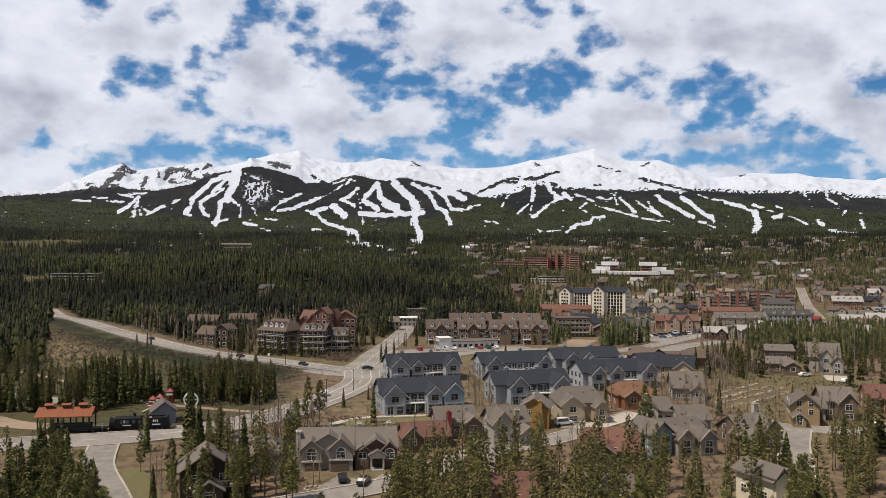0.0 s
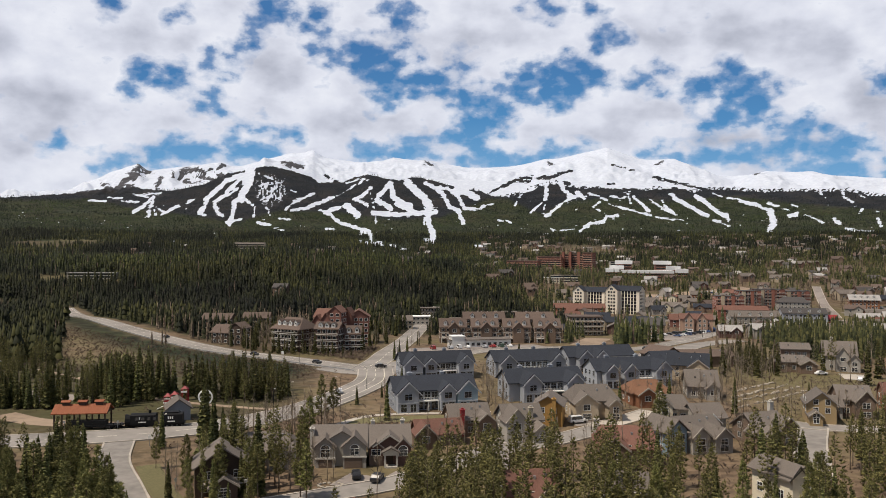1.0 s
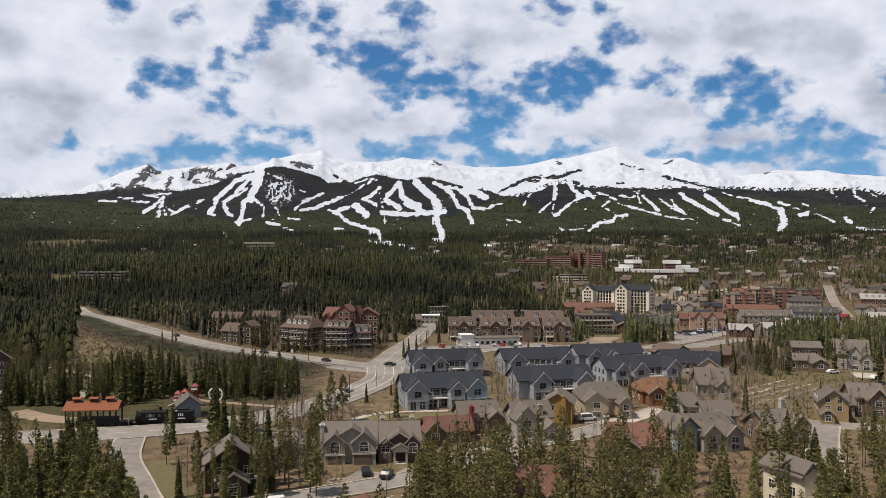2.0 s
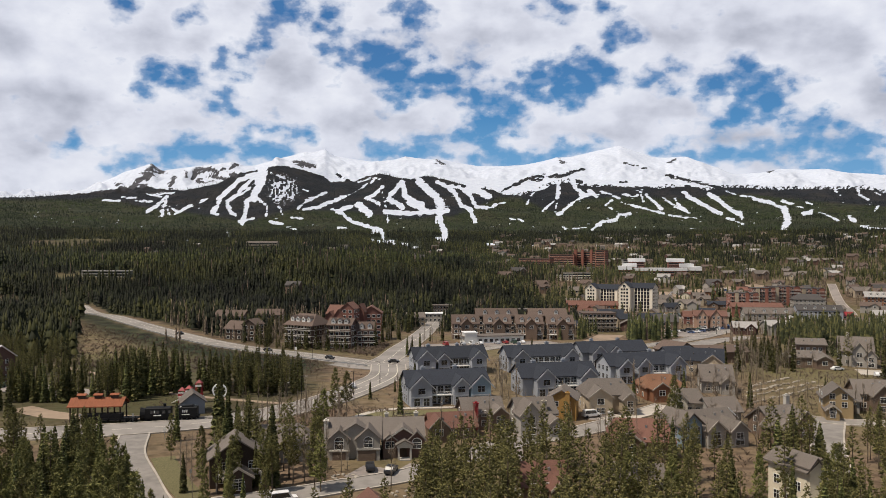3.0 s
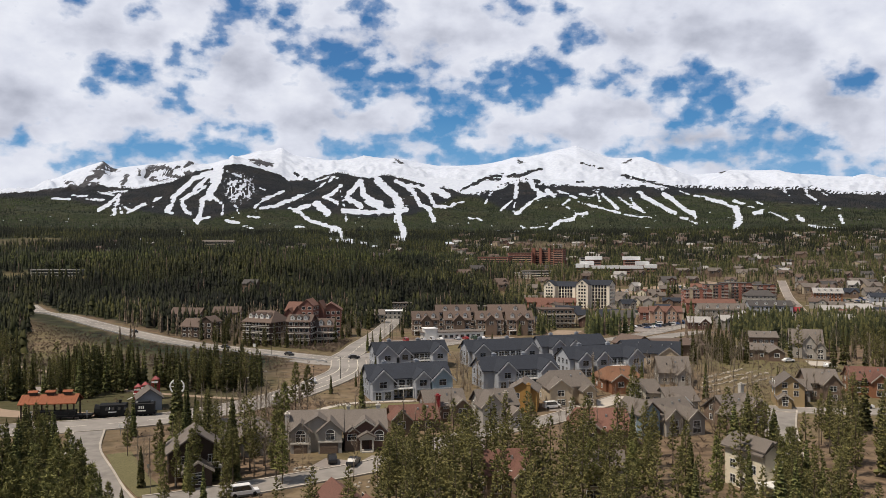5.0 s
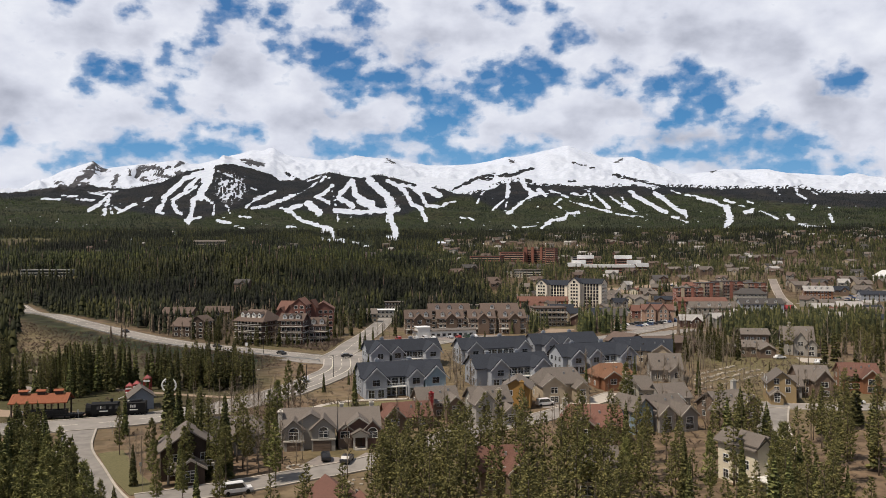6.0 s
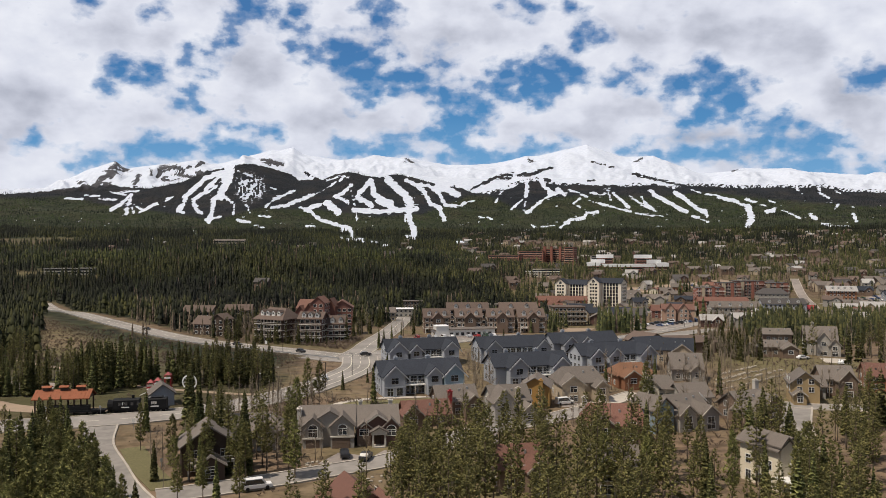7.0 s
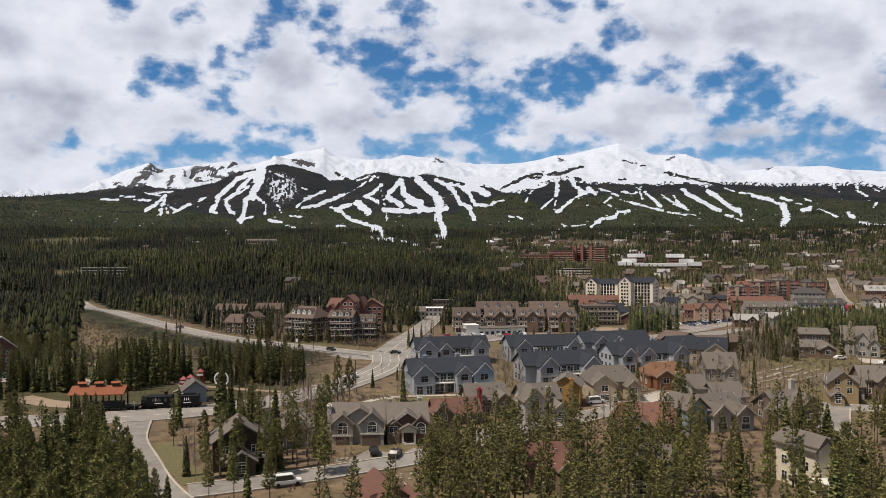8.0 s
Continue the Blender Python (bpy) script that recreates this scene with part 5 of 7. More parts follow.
block("condominium", 46, 455, 4, 22, 11, 4, W_BROWN, R_BROWN, "rear condominium with white dormers", "condominium", rise=3.6, nf=6, dormers=2, group="condominium row")
s_ = block("shop", 12, 402, 14, 32, 9, 1, M_WHITE, R_GREY, "long white shop with flat grey roof", "shop", fh=3.6, nf=10, trim=M_TRIM, over=0.9)
wing(s_, -12.5, -2.2, 6.5, 7, 5.6, 1.0, "x", M_WHITE, R_WHITE, flat=True, over=0.3)
block("office", 80, 482, 2, 20, 14, 4, W_BROWN, R_BROWN, "brown terraced office with pale floor bands", "office", nf=7, balconies=True)
block("motel", 20, 612, 4, 28, 10, 2, W_BROWN, R_GREY, "long low motel with pale roof edge among trees", "motel", nf=10, bands=M_TRIM, over=0.8)
block("motel", 54, 618, 0, 34, 10, 2, W_BROWN, R_GREY, "long low motel behind conifers", "motel", nf=12, bands=M_TRIM, over=0.8)
block("motel", -20, 640, 4, 24, 9, 2, W_BROWN, R_GREY, "grey-roofed motel in the trees", "motel", nf=9, bands=M_TRIM, over=0.8)
block("building", -29, 560, 2, 20, 10, 2, W_GREY, R_WHITE, "white-roofed street building at the end of the road", nf=6)
block("house", -36, 520, 12, 12, 10, 2, W_TAN, R_GREY, "tan street house behind leafless trees", "house", rise=3, nf=4)
block("house", 3, 500, 5, 14, 10, 2, W_TAN, R_GREY, "pale house behind the condominium row", "house", rise=3, nf=4)


def hotel(x, y, rot, w, d, floors):
    b = thing("hotel", x, y, rot, "white gabled hotel with dark window strips and grey roof", "hotel", "white hotel", clear=w * 0.6)
    hgt = floors * 3.0
    a = wing(b, 0, 0, w, d, hgt, 4.0, "x", M_CREAMWHITE, R_SLATE, z0=-4)
    c = wing(b, -w / 2 + 6.5, -d / 2 - 1.5, 11, 8, hgt + 0.6, 4.6, "y", M_CREAMWHITE, R_SLATE, z0=-4)
    rows(b, c, "f", 3, [k * 3.0 + 0.8 for k in range(floors)], 1.7, 1.7, M_CREAMWHITE, True, span=0.7)
    one(b, c, "f", 0, hgt + 0.4, 2.6, 1.0, M_WHITE, True)
    for k in range(5):
        xx = -w / 2 + 14 + k * (w - 16) / 5 + 1
        for f in range(floors):
            window(b, xx, -d / 2, f * 3.0 + 0.4, 0, 1.8, 2.4, M_DARKWOOD, simple=True)
    rows(b, a, "r", 4, [k * 3.0 + 0.8 for k in range(floors)], 1.3, 1.6, M_CREAMWHITE, True)


M_CREAMWHITE = plain("off_white_stucco", (0.74, 0.68, 0.57), 0.85, 0.5, 0.08)
hotel(152, 690, -34, 30, 14, 7)
hotel(127, 718, -34, 30, 14, 6)
block("restaurant", 108, 676, -4, 44, 12, 2, W_RUST, R_BRICKRED, "long red-roofed building before the white hotel", "restaurant", rise=3.4, nf=10)

# the brick town centre
for xx, yy, w, fl in ((243, 690, 24, 6), (266, 706, 20, 7), (287, 712, 26, 7), (312, 716, 24, 6)):
    block("apartment_block", xx, yy, -8, w, 16, fl, W_BRICK, R_DARK, "red brick apartment block with pale balconies", "apartment block", nf=7, balconies=True, group="brick town centre", bands=M_TRIM, over=0.3)
    for k in (-0.32, 0.05, 0.36):
        b = thing("stair_tower", xx + w * k, yy - 8.6, -8, "square stair tower on the brick block", "tower", "brick town centre")
        wing(b, 0, 0, 2.6, 2.4, fl * 2.9 + 1.0, 0, "x", W_TAN if k < 0 else W_BRICK, R_DARK, z0=-4, flat=True, over=0.2)
block("shop", 226, 588, -6, 36, 14, 2, W_GREY, R_GREY, "grey shop row with a line of dark dormers", "shop", rise=4.0, nf=9, dormers=4, fh=3.4, group="shop rows")
block("shop", 264, 590, -8, 32, 14, 3, W_BLUEGREY, R_DARK, "grey shop row with blue-grey walls", "shop", rise=3.6, nf=9, dormers=4, fh=3.2, group="shop rows")
block("shop", 236, 640, -6, 40, 14, 3, W_BRICK, R_BRICKRED, "brick-red shop row behind the street", "shop", rise=3.0, nf=10, group="shop rows")
block("shop", 282, 588, -10, 12, 10, 2, M_RED, M_RED, "bright red shop at the street corner", "shop", rise=2.4, nf=3, trim=M_WHITE, group="shop rows")
block("shop", 300, 690, -10, 26, 14, 4, W_GREY, R_DARK, "grey hipped hall with white upper windows", "shop", rise=4.4, nf=7, hip=6, trim=M_WHITE, group="shop rows")
block("shop", 249, 560, -4, 26, 8, 1, W_GREY, R_WHITE, "low shop with a white roof", "shop", nf=6, group="shop rows")
block("shop", 212, 548, -4, 20, 9, 1, W_TAN, R_GREY, "low tan shop with pale roof", "shop", nf=5, group="shop rows")
h_ = block("town_house", 162, 522, -14, 21, 14, 3, W_ROSE, R_PLUM, "pinkish tan twin-gabled town house", "house", rise=3.0, nf=4, trim=M_WHITE)
for off in (-5, 3.5):
    c = wing(h_, off, -7, 7, 6, 8.2, 4.6, "y", W_ROSE, R_PLUM, over=0.6)
    rows(h_, c, "f", 2, (1.0, 4.0, 7.0), 1.2, 1.7, M_WHITE)
block("town_house", 127, 500, -8, 15, 10, 2, W_BROWN, R_DARK, "dark gabled town house behind pines", "house", rise=4.0, nf=4)
block("town_house", 168, 560, -8, 26, 12, 2, W_PINK, R_BRICKRED, "long red-roofed town house", "house", rise=3.6, nf=6)
block("town_hall", 374, 712, -18, 24, 16, 3, W_RUST, R_PALE, "rust-orange hall under a pale roof with dormers", "hall", rise=4.0, nf=7, dormers=4, over=1.2)
block("pavilion", 500, 800, -14, 30, 16, 2, M_WHITE, R_WHITE, "white-roofed pavilion across the main street", "pavilion", rise=6.0, nf=6, hip=7)
block("shop", 420, 690, -14, 34, 12, 2, W_BLUEGREY, R_SLATE, "blue-roofed shop row behind pines", "shop", rise=3.0, nf=8, group="shop rows")

# the large resort hotels beyond the trees
for xx, yy, w, fl in ((98, 1110, 46, 5), (138, 1118, 36, 7), (172, 1122, 36, 8), (192, 1112, 14, 9)):
    block("resort_hotel", xx, yy, -24, w, 20, fl, W_BRICK, R_BROWN, "stepped red brick resort hotel with balcony bands", "hotel", nf=max(4, w // 4), bands=M_CREAM, over=0.2, group="brick resort", fh=3.2, strips=True)
for k in (-0.45, -0.12, 0.3):
    b = thing("stair_tower", 168 + 30 * k, 1110, -24, "brick stair tower of the resort hotel", "tower", "brick resort")
    wing(b, 0, 0, 3.6, 4, 30, 0, "x", W_BRICK, R_BROWN, z0=-4, flat=True, over=0.2)
block("resort_hotel", 106, 1085, -16, 60, 16, 3, W_BRICK, R_BROWN, "low brick wing of the resort hotel", "hotel", nf=14, bands=M_CREAM, over=0.3, group="brick resort", fh=3.2, strips=True)
for xx, yy, w, z, up in ((240, 970, 62, 2, 3.2), (199, 984, 15, 2, 4.6), (207, 994, 15, 3, 4.6), (218, 1004, 19, 5, 4.2), (287, 984, 13, 2, 4.6), (279, 994, 15, 3, 4.6), (268, 1004, 19, 5, 4.2)):
    block("convention_hall", xx, yy, -8, w, 16, z, W_BRICK, R_WHITE, "brick hall stepped under broad white roofs", "hall", nf=max(3, w // 4), over=1.0, group="white roofed hall", fh=3.3, bands=M_TRIM, parapet=up, strips=True)
block("condominium", 228, 1080, -4, 26, 14, 6, W_GREY, R_GREY, "grey condominium tower above white roofs", "condominium", nf=7, bands=M_TRIM, strips=True)
block("condominium", 128, 905, -4, 36, 12, 3, M_CREAM, R_GREY, "pale condominium edge behind the pines", "condominium", nf=9, bands=M_WHITE, strips=True)
block("building", 112, 900, -4, 18, 10, 2, M_CREAM, R_WHITE, "pale building with white snowy roof", nf=5)
block("condominium", -330, 1080, 4, 34, 12, 3, W_BROWN, R_BROWN, "brown condominium row in the forest", "condominium", nf=14, bands=M_TRIM, rise=3, strips=True)
block("condominium", -372, 780, 8, 48, 9, 2, W_GREY, R_PALE, "long low building deep in the forest", "condominium", nf=14, bands=M_TRIM, strips=True)
block("condominium", -405, 1500, 4, 60, 14, 4, W_TAN, R_GREY, "pale condominium row at the hill foot", "condominium", nf=14, rise=3, bands=M_TRIM, strips=True)


# ---- scattered far houses ----
def far_house(x, y, rot, w, d, e, rise, wall, roof, label):
    h = thing("house", x, y, rot, label, "house", "far houses", clear=w * 0.7)
    a = wing(h, 0, 0, w, d, e, rise, "x", wall, roof, z0=-4)
    c = wing(h, w * 0.2, -d / 2, w * 0.4, d * 0.5, e, rise * 0.7, "y", wall, roof, z0=-4)
    if math.hypot(x, y) < 1050:
        rows(h, a, "f", 2, (3.4,), 1.8, 1.5, M_WHITE, True)
        rows(h, c, "f", 1, (e - 1.6,), 1.6, 1.4, M_WHITE, True)


hrng = random.Random(11)
F_WALLS = (W_TAN, W_GREY, W_BROWN, W_BROWN, W_PLUM, W_BROWN, W_GREY)
F_ROOFS = (R_GREY, R_BROWN, R_GREY, R_DARK, R_BROWN, R_PALE, R_BROWN)
WORDS = {W_TAN.name: "tan", W_GREY.name: "grey", W_BROWN.name: "brown", M_CREAM.name: "cream", W_RUST.name: "rust-red", W_PLUM.name: "plum", W_MUSTARD.name: "mustard", M_WHITE.name: "white"}
placed, tries = 0, 0
while placed < 300 and tries < 6000:
    tries += 1
    r = hrng.uniform(760, 2150)
    u = hrng.uniform(0.03, 0.62) if placed < 275 else hrng.uniform(-0.45, -0.03)
    if placed >= 275:
        r = hrng.uniform(950, 1700)
    yy = r / math.hypot(1, u)
    xx = u * yy
    w = hrng.uniform(8, 17)
    if any(math.hypot(xx - a, yy - b) < c + w for a, b, c in KEEP_OFF):
        continue
    wall, roof = hrng.choice(F_WALLS), hrng.choice(F_ROOFS)
    far_house(xx, yy, hrng.uniform(-35, 35), w, hrng.uniform(8, 11), hrng.choice((4.4, 5.6, 6.2)), hrng.uniform(2.2, 3.8), wall, roof, WORDS[wall.name] + " hillside house with pitched roof among conifers")
    placed += 1


# pale buildings that show through the forest below the ski hills
placed = tries = 0
while placed < 5 and tries < 2000:
    tries += 1
    yy = hrng.uniform(720, 1250)
    xx = hrng.uniform(-0.32, -0.10) * yy
    w = hrng.uniform(9, 16)
    if any(math.hypot(xx - a, yy - b) < c + w for a, b, c in KEEP_OFF):
        continue
    far_house(xx, yy, hrng.uniform(-30, 30), w, 9, 8.4, 3.4, hrng.choice((W_PLUM, W_BROWN)), hrng.choice((R_DARK, R_BROWN)), "tall brown chalet showing above the forest")
    placed += 1

# ---- the dense quarter round the main street ----
def town_house_small(x, y, rot, w, d, e, rise, wall, roof, label):
    h = thing("town_house", x, y, rot, label, "house", "town houses", clear=w * 0.62)
    a = wing(h, 0, 0, w, d, e, rise, "x", wall, roof, z0=-3)
    c = wing(h, w * hrng.choice((-0.22, 0.22)), -d / 2, w * 0.42, d * 0.55, e - 0.2, rise * 0.85, "y", wall, roof, z0=-3)
    rows(h, a, "f", 3, (2.6,), 1.4, 1.5, M_WHITE, True)
    rows(h, c, "f", 1, (e - 1.5,), 1.8, 1.6, M_WHITE, True)


placed = tries = 0
while placed < 74 and tries < 6000:
    tries += 1
    yy = hrng.uniform(470, 800)
    u = hrng.uniform(0.13, 0.60)
    xx = u * yy
    w = hrng.uniform(11, 19)
    if any(math.hypot(xx - a, yy - b) < c + w * 0.62 for a, b, c in KEEP_OFF) or any(np.min(np.hypot(line[:, 0] - xx, line[:, 1] - yy)) < half + w * 0.6 for line, half in ROAD_LINES):
        continue
    wall, roof = hrng.choice((W_TAN, W_GREY, W_BROWN, M_CREAM, W_PLUM, W_RUST, W_TAN)), hrng.choice((R_GREY, R_BROWN, R_GREY, R_BRICKRED, R_PALE, R_SLATE, R_GREY))
    town_house_small(xx, yy, hrng.choice((-18, -10, 4, 72)) + hrng.uniform(-6, 6), w, hrng.uniform(9, 12), hrng.choice((4.6, 5.8, 6.4)), hrng.uniform(2.4, 3.8), wall, roof, WORDS[wall.name] + " town house with cross gable near the main street")
    placed += 1


# ---- the park with the old snow plough train ----
def picnic_shelter(x, y, rot):
    s = thing("picnic_shelter", x, y, rot, "open picnic shelter with bright orange metal roof", "shelter", clear=8)
    wing_roof = bmesh.new()
    L, half, z, rise, t = 14.0, 3.4, 4.0, 1.9, 0.22
    extruded(wing_roof, [(-half, z), (0, z + rise), (half, z), (half, z + t), (0, z + rise + t), (-half, z + t)], -L / 2, L / 2, turn=True)
    part("roof", wing_roof, R_ORANGE, s)
    for k in range(15):
        xx = -L / 2 + 0.5 + k * (L - 1) / 14
        bm = bmesh.new()
        extruded(bm, [(-half, z + t), (0, z + rise + t), (0, z + rise + t + 0.06), (-half, z + t + 0.06)], xx - 0.04, xx + 0.04, turn=True)
        part("seam", bm, R_ORANGE, s)
    for xx in (-4.2, 0, 4.2):
        c = bmesh.new()
        box(c, xx - 0.9, xx + 0.9, -0.5, 0.5, z + rise - 0.2, z + rise + 0.75)
        part("cupola", c, M_DARKWOOD, s)
        extruded(r := bmesh.new(), [(-0.9, z + rise + 0.75), (0, z + rise + 1.15), (0.9, z + rise + 0.75), (0.9, z + rise + 0.85), (0, z + rise + 1.27), (-0.9, z + rise + 0.85)], xx - 1.2, xx + 1.2, turn=True)
        part("cupola_roof", r, R_ORANGE, s)
    for xx in np.linspace(-L / 2 + 0.7, L / 2 - 0.7, 5):
        for yy in (-2.7, 2.7):
            slab_part("post", s, xx - 0.17, xx + 0.17, yy - 0.17, yy + 0.17, -0.5, z + 0.3, M_DARKWOOD)
        bm = bmesh.new()
        extruded(bm, [(-3.0, z - 0.1), (3.0, z - 0.1), (0, z + rise - 0.15), (0, z + rise - 0.5), (-2.0, z + 0.2)], xx - 0.12, xx + 0.12, turn=True)
        part("truss", bm, M_DARKWOOD, s)
    slab_part("beam", s, -L / 2, L / 2, -2.85, -2.55, z - 0.1, z + 0.2, M_DARKWOOD)
    slab_part("beam", s, -L / 2, L / 2, 2.55, 2.85, z - 0.1, z + 0.2, M_DARKWOOD)


picnic_shelter(-98.4, 201.2, 8)


def rail_vehicle(name, x, y, rot, L, label, plough):
    v = thing(name, x, y, rot, label, "rail vehicle", "old snow plough train", clear=6)
    slab_part("frame", v, -L / 2, L / 2, -1.2, 1.2, 0.7, 1.15, M_BLACKIRON)
    bm = bmesh.new()
    n = 8
    extruded(bm, [(-1.35, 1.15), (1.35, 1.15), (1.35, 3.3)] + [(1.35 * math.cos(a), 3.3 + 0.45 * math.sin(a)) for a in np.linspace(0.2, math.pi - 0.2, n)] + [(-1.35, 3.3)], -L / 2 + 0.4, L / 2 - 0.4, turn=True)
    part("body", bm, M_BLACKIRON, v)
    for xx in np.linspace(-L / 2 + 1.2, L / 2 - 1.2, 4):
        for yy in (-0.85, 0.85):
            part("wheel", shared(("wheel",), lambda bm: tube(bm, (0, -0.09, 0), (0, 0.09, 0), 0.45, 0.45, 14), [M_BLACKIRON]), None, v, at=pose(xx, yy, 0.5))
    if plough:
        part("chimney", tube(bmesh.new(), (1.5, 0, 3.6), (1.5, 0, 4.5), 0.32, 0.4, 10), M_BLACKIRON, v)
        bm = bmesh.new()
        tube(bm, (-L / 2 - 0.9, 0, 1.9), (-L / 2 + 0.4, 0, 1.9), 1.7, 1.35, 14)
        part("plough_hood", bm, M_BLACKIRON, v)
        for xx in np.linspace(-1.5, 3.0, 4):
            window(v, xx, -1.36, 2.1, 0, 0.7, 0.8, M_BLACKIRON, simple=True)
    else:
        slab_part("coal_load", v, -L / 2 + 1.0, L / 2 - 1.4, -1.0, 1.0, 3.3, 3.95, M_BLACKIRON)
    for k in range(3):
        slab_part("lettering", v, -1.0 + 0.5 * k, -0.75 + 0.5 * k, -1.39, -1.36, 2.2, 2.9, M_WHITE)
    slab_part("lettering", v, -1.2, 0.8, -1.39, -1.36, 1.5, 1.75, M_WHITE)


rail_vehicle("snow_plough", -82.3, 201.4, 10, 7.2, "black iron rotary snow plough on display track", True)
rail_vehicle("tender", -75.2, 202.8, 10, 6.2, "black coal tender coupled behind the plough", False)
def flat_wagon(x, y, rot, L):
    v = thing("flat_wagon", x, y, rot, "long low black iron wagon beside the shelter", "rail vehicle", "old snow plough train", clear=4)
    slab_part("bed", v, -L / 2, L / 2, -1.3, 1.3, 0.75, 1.2, M_BLACKIRON)
    slab_part("load", v, -L / 2 + 0.6, L / 2 - 4.0, -1.1, 1.1, 1.2, 2.3, M_BLACKIRON)
    for k in range(9):
        xx = -L / 2 + 0.3 + k * (L - 0.6) / 8
        slab_part("stake", v, xx - 0.07, xx + 0.07, -1.4, -1.28, 0.8, 1.7, M_BLACKIRON)
    for xx in (-L / 2 + 1.2, -L / 2 + 2.6, L / 2 - 2.6, L / 2 - 1.2):
        for yy in (-0.85, 0.85):
            part("wheel", shared(("wheel",), lambda bm: tube(bm, (0, -0.09, 0), (0, 0.09, 0), 0.45, 0.45, 14), [M_BLACKIRON]), None, v, at=pose(xx, yy, 0.5))


flat_wagon(-94.5, 199.2, 8, 14.5)
tr = thing("display_track", -78.5, 202.2, 10, "short display track with timber sleepers", "railway track")
for s in (-0.72, 0.72):
    slab_part("rail", tr, -11, 11, s - 0.05, s + 0.05, 0.12, 0.28, M_BLACKIRON)
for k in range(30):
    part("sleeper", shared(("sleeper",), lambda bm: box(bm, -0.12, 0.12, -1.3, 1.3, -0.1, 0.12), [M_DARKWOOD]), None, tr, at=pose(-10.8 + k * 0.745, 0, 0))
house_plain(-77.3, 212.5, 24, 6.0, 7, 3.4, 2.3, W_BLUEGREY, R_GREY, "small grey clapboard museum hut", axis="y", levels=(1.2,), nf=1, ns=1)


def playground(x, y):
    p = thing("playground", x, y, 6, "red playground towers with ladders and slide", "playground", clear=5)
    for dx, dy, hh in ((0, 0, 5.4), (2.6, 1.2, 6.8), (-2.4, 1.6, 4.6)):
        for sx in (-1, 1):
            for sy in (-1, 1):
                part("post", tube(bmesh.new(), (dx + sx * 0.85, dy + sy * 0.85, -0.3), (dx + sx * 0.85, dy + sy * 0.85, hh - 1.0), 0.12, 0.14, 6), M_RED, p)
        bm = bmesh.new()
        apex = bm.verts.new((dx, dy, hh))
        ring = [bm.verts.new((dx + sx * 1.0, dy + sy * 1.0, hh - 1.0)) for sx, sy in ((-1, -1), (1, -1), (1, 1), (-1, 1))]
        for k in range(4):
            bm.faces.new([ring[k], ring[(k + 1) % 4], apex])
        bm.faces.new(ring[::-1])
        part("tower_roof", bm, M_RED, p)
        slab_part("platform", p, dx - 1.1, dx + 1.1, dy - 1.1, dy + 1.1, 1.7, 1.9, M_WHITE)
        slab_part("panel", p, dx - 0.9, dx + 0.9, dy - 1.0, dy - 0.9, 2.0, 2.9, M_RED)
        slab_part("panel", p, dx - 0.9, dx + 0.9, dy - 1.0, dy - 0.9, hh - 2.0, hh - 1.5, M_WHITE)
    bm = bmesh.new()
    extruded(bm, [(-5.0, 0.1), (-1.2, 1.8), (-1.2, 2.0), (-5.0, 0.3)], -0.5, 0.5)
    part("slide", bm, M_WHITE, p)
    slab_part("bridge", p, 0, 2.6, 0.1, 1.0, 1.75, 1.9, M_RED)


playground(-82.5, 224)


def wheel_stand(x, y):
    w = thing("wheel_monument", x, y, 0, "pale iron display wheel on a timber stand", "wheel")
    bm = bmesh.new()
    n = 20
    for k in range(n):
        a, b = math.tau * k / n, math.tau * (k + 1) / n
        tube(bm, (1.9 * math.cos(a), 0, 6 + 1.9 * math.sin(a)), (1.9 * math.cos(b), 0, 6 + 1.9 * math.sin(b)), 0.22, 0.22, 5)
    part("rim", bm, M_WHITE, w)
    for k in range(8):
        a = math.tau * k / 8
        part("spoke", tube(bmesh.new(), (0, 0, 6), (1.8 * math.cos(a), 0, 6 + 1.8 * math.sin(a)), 0.12, 0.09, 5), M_WHITE, w)
    for s in (-1, 1):
        part("leg", tube(bmesh.new(), (s * 1.2, 0.3, -0.4), (s * 0.15, 0.3, 6), 0.16, 0.12, 5), M_WHITE, w)


wheel_stand(-69.5, 212)


# ---- dark house and cars at the car park, vehicles on the roads ----
house_plain(-166, 258, -14, 14, 12, 8.4, 4.0, W_PLUM, R_WHITE, "dark plum house with pale metal roof", levels=(1.0, 3.6, 6.2))


def car_mesh_body(bm, L, hgt, van):
    w = 0.9
    lower = [(-L / 2, 0.35), (L / 2, 0.35), (L / 2, 0.75), (L / 2 - 0.1, 0.92), (-L / 2 + 0.05, 0.98), (-L / 2, 0.8)]
    extruded(bm, lower, -w, w)
    if van:
        cab = [(-L / 2 + 0.1, 0.95), (L / 2 - 0.9, 0.92), (L / 2 - 1.6, hgt), (-L / 2 + 0.15, hgt)]
    else:
        cab = [(-L / 2 + 0.5, 0.95), (L / 2 - 1.1, 0.92), (L / 2 - 1.8, hgt), (-L / 2 + 1.0, hgt)]
    extruded(bm, cab, -w + 0.12, w - 0.12)


def car_glass(bm, L, hgt, van):
    a = -L / 2 + (0.3 if van else 0.78)
    for s in (-1, 1):
        y = s * 0.79
        extruded(bm, [(a, 1.02), (L / 2 - 1.32, 1.02), (L / 2 - 1.86, hgt - 0.1), (a + 0.3, hgt - 0.1)], y - 0.02, y + 0.02)
    extruded(bm, [(L / 2 - 1.12, 1.0), (L / 2 - 1.76, hgt - 0.08), (L / 2 - 1.72, hgt - 0.06), (L / 2 - 1.07, 1.0)], -0.7, 0.7)


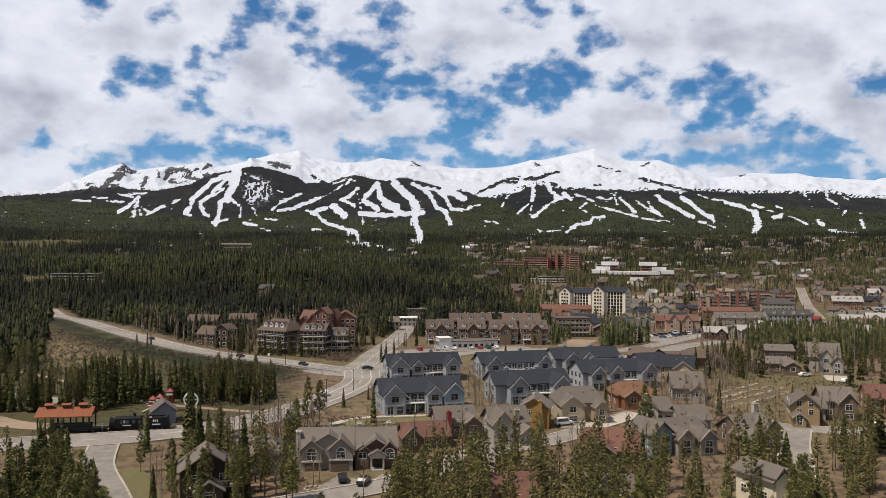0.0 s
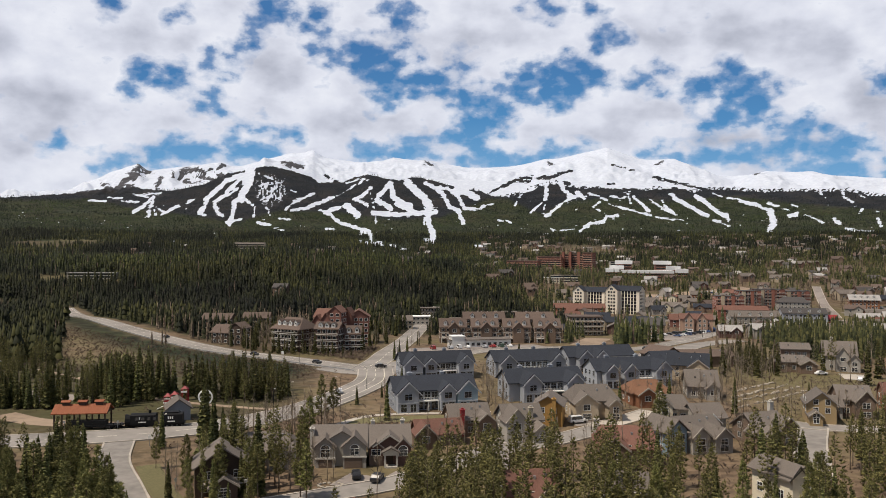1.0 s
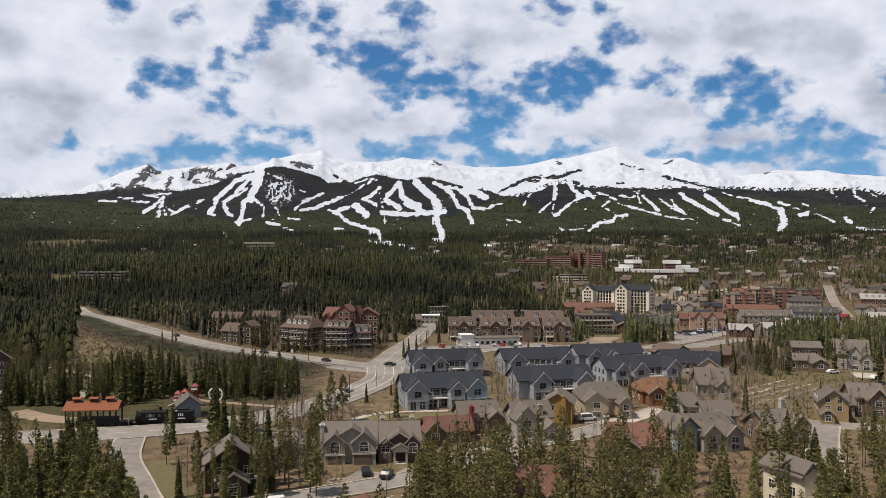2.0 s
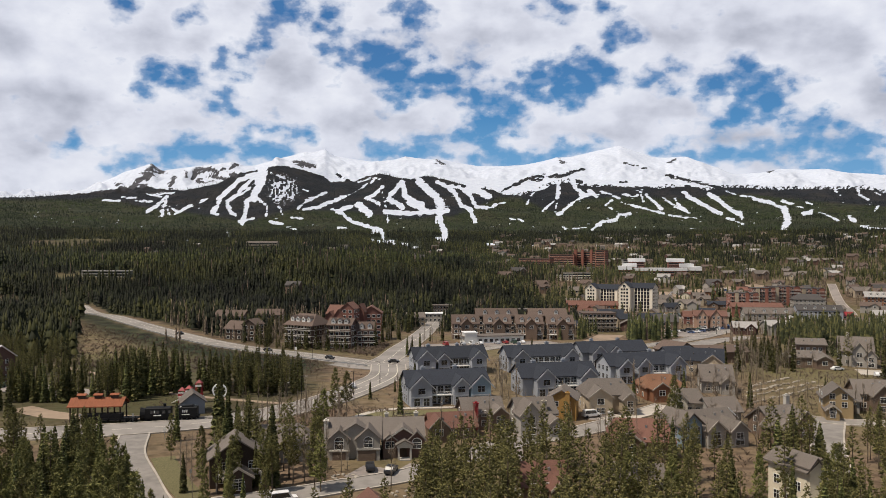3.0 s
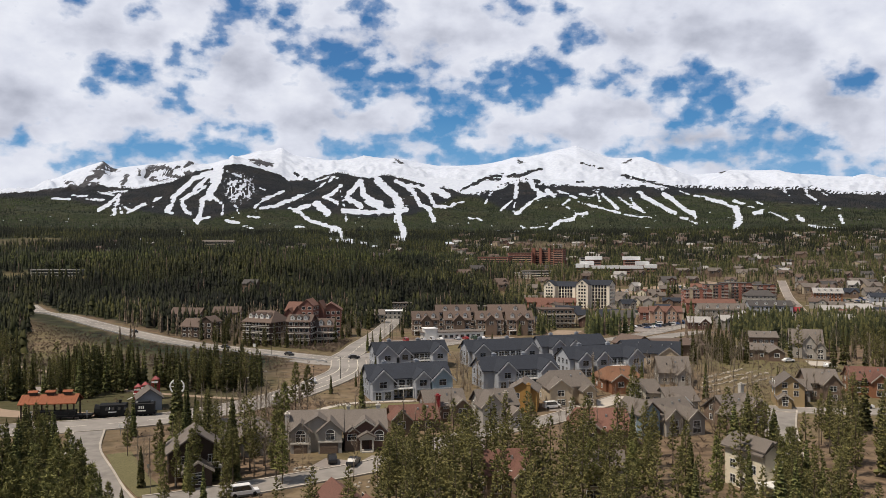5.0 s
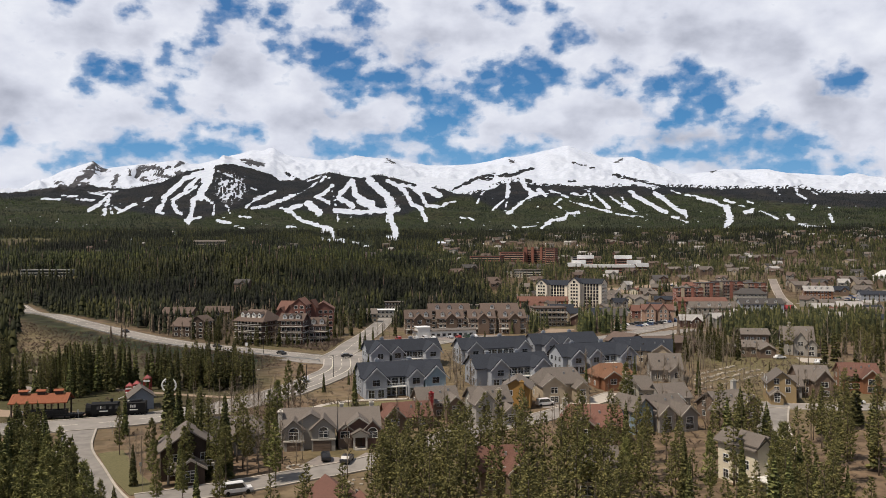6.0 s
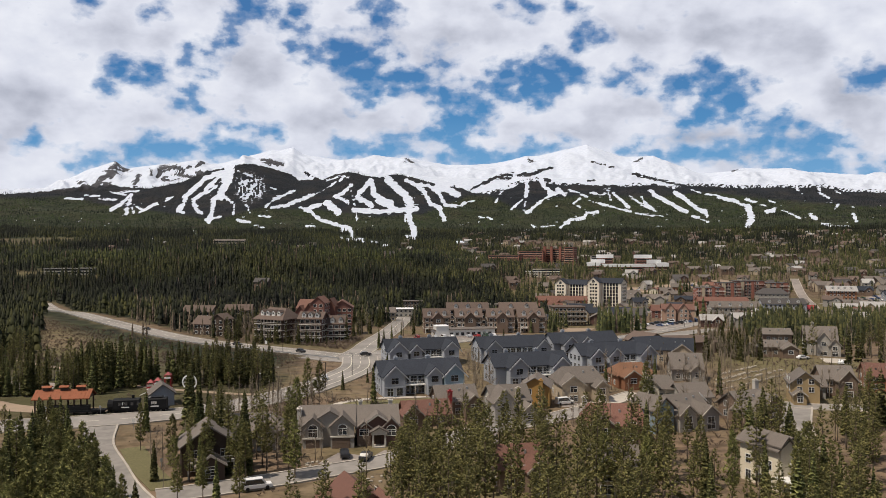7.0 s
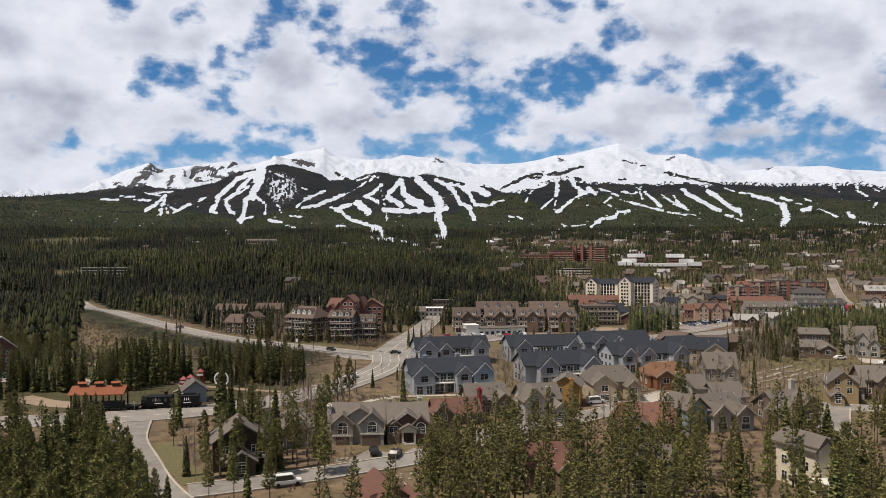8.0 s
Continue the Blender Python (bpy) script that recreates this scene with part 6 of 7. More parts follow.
C_PAINT = [plain("car_paint_" + n, c, 0.3, 0.2, 0.05, spec=0.6, each=0.02, bumpy=0) for n, c in
           (("white", (0.75, 0.75, 0.75)), ("silver", (0.42, 0.43, 0.45)), ("black", (0.02, 0.02, 0.023)), ("blue", (0.05, 0.09, 0.2)), ("red", (0.3, 0.03, 0.03)), ("green", (0.05, 0.09, 0.06)))]
M_TYRE = plain("tyre_rubber", (0.02, 0.02, 0.02), 0.9, 2, 0.2)


def car(x, y, heading, paint, van=False, lift=0.2, label="", group=""):
    word = C_PAINT[paint].name.split("_")[-1]
    c = thing("van" if van else "car", x, y, heading, label or f"{word} {'van' if van else 'car'} parked on the asphalt", "van" if van else "car", group, z=land_z(x, y) + lift)
    L, hgt = (5.2, 1.95) if van else (4.6, 1.5)
    part("body", shared(("body", L, hgt, paint), lambda bm: car_mesh_body(bm, L, hgt, van), [C_PAINT[paint]]), None, c)
    part("side_glass", shared(("side_glass", L, hgt), lambda bm: car_glass(bm, L, hgt, van), [M_GLASS]), None, c)
    if y > 440:
        def four(bm):
            for xx in (-L / 2 + 0.85, L / 2 - 0.9):
                for yy in (-0.82, 0.82):
                    tube(bm, (xx, yy - 0.11, 0.34), (xx, yy + 0.11, 0.34), 0.34, 0.34, 8)
        part("tyres", shared(("tyres", L), four, [M_TYRE]), None, c)
        return c
    for xx in (-L / 2 + 0.85, L / 2 - 0.9):
        for yy in (-0.82, 0.82):
            part("tyre", shared(("tyre",), lambda bm: tube(bm, (0, -0.11, 0), (0, 0.11, 0), 0.34, 0.34, 12), [M_TYRE]), None, c, at=pose(xx, yy, 0.34))
    return c


for x, y, hd, p in ((-156, 411, -45, 2), (-92, 349, -38, 2), (-58, 319, -42, 2), (-30, 306, 10, 2), (96, 389, 40, 2), (-38, 250, 100, 1)):
    car(x, y, hd, p, label="dark car driving on the highway" if p == 2 else "silver car driving on the road", lift=0.22)
crng = random.Random(5)


def park_cars(x0, y0, x1, y1, n, rows_, group):
    for k in range(n):
        for r in range(rows_):
            if crng.random() < 0.25:
                continue
            t = (k + 0.5) / n
            a = math.atan2(y1 - y0, x1 - x0)
            off = (r - (rows_ - 1) / 2) * 9
            car(x0 + (x1 - x0) * t - off * math.sin(a), y0 + (y1 - y0) * t + off * math.cos(a), math.degrees(a) + 90 + crng.uniform(-4, 4), crng.randrange(6), crng.random() < 0.35, 0.12, group=group)


park_cars(-154, 248, -140, 243, 3, 1, "cars by the park")
park_cars(-18, 379, 34, 399, 12, 1, "cars at the shop")
park_cars(74, 346, 100, 364, 5, 1, "cars behind the townhouses")
park_cars(125, 468, 185, 540, 12, 2, "cars in the town lot")
park_cars(150, 628, 245, 688, 14, 3, "cars in the big lot")
park_cars(365, 690, 470, 735, 14, 3, "cars by the main street")
park_cars(180, 800, 310, 850, 16, 2, "cars at the edge of town")
for x, y, hd, p, v in ((-20.5, 158, 100, 2, False), (-16, 156, 80, 2, False), (57, 212, 30, 0, False), (60, 213, 30, 2, True), (62.5, 214, 30, 2, False), (33, 209, 20, 0, True), (-33.5, 137, 24, 0, True), (147, 282, 60, 0, False), (118, 207, -10, 0, False), (140, 297, 10, 0, False)):
    car(x, y, hd, p, v, 0.25, group="cars by the houses")


# ---- boulder terraces on the bank ----
def boulder(bm, size, seed):
    r = random.Random(seed)
    bmesh.ops.create_icosphere(bm, subdivisions=1, radius=size)
    for v in bm.verts:
        v.co *= r.uniform(0.75, 1.15)
        v.co.z *= 0.7


B_MESH = [shared(("boulder", k), lambda bm, k=k: boulder(bm, 0.7, k), [M_STONE]) for k in range(5)]
brng = random.Random(3)
for a, b in (((84, 230), (117, 258)), ((85, 238), (119, 266)), ((88, 246), (116, 270)), ((91, 255), (112, 274))):
    n = 44
    t_ = thing("boulder_terrace", (a[0] + b[0]) / 2, (a[1] + b[1]) / 2, 0, "stepped row of pale boulders on the bank", "boulder row", "boulder terraces", clear=0)
    base = t_.matrix_basis.translation
    for k in range(n):
        if brng.random() < 0.28:
            continue
        f = (k + brng.uniform(-0.45, 0.45)) / n
        x, y = a[0] + (b[0] - a[0]) * f, a[1] + (b[1] - a[1]) * f + brng.uniform(-1.0, 1.0)
        s = brng.uniform(0.3, 1.05)
        part("boulder", brng.choice(B_MESH), None, t_, at=pose(x - base.x, y - base.y, land_z(x, y) - base.z + 0.25, 0, 0, brng.uniform(0, 360)) @ Matrix.Diagonal((s, s, s, 1)))
    KEEP_OFF.extend([(a[0] + (b[0] - a[0]) * q, a[1] + (b[1] - a[1]) * q, 3.5) for q in np.linspace(0, 1, 9)])
for x, y, n in ((-25, 153, 14), (-12, 143, 8)):
    w_ = thing("stone_edging", x, y, 0, "low ring of pale garden stones", "stone edging")
    for k in range(n):
        a = math.tau * k / n
        part("stone", brng.choice(B_MESH), None, w_, at=pose(2.4 * math.cos(a), 1.6 * math.sin(a), 0.1, 0, 0, 40 * k) @ Matrix.Diagonal((0.6, 0.6, 0.6, 1)))
    KEEP_OFF.append((x, y, 2.5))


# ---- street lamps and signs ----
def street_lamp(x, y, hgt=7.0, rot=0):
    s = thing("street_lamp", x, y, rot, "slim dark street lamp beside the road", "street lamp", "street lamps")
    part("pole", tube(bmesh.new(), (0, 0, -0.3), (0, 0, hgt), 0.11, 0.07, 7), M_BLACKIRON, s)
    part("arm", tube(bmesh.new(), (0, 0, hgt - 0.15), (1.3, 0, hgt + 0.1), 0.05, 0.05, 6), M_BLACKIRON, s)
    bm = bmesh.new()
    box(bm, 1.0, 1.7, -0.17, 0.17, hgt - 0.02, hgt + 0.16)
    part("lamp_head", bm, M_TRIM, s)


def road_sign(x, y, rot, w, h, top, mat, label):
    s = thing("road_sign", x, y, rot, label, "road sign", "road signs")
    part("pole", tube(bmesh.new(), (0, 0, -0.3), (0, 0, top), 0.06, 0.06, 6), M_STEEL, s)
    slab_part("sign_plate", s, -w / 2, w / 2, -0.1, -0.06, top - h, top, mat)


for x, y, r in ((-69.5, 181.5, 90), (-52, 218, -60), (-36, 238, -150), (-50, 228, 0), (-30, 258, 180), (-66, 322, -60), (-24, 315, 120), (62, 386, 90), (110, 420, 160), (150, 470, 160), (-19, 400, 180), (-17, 450, 180)):
    street_lamp(x, y, 7.5, r)
for x, y, r, w, h, t in ((-73, 182, 0, 0.8, 0.8, 2.6), (-88, 198.5, 0, 0.5, 0.7, 2.4), (-101, 196.5, 0, 0.6, 0.6, 2.6), (-60, 207, 10, 1.4, 0.9, 2.2), (-55, 150, 0, 0.5, 0.7, 2.2), (-75, 331, 0, 1.0, 1.4, 4.0), (-58, 206.5, 0, 0.5, 0.5, 2.0)):
    road_sign(x, y, r, w, h, t, M_STEEL if w < 0.7 else M_WHITE, "plain road sign on a steel pole")


# ---- trees ----
GOLD = (1 + 5 ** 0.5) / 2
LUMP_V = [Vector(v).normalized() for v in ((-1, GOLD, 0), (1, GOLD, 0), (-1, -GOLD, 0), (1, -GOLD, 0), (0, -1, GOLD), (0, 1, GOLD), (0, -1, -GOLD), (0, 1, -GOLD), (GOLD, 0, -1), (GOLD, 0, 1), (-GOLD, 0, -1), (-GOLD, 0, 1))]
LUMP_F = [(i, j, k) for i, j, k in itertools.combinations(range(12), 3) if max((LUMP_V[i] - LUMP_V[j]).length, (LUMP_V[j] - LUMP_V[k]).length, (LUMP_V[i] - LUMP_V[k]).length) < 1.2]


def needle_clump(bm, c, along, size, r):
    """A ragged clump of foliage at a bough's end, longer along the bough than across it."""
    turn = along.to_track_quat("X", "Z").to_matrix()
    vs = [bm.verts.new(c + turn @ Vector((v.x * 1.2, v.y, v.z * 0.9)) * size * r.uniform(0.45, 0.95)) for v in LUMP_V]
    for i, j, k in LUMP_F:
        mid = (LUMP_V[i] + LUMP_V[j] + LUMP_V[k])
        out = (LUMP_V[j] - LUMP_V[i]).cross(LUMP_V[k] - LUMP_V[i]).dot(mid) > 0
        bm.faces.new([vs[i], vs[j], vs[k]] if out else [vs[i], vs[k], vs[j]])


def needle_spray(bm, c, along, size, r, n):
    """Thin blades that stand out of a clump, outwards and up."""
    for _ in range(n):
        d = (along * 0.55 + Vector((r.gauss(0, 0.75), r.gauss(0, 0.75), r.gauss(0.25, 0.6)))).normalized()
        side = d.cross(Vector((r.gauss(0, 1), r.gauss(0, 1), r.gauss(0, 1)))).normalized() * size * r.uniform(0.13, 0.24)
        a = c + d * size * 0.35
        bm.faces.new([bm.verts.new(p) for p in (a - side, a + side, a + d * size * r.uniform(0.9, 2.0))])


def pine_crown(bm, seed, boughs, blades):
    """Lodgepole crown for a tree one unit high: a narrow column of uneven boughs that turn up and end in needle sprays, with gaps between them."""
    r = random.Random(seed)
    start, slant = r.uniform(0.14, 0.36), r.uniform(0, math.tau)
    for k in range(boughs):
        g = ((k + r.random()) / boughs) ** 0.95
        z, a = start + (0.96 - start) * g, 2.4 * k + r.uniform(-0.7, 0.7)
        reach = (0.098 * (1 - g) ** 0.55 + 0.006) * (0.65 + 0.35 * min(1, g * 4)) * (1 + 0.18 * math.cos(a - slant)) * r.choice((0.45, 0.75, 1.0, 1.0, 1.2))
        tip = Vector((reach * math.cos(a), reach * math.sin(a), z + 0.3 * reach))
        along = Vector((math.cos(a), math.sin(a), 0.55))
        size = r.uniform(0.021, 0.034) * (1.15 - 0.5 * g)
        needle_clump(bm, tip, along, size * 0.85, r)
        needle_spray(bm, tip, along, size, r, blades)
        needle_spray(bm, tip * 0.55 + Vector((0, 0, z * 0.45)), along, size, r, blades // 3)
    needle_spray(bm, Vector((0, 0, 0.955)), Vector((0, 0, 1)), 0.03, r, 8)


def spruce_crown(bm, seed, levels, around):
    """Spruce crown for a tree one unit high: whorls of drooping pointed boughs nearly to the ground."""
    r = random.Random(seed)
    lean = r.uniform(0.8, 1.15)
    for k in range(levels):
        f = (k + r.uniform(-0.3, 0.3)) / levels
        z = 0.07 + 0.9 * max(f, 0)
        reach = (0.105 * (1 - max(f, 0)) ** 0.75 + 0.012) * lean
        for j in range(around):
            a = math.tau * (j + r.random()) / around
            l = reach * r.uniform(0.55, 1.15)
            d, s = Vector((math.cos(a), math.sin(a), 0)), Vector((-math.sin(a), math.cos(a), 0))
            w, drop = l * r.uniform(0.28, 0.45), l * r.uniform(0.25, 0.6)
            base = Vector((0, 0, z + 0.01))
            mid, tip = base + d * l * 0.6 - Vector((0, 0, drop * 0.45)), base + d * l - Vector((0, 0, drop))
            v = [bm.verts.new(p) for p in (base, mid + s * w, tip, mid - s * w, mid - Vector((0, 0, 0.03 + l * 0.25)))]
            bm.faces.new([v[0], v[1], v[2]])
            bm.faces.new([v[0], v[2], v[3]])
            bm.faces.new([v[0], v[4], v[2]])
    v = [bm.verts.new(p) for p in ((0.012, 0, 0.93), (-0.006, 0.011, 0.93), (-0.006, -0.011, 0.93), (0, 0, 1.0))]
    for q in ((0, 1, 3), (1, 2, 3), (2, 0, 3)):
        bm.faces.new([v[i] for i in q])


def conifer_trunk(bm, seed, top, girth):
    r = random.Random(seed)
    p, n = Vector((0, 0, -0.05)), 3
    for k in range(n):
        q = Vector((r.uniform(-0.004, 0.004), r.uniform(-0.004, 0.004), -0.05 + (top + 0.05) * (k + 1) / n))
        tube(bm, p, q, girth * (1 - k / n * 0.85), girth * (1 - (k + 1) / n * 0.85), 6)
        p = q
    for k in range(7):
        a, z = r.uniform(0, math.tau), r.uniform(0.12, 0.45)
        l = r.uniform(0.02, 0.05)
        tube(bm, (0, 0, z), (l * math.cos(a), l * math.sin(a), z - 0.006), 0.0022, 0.001, 3)


def aspen(bm, seed):
    """A leafless aspen one unit high."""
    r = random.Random(seed)
    tube(bm, (0, 0, -0.04), (0.01, 0, 0.5), 0.010, 0.0065, 5)
    tube(bm, (0.01, 0, 0.5), (0.0, 0.012, 1.0), 0.008, 0.002, 4)
    for k in range(20):
        z, a = r.uniform(0.3, 0.93), r.uniform(0, math.tau)
        l = (1.05 - z) * r.uniform(0.16, 0.34)
        d = Vector((math.cos(a), math.sin(a), r.uniform(0.7, 1.5))).normalized()
        p, q = Vector((0, 0, z)), Vector((0, 0, z)) + d * l
        tube(bm, p, q, 0.004, 0.0014, 3)
        for _ in range(4):
            e = (d + Vector((r.gauss(0, 0.6), r.gauss(0, 0.6), r.gauss(0.2, 0.4)))).normalized()
            s = p.lerp(q, r.uniform(0.3, 1.0))
            tube(bm, s, s + e * l * r.uniform(0.3, 0.6), 0.002, 0.0008, 3)


PINES = [(shared(("trunk", "pine", k), lambda bm, k=k: conifer_trunk(bm, k, 0.93, 0.0115), [M_BARK]), shared(("crown", "pine", k), lambda bm, k=k: pine_crown(bm, 100 + k, 108, 12), [M_PINE])) for k in range(8)]
DEEP_PINES = [(PINES[k][0], shared(("crown", "deep pine", k), lambda bm, k=k: pine_crown(bm, 140 + k, 68, 8), [M_PINE])) for k in range(5)]
SPRUCES = [(shared(("trunk", "spruce", k), lambda bm, k=k: conifer_trunk(bm, 30 + k, 0.95, 0.014), [M_BARK]), shared(("crown", "spruce", k), lambda bm, k=k: spruce_crown(bm, 200 + k, 34, 13), [M_SPRUCE])) for k in range(5)]
MID_SPRUCES = [(shared(("trunk", "mid", k), lambda bm, k=k: conifer_trunk(bm, 60 + k, 0.95, 0.014), [M_BARK]), shared(("crown", "mid", k), lambda bm, k=k: spruce_crown(bm, 300 + k, 22, 10), [M_SPRUCE])) for k in range(5)]
ASPENS = [shared(("limbs", k), lambda bm, k=k: aspen(bm, 400 + k), [M_ASPEN]) for k in range(6)]
trng = random.Random(21)


def free(x, y, gap=0.0, near=0.8):
    if any(math.hypot(x - a, y - b) < c * near + gap for a, b, c in KEEP_OFF):
        return False
    for line, half in ROAD_LINES:
        if np.min(np.hypot(line[:, 0] - x, line[:, 1] - y)) < half + 1.6 + gap:
            return False
    return True


TALLY, SPARE = {}, {}


def tree(x, y, hgt, kind):
    models, name, label = {"pine": (PINES, "pine_tree", "tall lodgepole pine with bare lower trunk"), "spruce": (SPRUCES, "spruce_tree", "narrow dark green spruce tree"),
                           "mid": (MID_SPRUCES, "spruce_tree", "dark green conifer in a dense stand"), "aspen": (ASPENS, "aspen_tree", "leafless pale-barked aspen in early spring")}[kind]
    m = trng.choice(models)
    if kind == "pine" and TALLY.get(kind, 0) >= 150:
        m = trng.choice(DEEP_PINES)
    TALLY[kind] = TALLY.get(kind, 0) + 1
    wide = hgt * trng.uniform(0.9, 1.2)
    at = pose(x, y, land_z(x, y), 0, 0, trng.uniform(0, 360)) @ Matrix.Diagonal((wide, wide, hgt, 1))
    if TALLY[kind] > {"pine": 150, "aspen": 90, "mid": 70}.get(kind, 115):
        SPARE.setdefault(kind, []).append((m, at))
        return
    t = new(name)
    t.matrix_basis = at
    tagged(t, label, "tree", "near trees" if kind != "mid" else "conifer stands")
    if kind == "aspen":
        part("trunk", m, None, t)
    else:
        part("trunk", m[0], None, t)
        part("crown", m[1], None, t)


def inside(x, y, poly):
    hit = False
    for (ax, ay), (bx, by) in zip(poly, poly[1:] + poly[:1]):
        if (ay > y) != (by > y) and x < (bx - ax) * (y - ay) / (by - ay) + ax:
            hit = not hit
    return hit


STOOD = []


def stand(poly, count, lo, hi, kinds, gap=2.2, near=0.8):
    """Trees scattered in a stretch of the plan, clear of houses, roads and one another."""
    xs, ys = [p[0] for p in poly], [p[1] for p in poly]
    done = tries = 0
    while done < count and tries < count * 30:
        tries += 1
        x, y = trng.uniform(min(xs), max(xs)), trng.uniform(min(ys), max(ys))
        if not inside(x, y, poly) or any(abs(x - a) < gap and abs(y - b) < gap for a, b in STOOD) or (-0.43 < x / y < -0.335 and 125 < y < 236) or not free(x, y, near=near):
            continue
        hgt = trng.uniform(lo, hi)
        if x < -0.3 * y and y < 180:  # lower trees on the slope towards the road
            hgt = min(hgt, 46.5 - 0.218 * y + trng.uniform(-1.5, 1.0))
        if hgt < 6 and lo > 8:
            continue
        STOOD.append((x, y))
        tree(x, y, hgt, trng.choice(kinds))
        done += 1


BY_STREET = [(-59, 126, 15, "pine"), (-57, 122.5, 13.5, "spruce"), (-55, 120, 12.8, "pine"), (-53.2, 118, 12, "spruce"), (-51, 115.8, 12, "pine"), (-49, 113.6, 11.4, "spruce"),
             (-46.8, 111.6, 10.6, "pine"), (-44.6, 110.5, 10, "spruce"), (-51, 110, 14, "pine"), (-47.5, 107, 12.4, "pine"), (-44, 126.5, 8.5, "pine"), (-40, 127, 10, "pine"),
             (-57, 126, 12, "pine"), (-47.4, 99, 15, "pine"), (-45.6, 94, 15.5, "pine"), (-44, 89, 15, "pine"), (-54, 117, 14, "pine"), (-60, 131, 12, "pine"),
             (-58.4, 128.6, 13, "spruce")]
BY_HOUSES = [(-19, 211, 11, "spruce"), (-33, 206, 13, "pine"), (-36, 205, 14, "pine"), (-30, 232, 6, "spruce"), (80, 222, 11, "spruce"), (103, 226, 9, "spruce"),
             (48, 226, 9, "spruce"), (63, 228, 11, "spruce"), (50, 190, 15, "pine"), (27, 330, 9, "spruce"), (-24, 325, 10, "spruce"), (-21, 330, 11, "spruce"),
             (-27, 336, 9, "spruce"), (-37.5, 126, 9, "spruce"), (-34, 127, 9.5, "pine"), (47, 127, 13, "pine"), (57.6, 126.5, 13, "pine"),
             (60, 129, 14, "pine"), (63, 133, 13, "pine"), (26, 128, 12.5, "pine"), (29, 130.5, 13.5, "pine"), (33, 127.5, 12, "pine"), (36.5, 130, 13, "pine"),
             (-37, 143, 11, "pine"), (-34.3, 148.3, 10, "pine"), (-29.5, 145.5, 13.5, "pine"), (-28, 143.5, 12, "pine"), (-33.2, 174.5, 14, "pine"), (-34.6, 172, 12, "pine"),
             (-37, 165, 9, "aspen")]
BY_PARK = [(-60, 184, 16.5, "spruce"), (-69.3, 180, 10, "spruce"), (-56.7, 186, 9, "spruce"), (-53.5, 142, 8, "spruce"), (-50.5, 138.5, 7, "aspen"), (-55.5, 152, 9, "aspen"),
           (-47, 142, 10, "pine"), (-64.3, 163.7, 10.5, "pine"), (-57.1, 173.2, 16.5, "spruce"), (-55.6, 175.5, 14, "spruce"), (-51.1, 168.5, 11, "pine"), (-52.8, 150, 11, "pine"),
           (-41, 146, 9, "spruce"), (-40.2, 152.5, 10.5, "pine"), (-44.5, 143, 11, "pine"), (-49.5, 141, 9, "pine"), (-56.5, 148.5, 8, "aspen"), (-54.6, 146.6, 9, "aspen"),
           (-53, 158, 9, "aspen"), (-60, 158, 8, "aspen"), (-39, 144, 12, "pine"), (-44.5, 140, 9, "spruce")]
for x, y, h, k in BY_HOUSES + BY_PARK + BY_STREET:
    STOOD.append((x, y))
    tree(x, y, h, k)
stand([(-78, 140), (-64, 134), (-54, 120), (-45, 106), (-42, 88), (-62, 85), (-92, 120)], 90, 11, 16.5, ("spruce", "pine", "pine"), 1.8)
stand([(-140, 110), (-104, 168), (-84, 170), (-62, 132), (-44, 100), (-40, 80), (-90, 70)], 95, 11, 17, ("spruce", "pine", "pine"), 2.0)
stand([(-4, 112), (-1, 150), (20, 164), (24, 150), (24, 90), (10, 92)], 62, 11, 16.5, ("pine",), 2.0, 0.55)
stand([(-9, 116), (-10, 141), (-3, 149), (-1, 114)], 18, 11, 15, ("pine",), 1.8, 0.55)
stand([(24, 90), (24, 152), (30, 158), (62, 166), (92, 178), (84, 140), (70, 85)], 112, 10.5, 15.8, ("pine", "pine", "pine", "pine", "pine", "spruce"), 1.7, 0.5)
stand([(70, 85), (84, 140), (92, 178), (118, 194), (145, 196), (120, 100)], 108, 11, 16.5, ("pine", "pine", "pine", "mid"), 1.8, 0.5)
stand([(-30, 95), (-4, 100), (-2, 128), (-10, 118), (-28, 116)], 8, 10, 14, ("pine",), 2.4, 0.9)
stand([(-58, 128), (-34, 146), (-33, 160), (-52, 180), (-66, 172)], 22, 10, 15, ("pine", "pine", "spruce"), 2.2, 0.6)
stand([(-136, 222), (-106, 224), (-110, 250), (-150, 250)], 64, 9, 14.5, ("mid", "spruce", "pine"), 1.5)
stand([(-103, 225), (-88, 227), (-92, 252), (-112, 252)], 36, 12, 16, ("mid", "spruce"), 1.5)
stand([(-84, 230), (-75, 229), (-78, 252), (-88, 252)], 16, 10, 14, ("mid", "spruce"), 1.5)
stand([(-74, 232), (-51, 235), (-58, 262), (-84, 262)], 58, 9.5, 14, ("mid", "mid", "spruce", "pine"), 1.5)
stand([(-136, 408), (-100, 384), (-84, 392), (-60, 396), (-80, 440), (-112, 480), (-152, 470)], 130, 8, 14, ("mid", "mid", "aspen"), 1.6, 0.45)
stand([(-118, 376), (-92, 362), (-66, 350), (-60, 356), (-84, 366), (-112, 388)], 22, 7, 12, ("mid", "aspen", "mid"), 1.6, 0.4)
stand([(-160, 196), (-122, 200), (-122, 228), (-160, 240)], 34, 9, 14, ("pine", "mid"), 1.8)
stand([(-210, 270), (-150, 262), (-150, 300), (-200, 340)], 70, 8, 13, ("mid", "pine"), 1.8)
stand([(-102, 364), (-70, 349), (-46, 340), (-42, 350), (-64, 361), (-95, 378)], 40, 3.5, 7.5, ("aspen", "mid"), 1.5, 0.25)
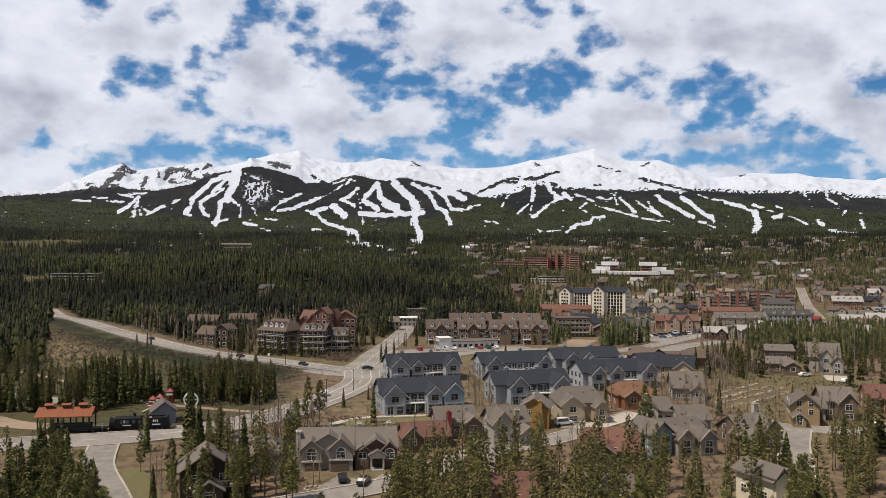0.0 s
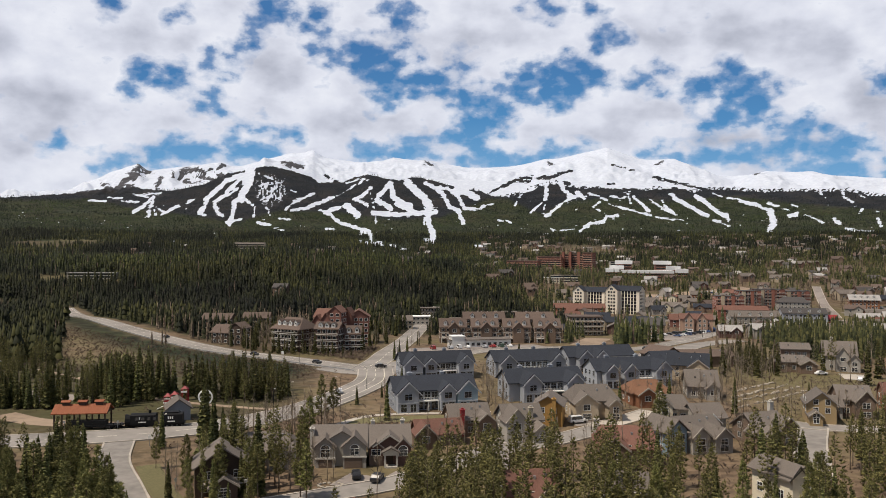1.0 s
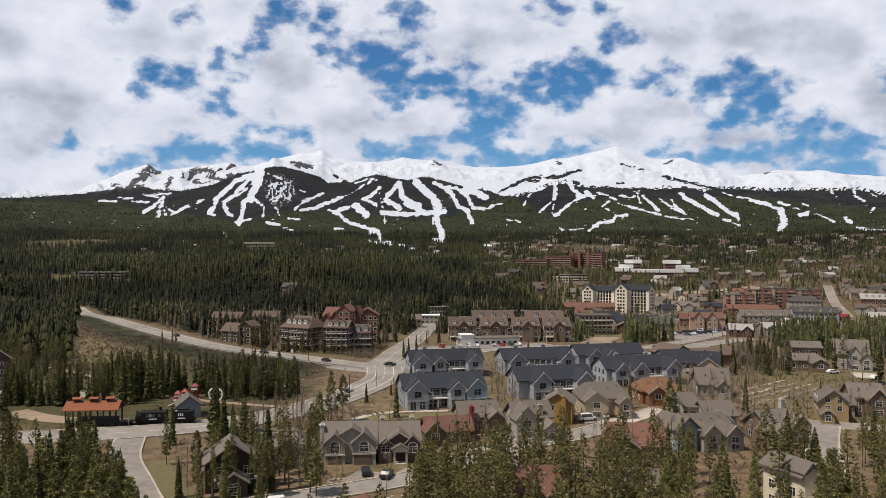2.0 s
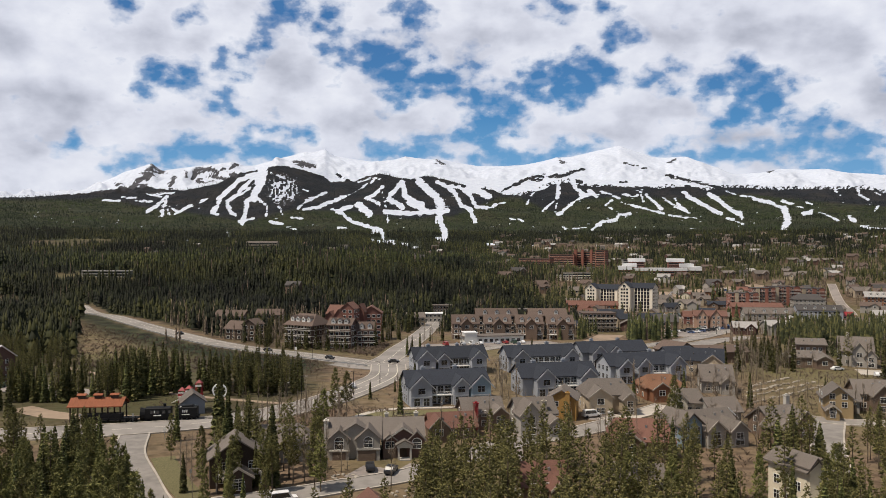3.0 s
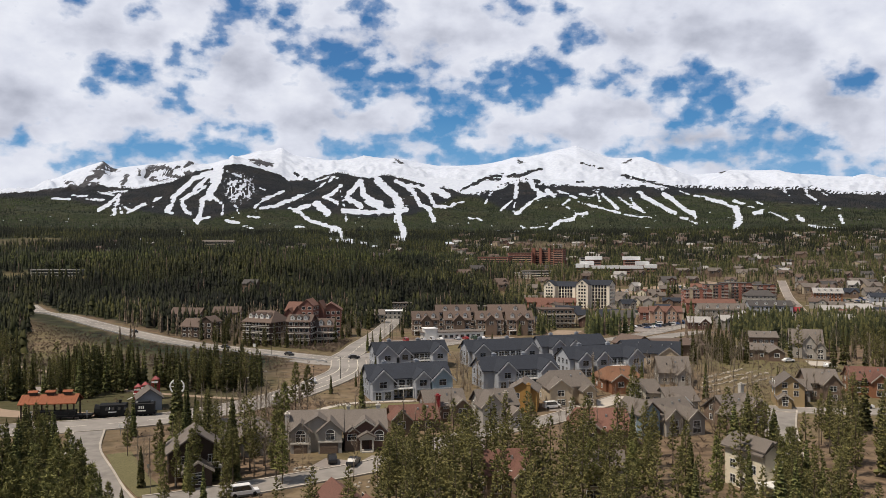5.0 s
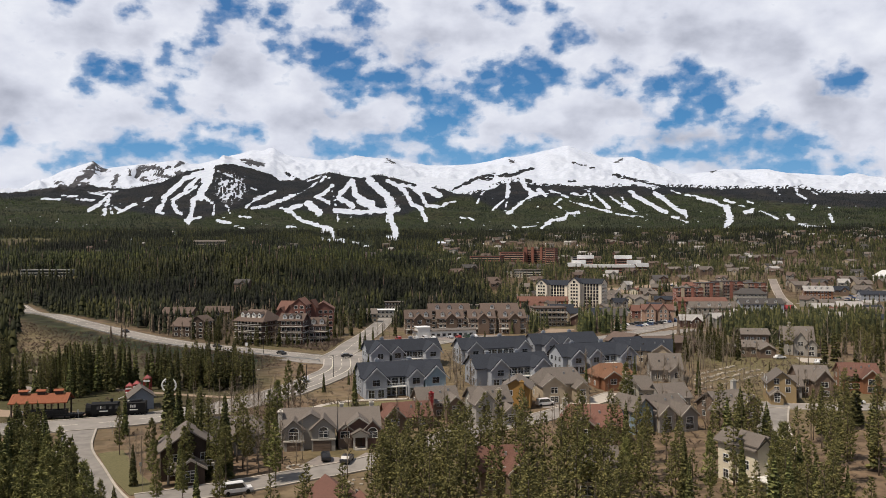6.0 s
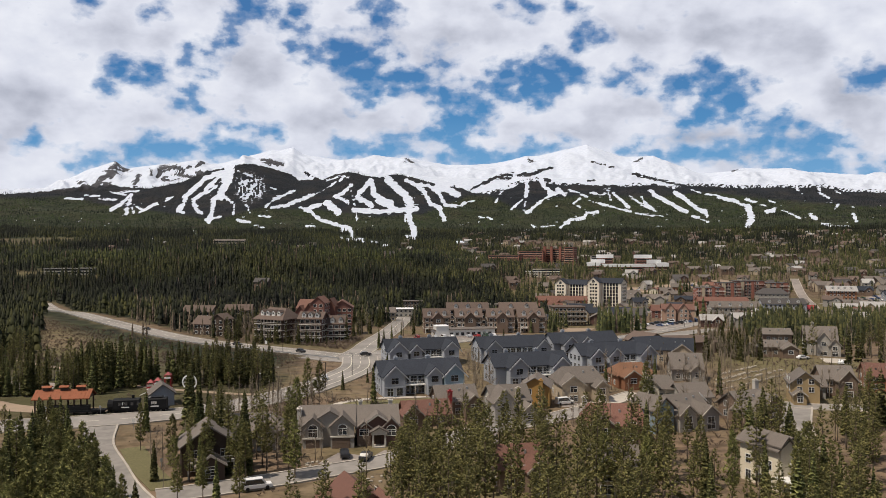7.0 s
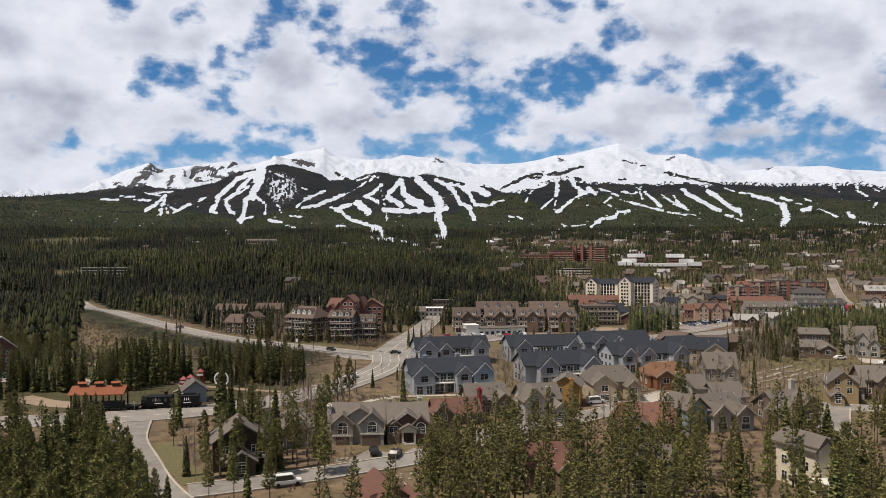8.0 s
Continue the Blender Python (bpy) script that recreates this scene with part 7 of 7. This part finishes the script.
stand([(-45, 395), (-20, 392), (-20, 425), (-45, 440)], 14, 7, 11, ("mid", "aspen"), 1.8, 0.6)
stand([(98, 280), (126, 292), (128, 330), (104, 335)], 42, 9, 14, ("mid", "aspen", "mid"), 1.6)
stand([(125, 205), (140, 240), (135, 300), (165, 330), (220, 330), (180, 210)], 80, 11, 17, ("pine", "mid", "aspen"), 2.2)
stand([(-60, 375), (-20, 350), (-12, 420), (-18, 560), (-60, 560)], 45, 8, 14, ("mid", "aspen"), 2.5, 0.7)
stand([(118, 430), (250, 540), (240, 570), (110, 470)], 50, 8, 13, ("aspen", "mid"), 2.0, 0.5)
stand([(-36, 150), (-30, 160), (0, 165), (0, 150), (-30, 138)], 16, 8, 11, ("aspen",), 1.4, 0.3)
stand([(-62, 200), (-48, 216), (-30, 205), (-30, 190), (-55, 185)], 46, 7, 11, ("aspen",), 1.3, 0.6)
stand([(8, 205), (16, 208), (14, 290), (8, 290)], 26, 7, 11, ("aspen",), 1.4, 0.25)
stand([(76, 240), (84, 250), (130, 290), (120, 300), (82, 262)], 34, 7, 11, ("aspen",), 1.5, 0.4)
stand([(-30, 175), (10, 172), (10, 190), (-30, 188)], 16, 7, 11, ("aspen",), 1.6, 0.3)
stand([(40, 225), (80, 235), (80, 255), (45, 245)], 26, 7, 11, ("aspen",), 1.6, 0.3)
stand([(76, 212), (112, 236), (118, 226), (90, 205)], 12, 7, 10, ("aspen",), 1.6, 0.3)
stand([(-2, 178), (12, 205), (60, 232), (76, 240), (130, 246), (128, 205), (70, 172), (20, 166)], 95, 7, 11, ("aspen",), 1.3, 0.35)
stand([(108, 300), (130, 300), (128, 345), (112, 340)], 26, 8, 12, ("aspen", "mid"), 1.3, 0.3)
stand([(-32, 262), (-24, 300), (-14, 300), (-22, 240)], 18, 4, 7, ("spruce", "aspen"), 1.6, 0.6)


def join_spare():
    """The trees past the number that are kept one by one, as one mesh for each kind."""
    names = {"pine": "tall lodgepole pines deeper in the stand", "spruce": "narrow spruces deeper in the stand", "mid": "dark conifers deeper in the stand", "aspen": "leafless aspens deeper in the stand"}
    for kind, trees in SPARE.items():
        co, loops, sizes, mats, mat_ids, base = [], [], [], [], [], 0
        for m, at in trees:
            for me in m if isinstance(m, tuple) else (m,):
                v = np.empty(len(me.vertices) * 3)
                me.vertices.foreach_get("co", v)
                v = v.reshape(-1, 3) @ np.array(at.to_3x3()).T + np.array(at.translation)
                l, n = np.empty(len(me.loops), np.int32), np.empty(len(me.polygons), np.int32)
                me.loops.foreach_get("vertex_index", l)
                me.polygons.foreach_get("loop_total", n)
                if me.materials[0] not in mats:
                    mats.append(me.materials[0])
                co.append(v), loops.append(l + base), sizes.append(n)
                mat_ids.append(np.full(len(n), mats.index(me.materials[0]), np.int32))
                base += len(v)
        co, loops, sizes = np.concatenate(co), np.concatenate(loops), np.concatenate(sizes)
        me = bpy.data.meshes.new("tree_stand")
        me.vertices.add(len(co))
        me.vertices.foreach_set("co", co.astype(np.float32).ravel())
        me.loops.add(len(loops))
        me.loops.foreach_set("vertex_index", loops)
        me.polygons.add(len(sizes))
        me.polygons.foreach_set("loop_start", np.concatenate([[0], np.cumsum(sizes)[:-1]]).astype(np.int32))
        for m in mats:
            me.materials.append(m)
        me.polygons.foreach_set("material_index", np.concatenate(mat_ids))
        me.update(calc_edges=True)
        tagged(new("tree_stand", me), names[kind], "trees", kind="stuff")


join_spare()


# ---- far woods ----
def scatter(name, x, y, h, wide, template, mat, label):
    """One mesh of many small low trees: copies of a small template."""
    tv, tf = template
    n, k = len(x), len(tv)
    a = rng.uniform(0, math.tau, n)
    z = mountain(x, y)
    c, s = np.cos(a)[:, None], np.sin(a)[:, None]
    jit = 1 + rng.uniform(-0.22, 0.22, (n, k))
    px = (tv[None, :, 0] * c - tv[None, :, 1] * s) * (wide[:, None] * jit) + x[:, None]
    py = (tv[None, :, 0] * s + tv[None, :, 1] * c) * (wide[:, None] * jit) + y[:, None]
    pz = tv[None, :, 2] * h[:, None] + z[:, None]
    co = np.stack([px, py, pz], -1).reshape(-1, 3).astype(np.float32)
    fi = (tf[None] + (np.arange(n) * k)[:, None, None]).reshape(-1, 3).astype(np.int32)
    me = bpy.data.meshes.new(name)
    me.vertices.add(len(co))
    me.vertices.foreach_set("co", co.ravel())
    me.loops.add(fi.size)
    me.loops.foreach_set("vertex_index", fi.ravel())
    me.polygons.add(len(fi))
    me.polygons.foreach_set("loop_start", np.arange(0, fi.size, 3, dtype=np.int32))
    me.update(calc_edges=True)
    me.materials.append(mat)
    return tagged(new(name, me), label, "forest", kind="stuff")


def tiers(n, sides):
    v, f = [], []
    for k in range(n):
        z0, z1 = 0.06 + 0.86 * k / n, min(1.0, 0.06 + 0.86 * (k + 1.55) / n)
        r = 0.125 * (1 - k / n) ** 0.7 + 0.015
        b = len(v)
        for j in range(sides):
            q = math.tau * (j + 0.5 * (k % 2)) / sides
            rr = r * (1.0 if j % 2 else 0.68)
            v.append((rr * math.cos(q), rr * math.sin(q), z0 - (0.03 if j % 2 else 0)))
        v.append((0, 0, z1))
        f += [(b + j, b + (j + 1) % sides, b + sides) for j in range(sides)]
    return np.array(v), np.array(f)


def clear_mask(x, y, gap):
    ok = np.ones(len(x), bool)
    for a, b, c in KEEP_OFF:
        ok &= np.hypot(x - a, y - b) > c * 0.75 + gap
    for line, half in ROAD_LINES:
        ok &= near_line(x, y, [tuple(p) for p in line[::2]] + [tuple(line[-1])]) > half + gap
    return ok


def sector(n, r0, r1, u0, u1):
    r = np.sqrt(rng.uniform(r0 ** 2, r1 ** 2, n))
    a = np.arctan(rng.uniform(u0, u1, n))
    return r * np.sin(a), r * np.cos(a)


def woods(n, r0, r1, u0, u1, lo, hi, template, label, chance=None, slim=1.35, mat=None):
    x, y = sector(n, r0, r1, u0, u1)
    p = wooded(x, y) if chance is None else chance(x, y)
    ok = (rng.random(n) < p)
    x, y = x[ok], y[ok]
    ok = clear_mask(x, y, 1.5)
    x, y = x[ok], y[ok]
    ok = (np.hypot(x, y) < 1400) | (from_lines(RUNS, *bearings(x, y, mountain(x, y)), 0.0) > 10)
    x, y = x[ok], y[ok]
    h = rng.uniform(lo * 0.7, hi, len(x)) * (0.45 + 1.1 * fbm(x / 40, y / 40, 17, 2))
    return scatter("conifer_forest", x, y, h, h * rng.uniform(slim * 0.8, slim * 1.15, len(x)), template, mat or M_FOREST, label)


def grove(poly, n, lo, hi, label):
    xs, ys = [p[0] for p in poly], [p[1] for p in poly]
    x, y = rng.uniform(min(xs), max(xs), n), rng.uniform(min(ys), max(ys), n)
    ok = np.array([inside(a, b, poly) for a, b in zip(x, y)]) & clear_mask(x, y, 1.2)
    x, y = x[ok], y[ok]
    h = rng.uniform(lo, hi, len(x))
    scatter("conifer_grove", x, y, h, h * rng.uniform(0.8, 1.1, len(x)), tiers(9, 9), M_GROVE, label)


grove([(80, 388), (112, 402), (120, 448), (88, 432)], 150, 10, 16, "dense conifer grove behind the townhouses")
grove([(150, 335), (165, 325), (260, 420), (330, 520), (240, 530), (170, 440)], 1100, 10, 16, "conifer grove on the hillside above town")
grove([(180, 860), (290, 820), (300, 838), (190, 882)], 260, 9, 14, "row of conifers before the white-roofed complex")
grove([(52, 690), (118, 700), (112, 745), (50, 725)], 160, 8, 12, "conifers beside the white hotel")
grove([(120, 940), (230, 910), (235, 935), (120, 965)], 170, 9, 14, "conifers below the brick resort")
grove([(60, 400), (80, 470), (70, 500), (60, 500)], 60, 9, 13, "conifers beside the condominium row")
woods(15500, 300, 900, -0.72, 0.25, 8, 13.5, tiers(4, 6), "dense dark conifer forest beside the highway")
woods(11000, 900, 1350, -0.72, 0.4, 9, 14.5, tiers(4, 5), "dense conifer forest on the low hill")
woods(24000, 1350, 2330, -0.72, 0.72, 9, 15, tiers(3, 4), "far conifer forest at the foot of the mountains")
woods(15500, 420, 1500, 0.0, 0.72, 7, 14, tiers(5, 6), "scattered conifers between the town buildings", lambda x, y: 0.10 + 0.2 * smooth(760, 950, y) + 0.65 * smooth(0.42, 0.62, fbm(x / 70, y / 70, 61, 3)) * smooth(680, 850, y), mat=M_GROVE)

woods(2600, 330, 1500, -0.72, 0.72, 7, 13, tiers(5, 6), "grey-brown dead conifers through the forest", lambda x, y: np.maximum(wooded(x, y), 0.35 * smooth(20, 80, x)), 0.6, M_DEAD)

woods(2600, 400, 640, -0.40, -0.10, 6, 10, tiers(5, 6), "bare grey-brown trees round the lodges", lambda x, y: np.maximum(0.5 * wooded(x, y), 0.25), 0.7, M_DEAD)

woods(3600, 420, 1050, 0.04, 0.66, 5, 9, tiers(4, 5), "bare grey-brown trees among the town houses", lambda x, y: 0.25 + 0.5 * smooth(0.4, 0.6, fbm(x / 45, y / 45, 67, 3)), 0.75, M_DEAD)

woods(6500, 850, 1700, 0.05, 0.70, 6, 10, tiers(3, 5), "bare grey-brown trees on the slope above town", lambda x, y: 0.2 + 0.5 * smooth(0.4, 0.6, fbm(x / 80, y / 80, 68, 3)), 0.9, M_DEAD)


def slope_forest(n):
    """Small conifers on the wooded mountain slopes, up to the tree line and clear of the runs."""
    x, y = sector(n, 2330, 3600, -0.72, 0.72)
    z, r = mountain(x, y), np.hypot(x, y)
    u, v = bearings(x, y, z)
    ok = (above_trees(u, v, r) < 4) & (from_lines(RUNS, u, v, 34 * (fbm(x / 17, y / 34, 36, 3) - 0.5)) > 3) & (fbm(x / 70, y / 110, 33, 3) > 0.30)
    ok &= ~((bump(u, v, -2430, 800, 240, 230) > 0.4) & (fbm(u / 15, v / 34, 83, 2) > 0.47))
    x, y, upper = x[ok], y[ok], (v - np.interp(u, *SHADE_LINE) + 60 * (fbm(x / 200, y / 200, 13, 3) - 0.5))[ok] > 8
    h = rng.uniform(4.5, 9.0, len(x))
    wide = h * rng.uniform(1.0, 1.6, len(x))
    # trees above the shade line get the cloud-shaded colour
    for part_of, mat, label in ((~upper, M_SLOPE, "green conifer forest on the lower ski slopes"), (upper, M_SHADED_FIR, "upper fir forest coloured as in cloud shade below the snow")):
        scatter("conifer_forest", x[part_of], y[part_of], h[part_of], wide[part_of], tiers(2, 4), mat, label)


slope_forest(36000)


# ---- bare brush ----
def brush_template():
    r = random.Random(8)
    v, f = [], []
    for _ in range(12):
        a, l = r.uniform(0, math.tau), r.uniform(0.6, 1.0)
        t = (0.75 * l * math.cos(a), 0.75 * l * math.sin(a), l)
        b = len(v)
        v += [(0.022 * math.cos(a + 1.57), 0.022 * math.sin(a + 1.57), 0), (-0.022 * math.cos(a + 1.57), -0.022 * math.sin(a + 1.57), 0), t, (t[0] * 0.6 + 0.07, t[1] * 0.6, 0.8 * l)]
        f += [(b, b + 1, b + 2), (b, b + 2, b + 3)]
    return np.array(v), np.array(f)


def brush(n, poly, lo, hi, label):
    xs, ys = [p[0] for p in poly], [p[1] for p in poly]
    x, y = rng.uniform(min(xs), max(xs), n), rng.uniform(min(ys), max(ys), n)
    ok = np.array([inside(a, b, poly) for a, b in zip(x, y)]) & clear_mask(x, y, 0.5)
    x, y = x[ok], y[ok]
    h = rng.uniform(lo, hi, len(x))
    ob = scatter("brush", x, y, h, h, brush_template(), M_BRUSH, label)
    ob["category"] = "brush"


brush(8000, [(-260, 460), (-150, 385), (-60, 312), (-52, 290), (-60, 268), (-150, 290), (-230, 330)], 0.5, 1.3, "bare brown willow brush on the highway bank")
brush(900, [(-64, 350), (-40, 328), (-37, 380), (-45, 398), (-62, 362)], 0.6, 1.8, "bare shrubs round the lodge forecourt")
brush(1500, [(-62, 200), (-40, 225), (-20, 215), (0, 220), (0, 200), (-30, 186), (-60, 186)], 0.4, 1.1, "low dry brush along the road verge")
brush(2600, [(-10, 150), (40, 215), (130, 300), (150, 270), (100, 190), (60, 160), (0, 130)], 0.3, 1.2, "low dry brush around the houses")
brush(1500, [(-140, 180), (-84, 178), (-50, 130), (-40, 80), (-140, 90)], 0.4, 1.3, "undergrowth below the pines")
brush(7000, [(-140, 100), (-140, 330), (180, 330), (180, 100)], 0.25, 0.8, "sparse dry shrubs over the brown ground")
